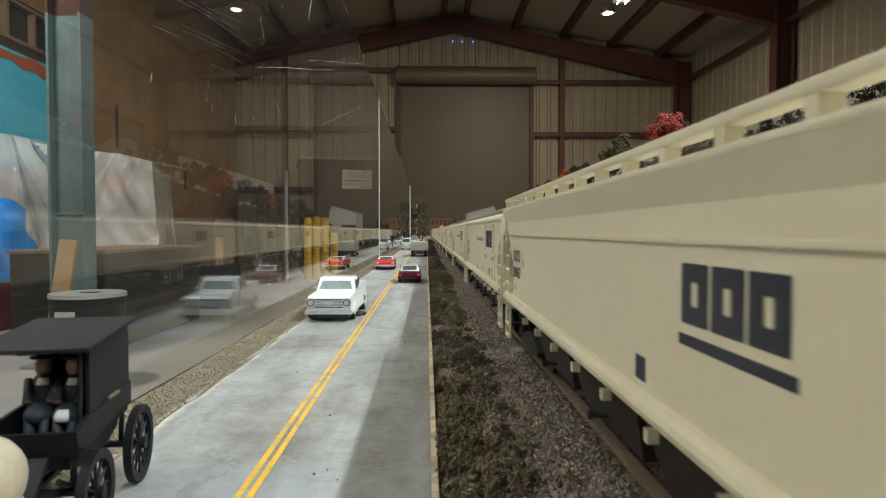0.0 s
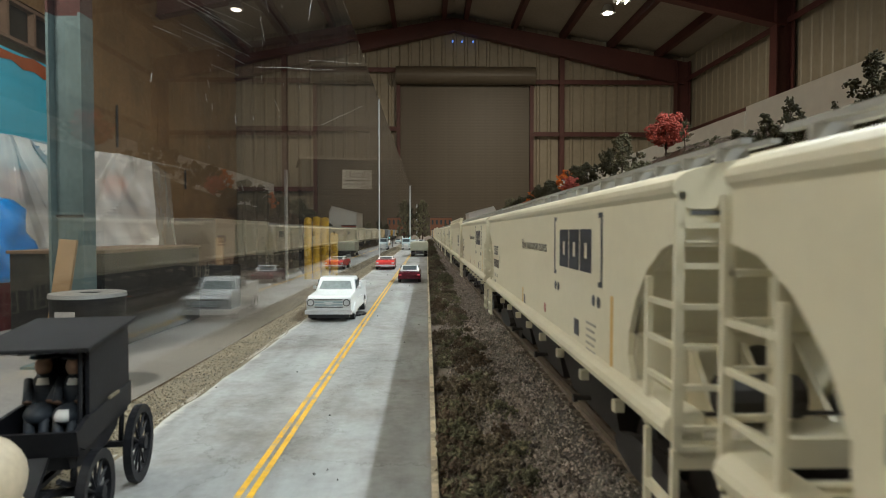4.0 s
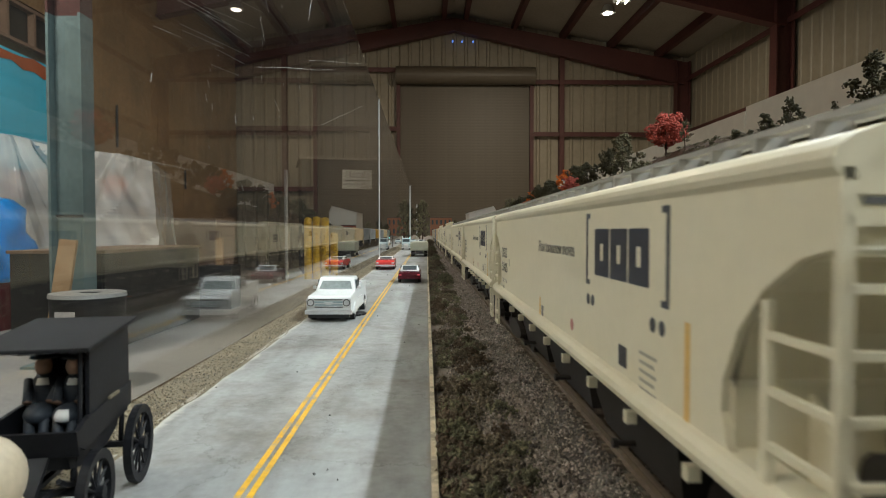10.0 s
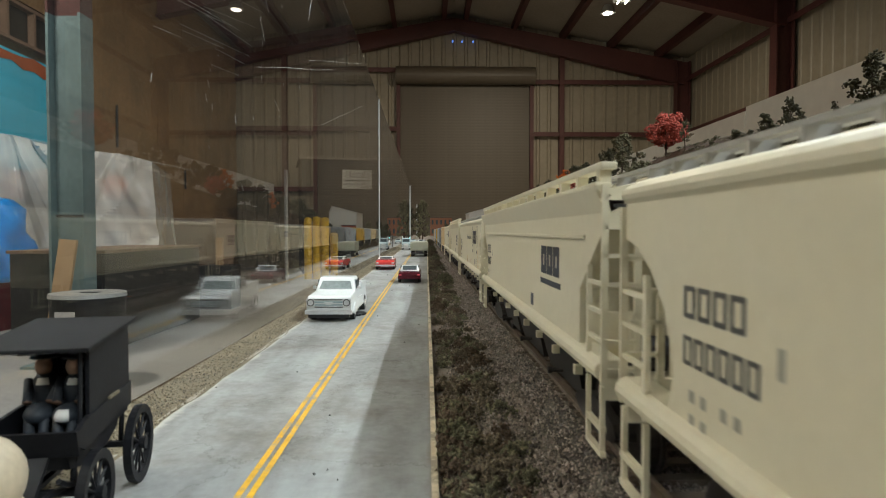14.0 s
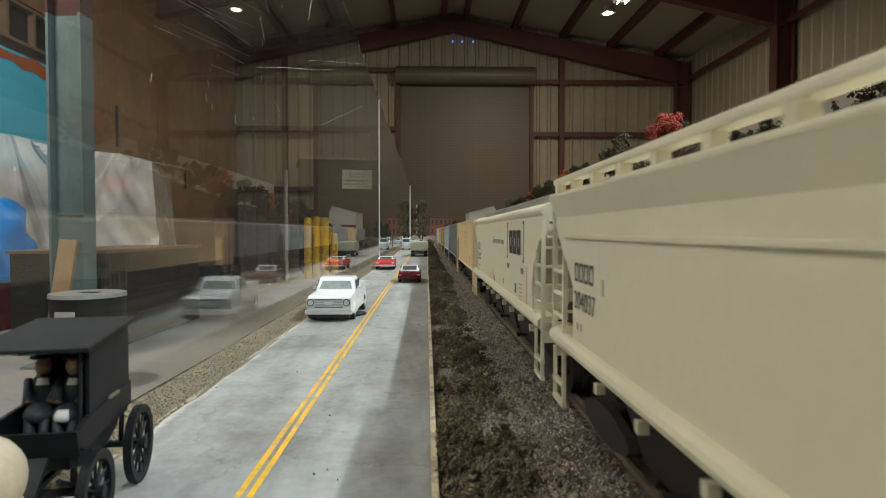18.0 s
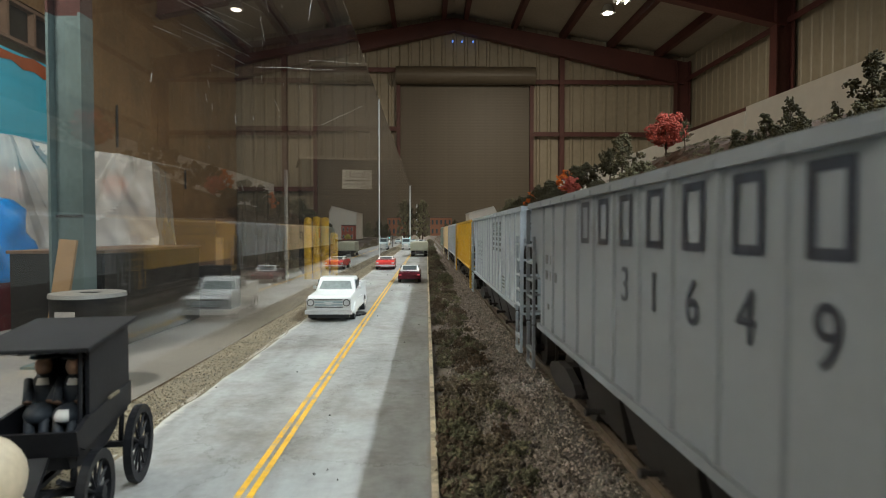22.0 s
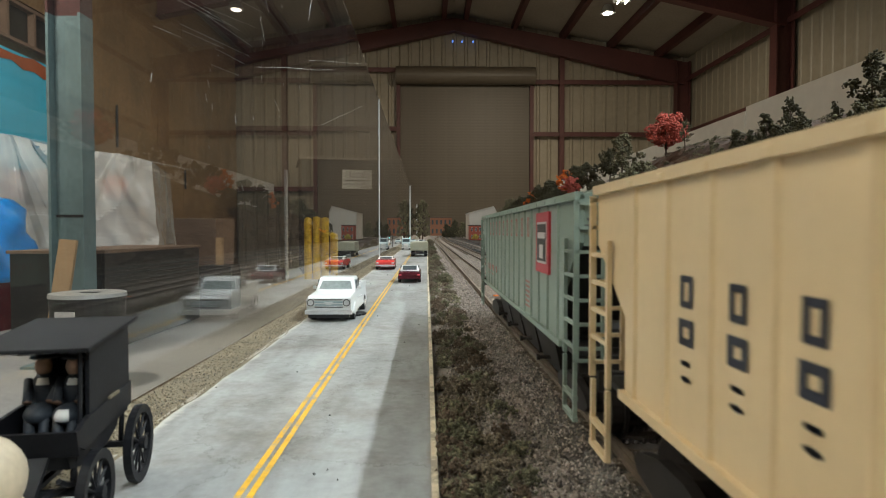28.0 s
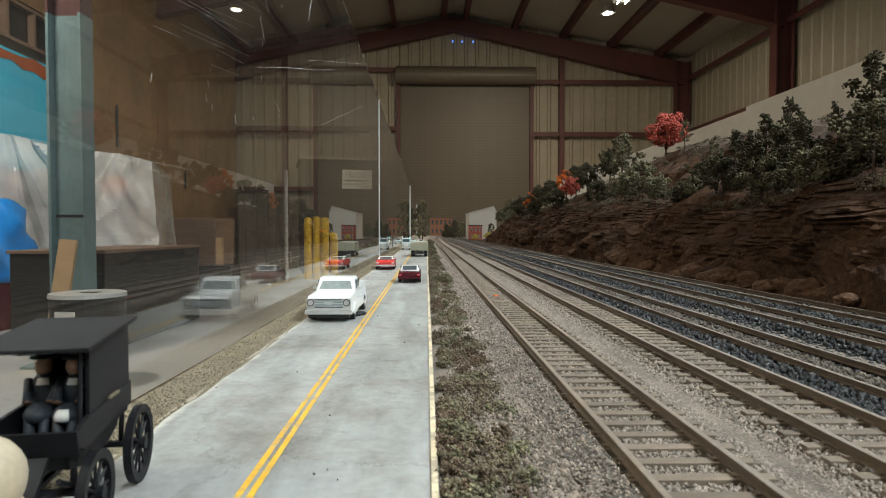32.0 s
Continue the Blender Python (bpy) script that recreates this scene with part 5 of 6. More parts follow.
def tree(x, y, z, h, w, material, label, seed, shape="round", density=1.0, name="tree"):
    """A tapered trunk, limbs, and a crown of many small flakes gathered on the limbs."""
    rng = np.random.default_rng(seed)
    t = thing(name, label, "tree", "trees on the layout", at=pose(x, y, z))
    bm = B()
    top = Vector((rng.uniform(-.06, .06) * h, rng.uniform(-.06, .06) * h, h * .82))
    rod(bm, (0, 0, -.004), top * .5, h * .022, h * .015, 7)
    rod(bm, top * .5, top, h * .015, h * .004, 6)
    verts, faces = [], []
    n = int((26 if shape == "round" else 26) * density)
    for i in range(n):
        f = (i + .5) / n
        if shape == "round":
            zz = h * (.34 + .6 * f)
            rr = w * .5 * math.sin(math.pi * min(1, .12 + .86 * f)) ** .6
        else:
            zz = h * (.10 + .87 * f)
            rr = w * .5 * (1.05 - f) ** .7
        a = i * 2.4 + rng.uniform(-.5, .5)
        rr *= rng.uniform(.35, 1.0)
        tip = Vector((math.cos(a) * rr, math.sin(a) * rr, zz))
        root = top * max(.12, min(.95, (zz - rr * .5) / (h * .82)))
        rod(bm, root, tip, h * .006, h * .002, 4)
        size = w * (.105 if shape == "round" else .10)
        for k in range(3):
            q = tip.lerp(root, .16 * k) + Vector(rng.normal(size=3) * size * .4)
            clump(verts, faces, q, size * rng.uniform(.6, 1.1), rng, 17)
    part("trunk", bm, "bark", t)
    leaf_mesh("crown", verts, faces, material, t)
    return t


def at_px(x, px):
    """The distance along the layout at which a lateral offset shows at a picture column."""
    return x * 1081 / (px - 755)


dark = "dark green foam-leaved model tree on the rock hill"
red = "bright red autumn model tree on the hill"


def plant(x, px, h, w, m, label, seed, shape="round", sink=.003, **kw):
    y = at_px(x, px)
    if m == "leaf_grey":
        kw["density"] = .62
    tree(x, y, hill_z(x, y) - sink, h, w, m, label, seed, shape, **kw)


plant(.40, 1182, .074, .072, "leaf_red", red, 11, density=1.8)
plant(.405, 1216, .052, .026, "leaf_grey", "small grey-green model tree on the hill", 12)
for i, (x, px, h, w, m, sh) in enumerate((
        (.318, 1308, .072, .040, "leaf_green", "tall"), (.312, 1340, .066, .045, "leaf_green", "tall"), (.325, 1362, .078, .036, "leaf_green", "tall"), (.312, 1385, .068, .045, "leaf_green", "tall"), (.325, 1408, .082, .040, "leaf_green", "tall"),
        (.310, 1430, .064, .045, "leaf_green", "tall"), (.300, 1365, .04, .045, "leaf_grey", "round"),
        (.320, 1488, .066, .026, "leaf_green", "tall"), (.305, 1520, .055, .045, "leaf_green", "tall"), (.330, 1535, .052, .040, "leaf_green", "tall"), (.300, 1560, .060, .05, "leaf_grey", "round"),
        (.345, 1605, .086, .050, "leaf_green", "tall"), (.325, 1570, .052, .045, "leaf_green", "tall"), (.295, 1455, .04, .045, "leaf_grey", "round"),
        (.330, 1268, .062, .030, "leaf_grey", "tall"), (.315, 1248, .045, .038, "leaf_green", "round"), (.310, 1285, .050, .045, "leaf_green", "round"), (.300, 1215, .030, .05, "leaf_green", "round"), (.305, 1235, .03, .04, "leaf_grey", "round"))):
    plant(x, px, h, w, m, dark if m == "leaf_green" else "grey-green foam-leaved model tree on the rock hill", 20 + i, sh)
for i, (x, px, h, w, m) in enumerate((
        (.36, 1102, .095, .075, "leaf_grey"), (.37, 1080, .080, .06, "leaf_green"), (.305, 1140, .055, .07, "leaf_grey"), (.30, 1108, .045, .06, "leaf_grey"), (.30, 1165, .035, .05, "leaf_grey"), (.34, 1040, .075, .06, "leaf_green"), (.34, 1020, .08, .06, "leaf_green"),
        (.33, 1003, .080, .055, "leaf_orange"), (.325, 1012, .060, .05, "leaf_red"), (.32, 975, .075, .07, "leaf_green"), (.31, 955, .08, .07, "leaf_green"), (.30, 939, .070, .045, "leaf_orange"), (.29, 925, .065, .08, "leaf_green"), (.29, 905, .06, .08, "leaf_grey"), (.28, 893, .05, .08, "leaf_grey"),
        (.29, 985, .05, .06, "leaf_green"), (.285, 945, .045, .06, "leaf_green"), (.30, 1060, .045, .06, "leaf_green"))):
    plant(x, px, h, w, m, "autumn model tree at the end of the hill" if m in ("leaf_orange", "leaf_red") else "bushy green model tree at the end of the hill", 50 + i)

# the tall tree on the crest nearest the near end of the cutting
y = at_px(.40, 1552)
tree(.40, y, hill_z(.40, y) - .003, 1.166 - hill_z(.40, y), .050, "leaf_green", dark, 140, density=.7)

# scrub along the verge: ragged tufts of many sizes
rng = np.random.default_rng(5)
heaps = {"scrub": ([], []), "scrub_green": ([], []), "scrub_rust": ([], [])}
for i in range(760):
    f = rng.random() ** 1.6
    y = .04 + 2.6 * f
    x = .0040 + .0150 * rng.random() ** 1.4
    big = rng.uniform(.0012, .0050) * (1 - .4 * (x - .004) / .0175)
    verts, faces = heaps[("scrub", "scrub_green", "scrub_rust")[int((noise.noise((x * 120, y * 14, 3)) * 1.1 + rng.normal() * .22 + .5) * 3) % 3]]
    for k in range(int(10 + 5200 * big)):
        a, q = rng.uniform(0, 6.28), rng.random() ** .5
        h = (1 - q * q) * big * rng.uniform(.35, 1.0)
        clump(verts, faces, (max(.0028, x + math.cos(a) * q * big), y + math.sin(a) * q * big * 1.5, BED + .0012 + h), rng.uniform(.0004, .0015), rng, 10)
for m, (verts, faces) in heaps.items():
    tagged(leaf_mesh("verge_scrub", verts, faces, m), "brown and olive ground scrub along the verge", "scrub", kind="stuff")
# scrub and turf scattered over the hill
heaps = {"scrub": ([], []), "leaf_grey": ([], []), "leaf_green": ([], [])}
kinds = list(heaps)
for i in range(760):
    y = .33 + 1.95 * rng.random() ** 1.2
    x = .292 + .20 * rng.random() ** 1.6
    big = rng.uniform(.003, .010)
    verts, faces = heaps[kinds[int(rng.choice(3, p=(.5, .28, .22)))]]
    z = hill_z(x, y)
    for k in range(10):
        a, q = rng.uniform(0, 6.28), rng.random() ** .5
        clump(verts, faces, (x + math.cos(a) * q * big, y + math.sin(a) * q * big, z + (1 - q * q) * big * .5), rng.uniform(.0012, .0026), rng, 8)
for m, (verts, faces) in heaps.items():
    tagged(leaf_mesh("hill_scrub", verts, faces, m), "low brown and green scrub over the hill", "scrub", kind="stuff")


# ---- road vehicles ----
def wheels(t, xs, ys, r, w):
    for y in ys:
        for x in xs:
            bm = B()
            rod(bm, (x - w / 2, y, r), (x + w / 2, y, r), r, seg=18)
            ty = part("tyre", bm, "tyre", t)
            bm = B()
            s = 1 if x > 0 else -1
            rod(bm, (x + s * w * .2, y, r), (x + s * w * .56, y, r), r * .55, r * .45, seg=14)
            part("hubcap", bm, "chrome", ty)


def shell(bm, side, width, tuck=0.0, bevel=0.0006):
    """A body from a side outline, drawn in at the top by tuck."""
    fs = slab(bm, side, "x", -width / 2, width / 2)
    zs = [v.co.z for v in bm.verts]
    z0, z1 = min(zs), max(zs)
    for v in bm.verts:
        v.co.x *= 1 - tuck * ((v.co.z - z0) / (z1 - z0)) ** 1.5
    if bevel:
        bmesh.ops.bevel(bm, geom=bm.edges[:], offset=bevel, segments=2, affect="EDGES", profile=.6)


def pickup(x, y, material):
    t = thing("pickup_truck", "white model pickup truck with chrome bumper and grille", "truck", at=pose(x, y, ROAD, 0, 0, -1.5) @ Matrix.Scale(.93, 4))
    bm = B()
    shell(bm, [(-.0300, .0038), (-.0308, .0060), (-.0308, .0112), (-.0290, .0128), (-.0120, .0136), (.0280, .0134), (.0285, .0038)], .0225, .07, .0010)
    part("body", bm, material, t)
    bm = B()
    shell(bm, [(-.0125, .0132), (-.0075, .0196), (-.0065, .0202), (.0030, .0204), (.0045, .0198), (.0055, .0132)], .0205, .14, .0007)
    cab = part("cab", bm, material, t)
    bm = B()
    slab(bm, [(-.0084, .0143), (.0084, .0143), (.0072, .0190), (-.0072, .0190)], "y", -.0001, .0001)
    bmesh.ops.transform(bm, matrix=Matrix.Translation((0, -.01085, .01555)) @ Matrix.Rotation(-math.atan2(.005, .0064), 4, "X") @ Matrix.Translation((0, 0, -.0155)), verts=bm.verts)
    part("windscreen", bm, "sheen_glass", cab)
    for s in (-1, 1):
        bm = B()
        slab(bm, [(-.0085, .0142), (.0035, .0142), (.0028, .0188), (-.0058, .0188)], "x", s * .0086, s * .0101)
        part("side_window", bm, "car_glass", cab)
    # bed walls
    for s in (-1, 1):
        bm = B()
        box(bm, (s * .0100, .0168, .0144), (.0016, .0225, .0032), .0004)
        part("bed_side", bm, material, t)
    bm = B()
    box(bm, (0, .0276, .0140), (.0200, .0012, .0034), .0003)
    part("tailgate", bm, material, t)
    bm = B()
    box(bm, (0, -.0314, .0050), (.0230, .0018, .0022), .0006)
    part("bumper", bm, "chrome", t)
    bm = B()
    box(bm, (0, -.0308, .0092), (.0216, .0012, .0048), .0005)
    g = part("grille", bm, "chrome", t)
    for z, h, m in ((.0074, .0005, "grey_print"), (.0085, .0009, "pale_teal"), (.0099, .0009, "pale_teal"), (.0110, .0005, "grey_print")):
        bm = B()
        box(bm, (0, -.0315, z), (.0136, .0004, h))
        part("grille_slot", bm, m, g)
    bm = B()
    slab(bm, [(-.0022, .0099), (.0022, .0099), (.0012, .0086), (-.0012, .0086)], "y", -.0319, -.0312)
    part("badge", bm, "chrome", g, "small chrome badge")
    bm = B()
    box(bm, (0, -.0300, .0032), (.0200, .0030, .0020), .0003)
    part("valance", bm, "black", t)
    bm = B()
    slab(bm, [(-.0090, .0124), (.0090, .0124), (.0084, .0131), (-.0084, .0131)], "y", -.0284, -.0130)
    bmesh.ops.bevel(bm, geom=bm.edges[:], offset=.0003, segments=2, affect="EDGES")
    part("hood", bm, material, t)
    for s in (-1, 1):
        bm = B()
        slab(bm, [(-.0250, .0036), (-.0240, .0070), (-.0215, .0088), (-.0175, .0088), (-.0150, .0070), (-.0140, .0036)], "x", s * .0110, s * .0116)
        part("wheel_arch", bm, material, t)
        bm = B()
        box(bm, (s * .0113, -.0022, .0100), (.0003, .0130, .0002))
        part("trim_strip", bm, "chrome", t)
    for s in (-1, 1):
        bm = B()
        rod(bm, (s * .0087, -.0305, .0096), (s * .0087, -.0317, .0096), .0018, seg=18)
        lamp_ring = part("headlight", bm, "grey_print", t, "round headlight in a dark ring")
        bm = B()
        rod(bm, (s * .0087, -.0310, .0096), (s * .0087, -.0320, .0096), .0013, seg=18)
        part("lens", bm, "chrome", lamp_ring)
        bm = B()
        box(bm, (s * .0116, -.0080, .0150), (.0016, .0006, .0016), .0002)
        part("mirror", bm, "chrome", t)
    wheels(t, (-.0098, .0098), (-.0195, .0185), .0042, .0028)


def sedan(x, y, paint, roof, label, size=1.0, name="car", rz=0, low=1.0, trim="chrome"):
    t = thing(name, label, "car", "cars on the road", at=pose(x, y, ROAD, 0, 0, rz) @ Matrix.Scale(size, 4))
    bm = B()
    shell(bm, [(-.0270, .0036), (-.0275, .0082), (-.0250, .0100), (-.0090, .0108), (.0160, .0106), (.0265, .0098), (.0275, .0075), (.0268, .0036)], .0205, .06)
    part("body", bm, paint, t)
    bm = B()
    shell(bm, [(-.0095, .0104), (-.0035, .0150), (.0080, .0152), (.0155, .0104)], .0180, .2, .0006)
    cab = part("cabin", bm, roof, t)
    cab.matrix_basis = pose(0, 0, .0104 * (1 - low)) @ Matrix.Diagonal((1, 1, low, 1))
    for a, b, rot in (((-.0082, .0114), (-.0046, .0143), -1), ((.0140, .0114), (.0094, .0144), 1)):
        bm = B()
        bmesh.ops.create_cube(bm, size=1, matrix=Matrix.Diagonal((.0128, math.hypot(b[0] - a[0], b[1] - a[1]), .0006, 1)))
        mid = Vector((0, (a[0] + b[0]) / 2 + rot * .0004, (a[1] + b[1]) / 2 + .0003))
        bmesh.ops.transform(bm, matrix=Matrix.Translation(mid) @ Matrix.Rotation(math.atan2(b[1] - a[1], b[0] - a[0]), 4, "X"), verts=bm.verts)
        part("windscreen" if rot < 0 else "rear_window", bm, "car_glass", cab)
    for s in (-1, 1):
        bm = B()
        slab(bm, [(-.0062, .0112), (.0108, .0112), (.0070, .0143), (-.0030, .0143)], "x", s * .0076, s * .0087)
        part("side_window", bm, "car_glass", cab)
    for e in (-1, 1):
        bm = B()
        box(bm, (0, e * .0280, .0048), (.0206, .0014, .0016), .0004)
        part("bumper", bm, trim, t)
        for s in (-1, 1):
            bm = B()
            box(bm, (s * .0082, e * .0275, .0074), (.0026, .0010, .0012), .0003)
            part("headlight" if e < 0 else "tail_light", bm, "white_print" if e < 0 else "red_print", t)
    wheels(t, (-.0090, .0090), (-.0170, .0165), .0036, .0026)
    return t


pickup(-.0434, .3050, "white_paint")
sedan(-.0448, .680, "red_car", "white_print", "red model car with a white top facing up the road", rz=1, low=.6)
sedan(-.0137, .508, "maroon", "white_paint", "dark maroon model car with a white roof", .88, rz=180, trim="maroon")


def dump_truck(x, y):
    t = thing("dump_truck", "khaki model dump truck seen from behind", "truck", at=pose(x, y, ROAD) @ Matrix.Diagonal((1, 1, .82, 1)))
    bm = B()
    box(bm, (0, .012, .0205), (.0290, .052, .0170), .0006)
    bed = part("dump_bed", bm, "khaki", t)
    bm = B()
    for z in (.0145, .0180, .0215, .0250):
        box(bm, (0, -.0144, z), (.0285, .0008, .0008))
    for xx in (-.0138, 0, .0138):
        box(bm, (xx, -.0144, .0205), (.0012, .0010, .0165))
    part("tailgate_rib", bm, "khaki", bed)
    bm = B()
    box(bm, (0, .050, .0180), (.0260, .018, .0230), .0015)
    part("cab", bm, "khaki", t)
    bm = B()
    box(bm, (0, .020, .0085), (.0110, .080, .0040))
    part("chassis", bm, "underframe", t)
    bm = B()
    box(bm, (0, -.0152, .0070), (.0250, .0012, .0030))
    part("mud_flap", bm, "black", t)
    wheels(t, (-.0105, .0105), (-.006, .006, .048), .0056, .0056)


def semi_truck(x, y):
    t = thing("semi_truck", "pale teal model tractor truck coming down the road", "truck", at=pose(x, y, ROAD) @ Matrix.Scale(.74, 4))
    bm = B()
    shell(bm, [(-.030, .007), (-.031, .019), (-.028, .021), (-.012, .022), (-.008, .034), (.010, .035), (.012, .007)], .0265, .10)
    part("cab", bm, "pale_teal", t)
    bm = B()
    box(bm, (0, -.0112, .0282), (.0190, .0016, .0080), .0004, Euler((-.3, 0, 0)).to_matrix())
    part("windscreen", bm, "car_glass", t)
    bm = B()
    box(bm, (0, -.0312, .0135), (.0150, .0012, .0100), .0004)
    part("grille", bm, "chrome", t)
    bm = B()
    box(bm, (0, -.0318, .0065), (.0270, .0016, .0035), .0005)
    part("bumper", bm, "chrome", t)
    for s in (-1, 1):
        bm = B()
        rod(bm, (s * .0118, .011, .010), (s * .0118, .011, .042), .0009)
        part("exhaust_stack", bm, "chrome", t)
        bm = B()
        box(bm, (s * .0105, -.0312, .0120), (.0040, .0012, .0030), .0004)
        part("headlight", bm, "white_print", t)
    bm = B()
    box(bm, (0, .030, .0075), (.011, .050, .004))
    part("chassis", bm, "underframe", t)
    wheels(t, (-.0110, .0110), (-.022, .030, .043), .0056, .0054)
    return t


dump_truck(-.0120, 1.010)
semi_truck(-.0460, 1.390)
sedan(-.0180, 1.95, "white_paint", "white_paint", "white model car far along the road", rz=180)
sedan(-.0460, 2.10, "pale_teal", "white_paint", "pale teal model car far along the road")
# bushes standing in the verge
for i, (x, y, h, m) in enumerate(((.0150, .490, .0150, "scrub_green"), (.0110, .520, .0100, "scrub"), (.0120, .72, .014, "scrub"), (.0140, .88, .016, "scrub_green"), (.0110, 1.10, .016, "scrub"), (.0130, 1.32, .020, "scrub_green"), (.0090, 1.55, .020, "scrub"), (.0120, 1.80, .026, "scrub"), (.0100, 2.10, .026, "scrub_green"), (.0130, .400, .0085, "scrub"), (.0100, .340, .0070, "scrub_green"))):
    tree(x, y, BED + .0005, h * .62, h * 1.05, m, "low olive bush on the track verge", 120 + i, name="bush")
# small dark lumps beside the pickup
for x, y, s in ((-.0325, .300, .0026), (-.0335, .2965, .0018)):
    bm = B()
    bmesh.ops.create_icosphere(bm, subdivisions=2, radius=s, matrix=Matrix.Translation((x, y, ROAD + s * .35)) @ Matrix.Diagonal((1.2, .8, .45, 1)))
    for v in bm.verts:
        v.co += Vector((noise.noise(v.co * 900), noise.noise(v.co * 900 + Vector((5, 0, 0))), 0)) * s * .3
    tagged(part("dark_lump", bm, "black"), "small dark lump of debris on the road", "debris", "debris")

# traffic signal
t = thing("traffic_signal", "model traffic signal post with a teal light", "traffic signal", at=pose(-.0525, 1.62, BED) @ Matrix.Scale(.62, 4))
bm = B()
rod(bm, (0, 0, 0), (0, 0, .055), .0011)
rod(bm, (0, 0, .052), (.012, 0, .054), .0007)
part("post", bm, "black", t)
bm = B()
box(bm, (.012, 0, .047), (.005, .004, .013), .0006)
part("signal_head", bm, "black", t)
bm = B()
rod(bm, (.012, -.0020, .044), (.012, -.0030, .044), .0024, seg=14)
part("lens", bm, "signal_glow", t, "glowing teal lens")


# ---- buggy and horse ----
def buggy(x, y):
    t = thing("horse_buggy", "black model horse buggy with a flat roof", "carriage", at=pose(x, y, ROAD, 0, 0, 9))
    # local y 0 at the front of the roof
    bm = B()
    box(bm, (0, .0080, .0262), (.0148, .0208, .0006), .0002, Euler((.07, 0, 0)).to_matrix())
    part("roof", bm, "buggy_black", t)
    for s in (-1, 1):
        bm = B()
        e0, e1 = (.0058, .0063) if s > 0 else (-.0046, -.0041)
        slab(bm, [(.0006 if s > 0 else .0110, .0158), (.0172, .0165), (.0170, .0264), (.0008 if s > 0 else .0112, .0252)], "x", e0, e1)
        part("side_curtain", bm, "buggy_black", t)
        bm = B()
        slab(bm, [(-.0040, .0152), (.0000, .0162), (.0176, .0168), (.0174, .0132), (.0040, .0126), (-.0012, .0120), (-.0036, .0132)], "x", *((.0059, .0065) if s > 0 else (-.0048, -.0042)))
        part("body_side", bm, "buggy_black", t)
    bm = B()
    box(bm, (.0008, .0171, .0210), (.0102, .0005, .0118))
    part("back_panel", bm, "buggy_black", t)
    bm = B()
    slab(bm, [(-.0044, .0154), (-.0038, .0154), (-.0032, .0122), (-.0036, .0120)], "x", -.0048, .0065)
    part("dashboard", bm, "buggy_black", t)
    bm = B()
    box(bm, (.0008, .0070, .0125), (.0106, .0200, .0006))
    part("floor_board", bm, "buggy_black", t)
    bm = B()
    box(bm, (.0008, .0085, .0150), (.0098, .0050, .0040), .0006)
    part("seat", bm, "figure_dark", t)
    for s in (-1, 1):
        bm = B()
        xp = .0056 if s > 0 else -.0044
        rod(bm, (xp, -.0008, .0150), (xp, -.0004, .0250), .0003, seg=6)
        part("roof_post", bm, "buggy_black", t)
    bm = B()
    for yy in (-.0005, .0185):
        rod(bm, (-.0070, yy, .0062), (.0070, yy, .0062), .0006, seg=8)
        for s in (-1, 1):
            rod(bm, (s * .0045, yy, .0062), (s * .0045, yy + .001, .0122), .0004, seg=6)
    rod(bm, (0, -.0005, .0070), (0, .0185, .0070), .0006, seg=6)
    part("running_gear", bm, "buggy_black", t)
    bm = B()
    slab(bm, [(-.0030, .0118), (.0170, .0122), (.0160, .0100), (.0110, .0086), (.0030, .0086), (-.0020, .0098)], "x", -.0048, .0048)
    part("under_box", bm, "buggy_black", t)
    for s in (-1, 1):
        bm = B()
        pts = [(s * .0050, -.0060 + .0011 * i, .0098 - .0022 * math.sin(math.pi * i / 10)) for i in range(11)]
        for a, b in zip(pts, pts[1:]):
            rod(bm, a, b, .0004, seg=5)
        part("leaf_spring", bm, "buggy_black", t)
    bm = B()
    slab(bm, [(-.0078, .0088), (-.0040, .0122), (-.0036, .0118), (-.0072, .0083)], "x", -.0030, .0030)
    part("foot_board", bm, "buggy_black", t)
    for s in (-1, 1):
        bm = B()
        rod(bm, (s * .0040, -.002, .0075), (s * .0038, -.026, .0110), .0004, seg=6)
        part("shaft", bm, "buggy_black", t)
    for yy, r in ((-.0005, .0058), (.0185, .0062)):
        for s in (-1, 1):
            bm = B()
            n = 32
            prof = [(r, -.0006), (r, .0006), (r - .0013, .0005), (r - .0013, -.0005)]
            rings = [[bm.verts.new((s * .0073 + p[1], yy + math.cos(a) * p[0], .0064 - (.0064 - r) + math.sin(a) * p[0])) for p in prof] for a in (2 * math.pi * i / n for i in range(n))]
            for i in range(n):
                for k in range(4):
                    bm.faces.new((rings[i][k], rings[i][(k + 1) % 4], rings[(i + 1) % n][(k + 1) % 4], rings[(i + 1) % n][k]))
            bmesh.ops.recalc_face_normals(bm, faces=bm.faces[:])
            wh = part("wheel", bm, "buggy_black", t)
            bm = B()
            rod(bm, (s * .0066, yy, r), (s * .0084, yy, r), .0010, seg=12)
            part("hub", bm, "buggy_black", wh)
            bm = B()
            rod(bm, (0, 0, .0006), (0, 0, r - .0005), .00026, .0002, seg=5)
            sp = part("spoke", bm, "buggy_black", wh)
            sp.matrix_basis = pose(s * .0073, yy, r)
            for i in range(1, 12):
                share("spoke", sp.data, wh, pose(s * .0073, yy, r, 30 * i, 0, 0))
    bm = B()
    box(bm, (.0064, .0095, .0166), (.0006, .0040, .0004))
    part("trim_mark", bm, "shoulder", t, "worn brown mark")
    return t


BUG = (-.0518, .0818)
buggy(*BUG)


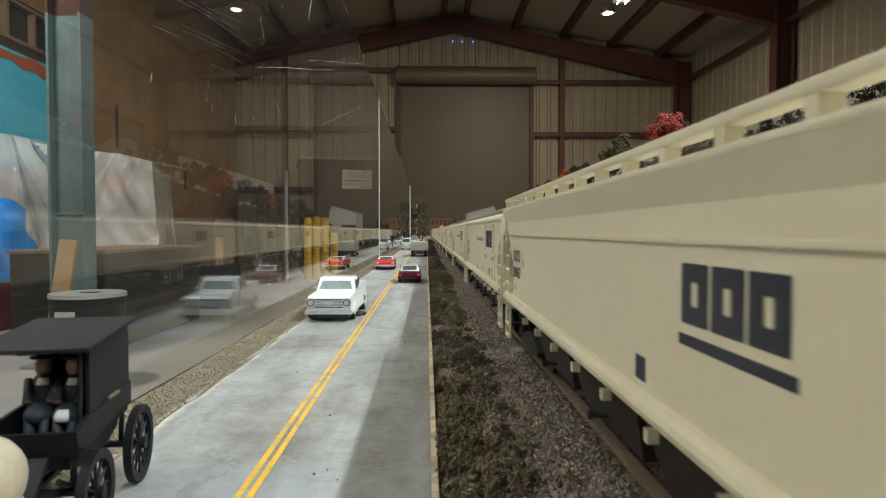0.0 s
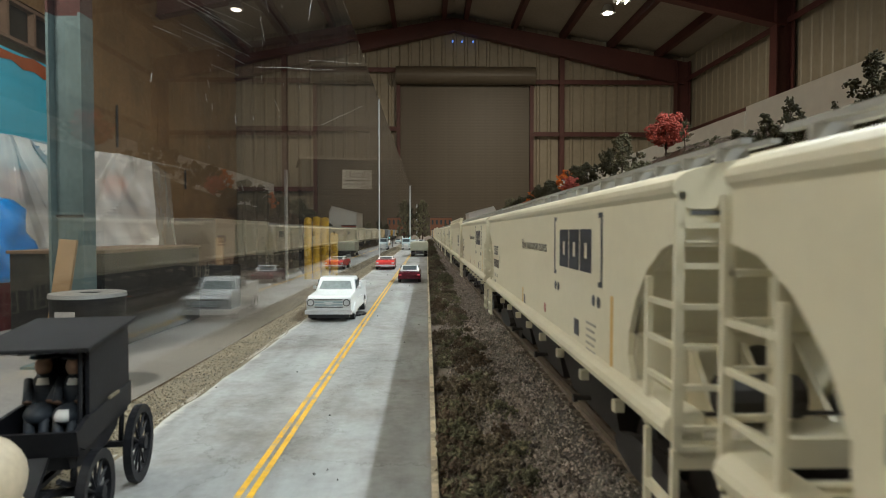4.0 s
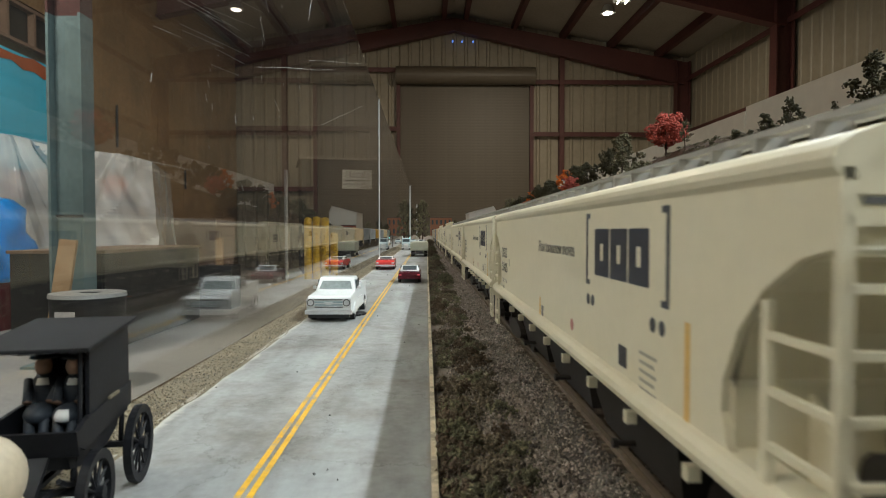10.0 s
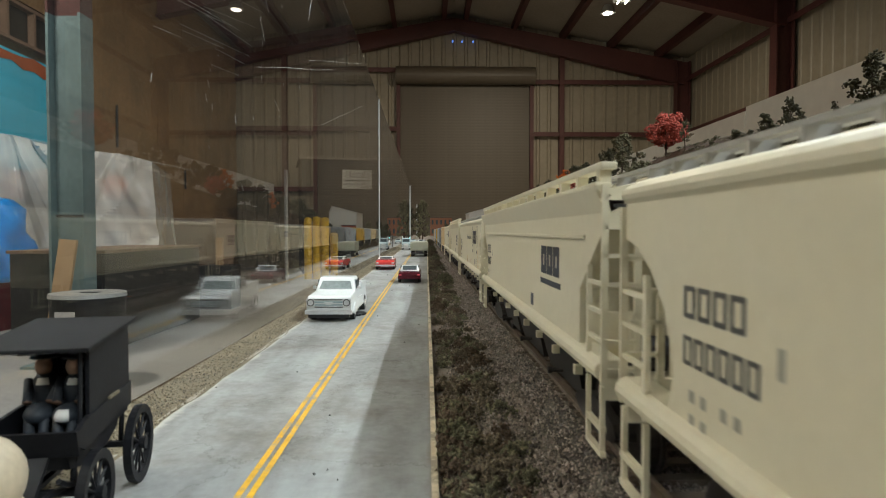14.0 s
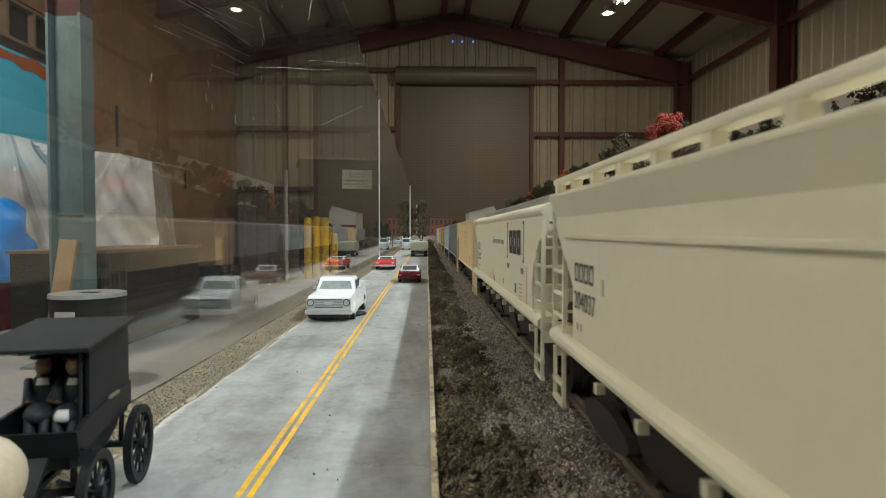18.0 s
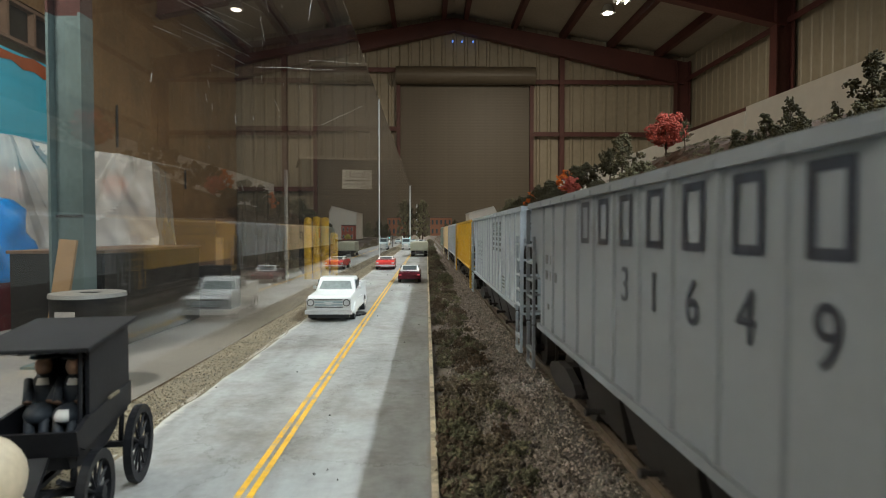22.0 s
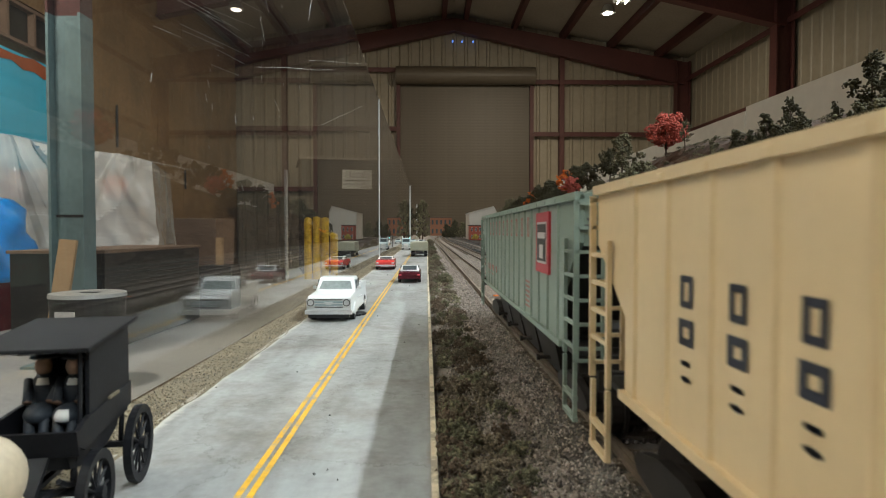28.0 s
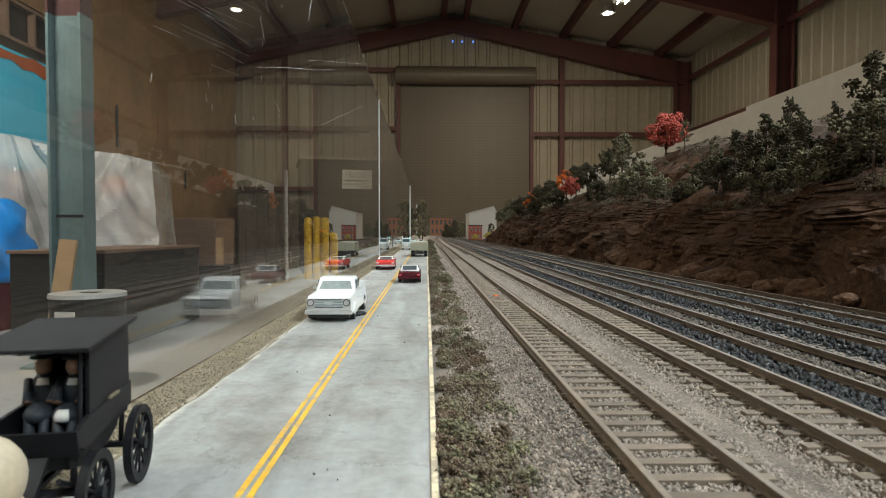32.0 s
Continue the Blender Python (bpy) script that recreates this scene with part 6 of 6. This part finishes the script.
def seated_figure(x, y, z, lean, apron):
    """A plain painted seated doll, one mesh."""
    bm = B()
    def blob(c, r, sq=(1, 1, 1)):
        bmesh.ops.create_uvsphere(bm, u_segments=12, v_segments=8, radius=r, matrix=Matrix.Translation(c) @ Matrix.Diagonal((*sq, 1)))
    blob((0, 0, .0042), .0019, (1, .8, 1.5))
    blob((0, -.0024, .0016), .0018, (1.1, 1.5, .8))
    blob((0, -.0005, .0079), .0012, (.95, 1, 1.25))
    blob((0, 0, .0091), .0013, (1.5, 1.5, .22))
    blob((0, .0002, .0097), .0011, (1, 1, .7))
    for s in (-1, 1):
        rod(bm, (s * .0021, 0, .0058), (s * .0014, -.0028, .0032), .0006, seg=8)
        rod(bm, (s * .0009, -.0036, .0012), (s * .0009, -.0042, -.0022), .0007, seg=8)
    ob = part("seated_figure", bm, "figure_dark", smooth=True)
    ob.matrix_basis = pose(x, y, z, 0, 0, lean)
    me = ob.data
    for m in ("skin", "white_print"):
        me.materials.append(M[m])
    for p in me.polygons:
        c = p.center
        if .0070 < c.z < .0089 and c.y < .0004:
            p.material_index = 1
        elif c.y < -.0009 and .0048 < c.z < .0066 and abs(c.x) < .0007:
            p.material_index = 2
        elif abs(c.x) > .0013 and c.y < -.0022 and .0030 < c.z < .0040:
            p.material_index = 1
        elif apron and c.y < -.0044 and .0010 < c.z < .0026:
            p.material_index = 2
    return tagged(ob, "plain dark painted seated figurine in the buggy", "figurine", "buggy figurines")


for dx, dy, lean, apron in ((-.0018, .0072, 14, False), (.0026, .0064, 6, True)):
    p = Matrix.Rotation(radians(9), 3, "Z") @ Vector((dx, dy, 0))
    seated_figure(BUG[0] + p.x, BUG[1] + p.y, ROAD + .0140, lean, apron)

bm = B()
for c, r, sq in (((0, .0062, .0160), .0048, (.95, 1.15, 1.0)), ((0, -.002, .0155), .0043, (.95, 1.6, .98)), ((0, -.0095, .0165), .0042, (.9, 1.1, 1.05)), ((0, -.0145, .0220), .0026, (.8, 1, 1.9)), ((0, -.0180, .0262), .0021, (.8, 1.8, 1))):
    bmesh.ops.create_uvsphere(bm, u_segments=20, v_segments=12, radius=r, matrix=Matrix.Translation(c) @ Matrix.Diagonal((*sq, 1)))
for s in (-1, 1):
    for yy in (-.0100, .0075):
        rod(bm, (s * .0024, yy, .0135), (s * .0023, yy + .0004, .0065), .0016, .0009, seg=10)
        rod(bm, (s * .0023, yy + .0004, .0066), (s * .0023, yy, .0006), .0009, .0008, seg=10)
        rod(bm, (s * .0023, yy, 0), (s * .0023, yy, .0010), .0013, .0011, seg=10)
rod(bm, (0, .0110, .0180), (0, .0128, .0085), .0009, .0005, seg=8)
horse = tagged(part("model_horse", bm, "horse", smooth=True), "cream white model horse harnessed before the buggy", "model horse")
horse.matrix_basis = pose(-.0452, .0560, ROAD - .0005, 0, 0, 6)


# ---- buildings at the far end ----
def small_building(name, x, y, w, d, h, material, label, rows, cols, gable=0.0, face="white_print"):
    t = thing(name, label, "building", at=pose(x, y, BED))
    bm = B()
    pts = [(-w / 2, 0), (w / 2, 0), (w / 2, h)] + ([(w * .40, h + gable)] if gable else []) + [(-w / 2, h)]
    slab(bm, pts, "y", 0, d)
    part("wall", bm, material, t)
    bm = B()
    if gable:
        slab(bm, [(-w / 2 - .003, h), (w * .40, h + gable), (w / 2 + .003, h), (w / 2 + .003, h + .004), (w * .40, h + gable + .004), (-w / 2 - .003, h + .004)], "y", -.003, d + .003)
    else:
        box(bm, (0, d / 2, h + .002), (w + .004, d + .004, .004))
    part("roof", bm, "dark_roof" if not gable else material, t)
    for i in range(rows):
        for j in range(cols):
            bm = B()
            ww, hh = w / cols * .42, h / rows * .5
            xx, zz = -w / 2 + (j + .5) * w / cols, (i + .5) * h / rows
            box(bm, (xx, -.0006, zz), (ww, .0016, hh))
            win = part("window", bm, face, t)
            bm = B()
            box(bm, (xx, -.0012, zz), (ww * .8, .0012, hh * .85))
            part("pane", bm, "car_glass", win)
    return t


small_building("warehouse", .300, 3.25, .145, .30, .140, "white_wall", "white model warehouse with a sloped roof", 0, 0, .035)
small_building("brick_building", .243, 3.00, .060, .10, .072, "brick", "red brick model building with three windows", 2, 3)
small_building("brick_factory", .150, 6.30, .220, .25, .185, "orange_brick", "orange brick model factory far down the line", 2, 5, face="dark_roof")
tree(-.022, 3.30, BED, .225, .115, "leaf_grey", "grey-green model tree at the end of the road", 80, "tall")
tree(-.040, 3.60, BED, .205, .120, "leaf_green", "dark green model tree at the end of the road", 81, "tall")
tree(-.130, 3.40, BED, .130, .100, "leaf_green", "dark green model tree at the end of the road", 82, "tall")
tree(.140, 4.30, BED, .090, .110, "leaf_green", "dark green model tree beside the far track", 83, "tall")
tree(.170, 4.10, BED, .075, .090, "leaf_green", "dark green model tree beside the far track", 84, "tall")
tree(.205, 4.50, BED, .120, .120, "leaf_green", "dark green model tree beside the far track", 86, "tall")
tree(.235, 4.00, BED, .105, .100, "leaf_grey", "dark green model tree beside the far track", 87, "tall")
tree(.290, 2.75, BED, .085, .040, "leaf_green", "dark green model tree beside the brick building", 85)
for i, (x, y, h, m) in enumerate(((.275, 2.70, .040, "leaf_yellow"), (.310, 2.60, .050, "leaf_orange"), (.290, 2.35, .030, "leaf_yellow"), (.300, 2.05, .030, "leaf_yellow"), (.275, 1.80, .026, "leaf_grey"), (.268, 1.62, .030, "leaf_yellow"), (.345, 2.50, .055, "leaf_green"), (.235, 2.95, .03, "leaf_yellow"))):
    tree(x, y, BED, h, h * 1.3, m, "low yellow autumn shrub by the tracks" if m == "leaf_yellow" else "low shrub by the tracks", 90 + i, name="shrub")


# ---- warehouse clutter seen through the acrylic ----
def film_material():
    m = bpy.data.materials.new("clear_plastic_sheet")
    m.use_nodes = True
    nt = m.node_tree
    b = nt.nodes["Principled BSDF"]
    b.inputs["Base Color"].default_value = (.84, .86, .86, 1)
    b.inputs["Roughness"].default_value = .14
    nz = nt.nodes.new("ShaderNodeTexNoise")
    nz.inputs["Scale"].default_value = 3.0
    rm = nt.nodes.new("ShaderNodeMapRange")
    rm.inputs["From Min"].default_value, rm.inputs["From Max"].default_value = .3, .7
    rm.inputs["To Min"].default_value, rm.inputs["To Max"].default_value = .34, .74
    nt.links.new(nz.outputs["Fac"], rm.inputs["Value"])
    nt.links.new(rm.outputs["Result"], b.inputs["Alpha"])
    return m


M["film"] = film_material()
rack = thing("covered_rack", "storage rack draped with clear wrinkled plastic sheeting", "storage rack")
bm = B()
for x in (-5.0, -4.2, -3.3):
    for y in (7.25, 8.35):
        x = min(x, -3.72) if y > 8 else x
        box(bm, (x, y, .85 if x > -4 else 1.02), (.06, .06, 1.7 if x > -4 else 2.04))
part("rack_frame", bm, "stud", rack)
for z in (.75, 1.35):
    bm = B()
    box(bm, (-4.42, 7.8, z), (1.36, 1.1, .03))
    part("rack_shelf", bm, "black_panel", rack)
bm = B()
nx_, nz_ = 90, 40
rows = []
def drape_top(x):
    return 2.12 - .33 * max(0, min(1, (x + 5.0) / 1.9)) + .025 * math.sin(x * 5)
for j in range(nz_ + 1):
    r = []
    for i in range(nx_ + 1):
        x = -5.15 + 2.05 * i / nx_
        f = j / nz_
        z = drape_top(x) * (1 - f) + .55 * f
        wave = lambda u: abs((u % 1.0) - .5) * 2
        # long creases fan out from the corners of the rack
        left = .15 * wave(1.25 * (x + 4.86) / (.30 + f)) + .05 * wave(3.4 * (x + 4.86) / (.35 + f))
        right = .17 * wave(.62 * (x + 3.25) / (.42 + .8 * f) + .9 * f * f) + .06 * wave(1.9 * (x + 3.25) / (.4 + f))
        blend = max(0, min(1, (x + 4.35) / .3))
        fold = left * (1 - blend) + right * blend + .03 * noise.noise((x * 7 - f * 4, f * 3, 4))
        r.append(bm.verts.new((x + .10 * f * (x + 4.0) + .04 * noise.noise((x * 4, f * 3, 7)), 7.12 - fold - .10 * f, z)))
    rows.append(r)
for a, b in zip(rows, rows[1:]):
    for i in range(nx_):
        bm.faces.new((a[i], a[i + 1], b[i + 1], b[i]))
back = [bm.verts.new((v.co.x, 8.5, v.co.z + .02)) for v in rows[0]]
for i in range(nx_):
    bm.faces.new((rows[0][i], back[i], back[i + 1], rows[0][i + 1]))
side = [bm.verts.new((v.co.x - .42, 8.5, v.co.z)) for v in (r[-1] for r in rows)]
for j in range(nz_):
    bm.faces.new((rows[j][-1], side[j], side[j + 1], rows[j + 1][-1]))
part("plastic_sheet", bm, M["film"], rack, "clear wrinkled plastic sheet")
for nm, c, s, m, lab in (("orange_ball", (-3.78, 7.55, 1.52), .16, "leaf_orange", "orange round item under plastic"), ("pale_bundle", (-4.62, 7.6, 1.56), .2, "roof", "pale wrapped bundle under plastic"), ("red_bundle", (-5.0, 7.6, 1.55), .18, "orange_paint", "reddish bundle under plastic")):
    bm = B()
    if nm == "orange_ball":
        bmesh.ops.create_icosphere(bm, subdivisions=3, radius=s, matrix=Matrix.Translation(c))
    else:
        box(bm, c, (s * 1.7, s * 1.2, s * 1.9), s * .12)
        bmesh.ops.subdivide_edges(bm, edges=bm.edges[:], cuts=3, use_grid_fill=True)
    for v in bm.verts:
        v.co += (v.co - Vector(c)) * .22 * noise.noise(v.co * 6)
    tagged(part(nm, bm, m, smooth=nm == "orange_ball"), lab, "bundle")

bm = B()
box(bm, (-4.64, 6.2, .92), (.92, .7, .82))
bmesh.ops.subdivide_edges(bm, edges=bm.edges[:], cuts=14, use_grid_fill=True)
for v in bm.verts:
    k = (v.co.z - .5) / .83
    v.co.x = -4.64 + (v.co.x + 4.64) * (1.12 - .45 * k ** 3)
    v.co += Vector((noise.noise(v.co * 3.5), noise.noise(v.co * 4 + Vector((4, 0, 0))), .4 * noise.noise(v.co * 7))) * .13
    v.co.z = max(v.co.z, .5)
tagged(part("blue_tarpaulin", bm, "blue_tarp", smooth=True), "bright blue crumpled tarpaulin over a crate", "tarpaulin")
bm = B()
box(bm, (-4.66, 6.2, .25), (.82, .6, .5), .02)
tagged(part("red_crate", bm, "red_cloth"), "dark red crate on the floor", "crate")

# round bin with a pale lid
bin_ = thing("round_bin", "black round litter bin with a pale domed lid", "bin", at=pose(-2.20, 4.02, 0))
bm = B()
rod(bm, (0, 0, 0), (0, 0, .58), .19, .222, seg=32)
part("drum", bm, "black_panel", bin_)
bm = B()
rod(bm, (0, 0, .58), (0, 0, .605), .228, .222, seg=32)
part("lid", bm, "plexi_edge", bin_, "pale lid")
bm = B()
box(bm, (.02, -.01, .606), (.11, .05, .006), .002)
part("slot", bm, "black", bin_)
bm = B()
box(bm, (-.02, -.228, .48), (.12, .006, .05))
part("sticker", bm, "white_print", bin_, "torn pale sticker")

# covered table, timber post and pole further back
ct = thing("covered_table", "low table covered with a grey dust sheet", "table")
bm = B()
box(bm, (-3.5, 9.6, .70), (.75, .9, 1.0), .05)
for v in bm.verts:
    v.co += Vector((noise.noise(v.co * 4), noise.noise(v.co * 4 + Vector((3, 0, 0))), .5 * noise.noise(v.co * 5))) * .04
part("dust_sheet", bm, "bench_top", ct)
bm = B()
for x in (-3.8, -3.2):
    for y in (9.25, 9.95):
        box(bm, (x, y, .11), (.06, .06, .22))
part("leg", bm, "stud", ct)
bm = B()
box(bm, (-2.72, 8.1, .740), (.09, .05, .36), .004)
tagged(part("timber_post", bm, "plank"), "short raw timber post standing on a crate", "post")
bm = B()
box(bm, (-2.72, 8.1, .28), (.42, .40, .56), .01)
tagged(part("black_crate", bm, "black_panel"), "black wooden crate on the warehouse floor", "crate")
# pale pole added for the joint strip's reflection in the acrylic
bm = B()
rod(bm, (-2.76, 12.1, 0), (-2.76, 12.1, 2.2), .035, seg=12)
tagged(part("reflection_pole", bm, "plexi_edge"), "thin pale pole standing in for a reflection in the acrylic", "pole")

# dark booth in the corner with a notice
booth = thing("dark_booth", "dark panelled booth with a pale roof edge", "booth", at=pose(-2.95, 14.6, 0, 0, 0, 14))
bm = B()
box(bm, (1.15, .02, 1.36), (2.3, .04, 2.72))
box(bm, (.02, 1.1, 1.36), (.04, 2.1, 2.72))
part("wall", bm, "black_panel", booth)
bm = B()
box(bm, (1.15, 1.05, 2.745), (2.44, 2.24, .05), .008)
part("roof", bm, "bench_top", booth)
bm = B()
box(bm, (1.15, -.085, 2.75), (2.46, .03, .06), .004)
part("roof_edge", bm, "roof", booth, "pale roof edge")
notice = thing("notice_board", "white printed notice on the dark booth wall", "sign", at=pose(-2.95, 14.6, 0, 0, 0, 14))
bm = B()
box(bm, (1.30, -.012, 2.26), (.72, .012, .46), .002)
part("panel", bm, "sign_white", notice)
for i, w in enumerate((.40, .34, .58, .44)):
    bm = B()
    box(bm, (1.30, -.0195, 2.40 - i * .085), (w, .003, .028 if i == 2 else .018))
    part("text_bar", bm, "grey_print", notice)


# ---- scratches on the acrylic ----
rng = random.Random(9)
def scratch(y, z, dy, dz, w, wave=0.0, n=8):
    bm = B()
    n = n if wave else 1
    pts = [(y + dy * i / n + wave * .2 * math.sin(i * 1.3), z + dz * i / n + wave * math.sin(i * .9)) for i in range(n + 1)]
    rings = [[bm.verts.new((PLEXI_X + .0016 + dx, a + k * w, b + k * w)) for dx, k in ((0, -1), (.0001, 0), (0, 1))] for a, b in pts]
    for a, b in zip(rings, rings[1:]):
        for k in range(2):
            bm.faces.new((a[k], b[k], b[k + 1], a[k + 1]))
    part("scratch", bm, "scratch", guard)


def on_guard(px, py):
    """The spot on the acrylic at a picture position."""
    y = PLEXI_X * 1081 / (px - 755)
    return y, 1.0 - (py - 410) * y / 1081


for x0, y0, x1, y1, w, wv in ((272, 54, 322, 74, .00006, 0), (455, 124, 592, 128, .00010, .0004), (545, 112, 640, 116, .0001, .0003), (318, 50, 440, 105, .00005, 0), (360, 20, 450, 55, .00004, 0), (330, 8, 425, 62, .00004, 0),
                          (372, 120, 420, 138, .00005, 0), (295, 0, 400, 50, .00004, 0), (320, 60, 395, 92, .00003, 0), (468, 0, 475, 30, .00005, .0003), (462, 50, 468, 80, .00004, 0), (552, 0, 545, 42, .00006, .0002),
                          (268, 135, 266, 150, .00004, 0), (445, 208, 447, 216, .00010, 0), (414, 205, 415, 222, .00004, 0), (365, 35, 445, 88, .00003, 0), (405, 0, 465, 30, .00003, 0), 
                          (484, 180, 492, 200, .00004, 0), (565, 225, 640, 190, .00005, .0002), (380, 92, 430, 118, .00004, 0)):
    a, b = on_guard(x0, y0), on_guard(x1, y1)
    scratch(a[0], a[1], b[0] - a[0], b[1] - a[1], w, wv)
for i in range(26):
    a = on_guard(rng.uniform(360, 600), rng.uniform(10, 330))
    scratch(a[0], a[1], rng.uniform(-.002, .002), rng.uniform(-.0025, .0006), .00002, 0, 2)

# boulders at the foot of the cutting
rng = np.random.default_rng(31)
for i in range(22):
    px = (1180, 1205, 1235, 1255, 1400, 1425, 1440, 1110, 1065, 1020, 990, 960, 1300, 1340, 1480, 1520, 1150, 1280, 1370, 1545, 930, 1085)[i]
    x = .243 + rng.uniform(-.001, .012)
    y = at_px(x, px)
    r = rng.uniform(.006, .013)
    bm = B()
    bmesh.ops.create_icosphere(bm, subdivisions=3, radius=r)
    off = Vector(rng.uniform(0, 50, 3))
    for v in bm.verts:
        v.co *= 1 + .45 * noise.noise(v.co * 90 + off) + .18 * noise.noise(v.co * 300 + off)
        v.co.z *= .75
    ob = part("boulder", bm, "boulder", smooth=False)
    ob.matrix_basis = pose(x, y, BED + r * .35)
    tagged(ob, "brown rounded boulder at the foot of the cutting", "boulder", "boulders")
# scrap lying between the rails
bm = B()
box(bm, (0, 0, 0), (.0028, .0022, .0008), .0003)
ob = tagged(part("orange_scrap", bm, "leaf_orange"), "small orange scrap lying between the rails", "debris", "debris")
ob.matrix_basis = pose(.0445, .391, RAIL - .0014, 4, 0, 30)
# conduit and hooks on the plywood lining
for y, z0, z1 in ((10.35, 2.4, 3.1), (13.2, 1.9, 2.3)):
    bm = B()
    rod(bm, (WALL_W + .46, y, z0), (WALL_W + .46, y, z1), .02)
    tagged(part("wall_conduit", bm, "black_panel"), "dark conduit fixed to the plywood wall", "conduit", "conduits")


# ---- what moves ----
def motions():
    """The whole train rolls towards the camera at an even pace."""
    for car, y in train:
        walk(car, [(t, pose(TRACKS[0], y - TRAIN_SPEED * t, RAIL)) for t in (0.0, 8.0, 16.0, 24.0, 32.0)])


motions()
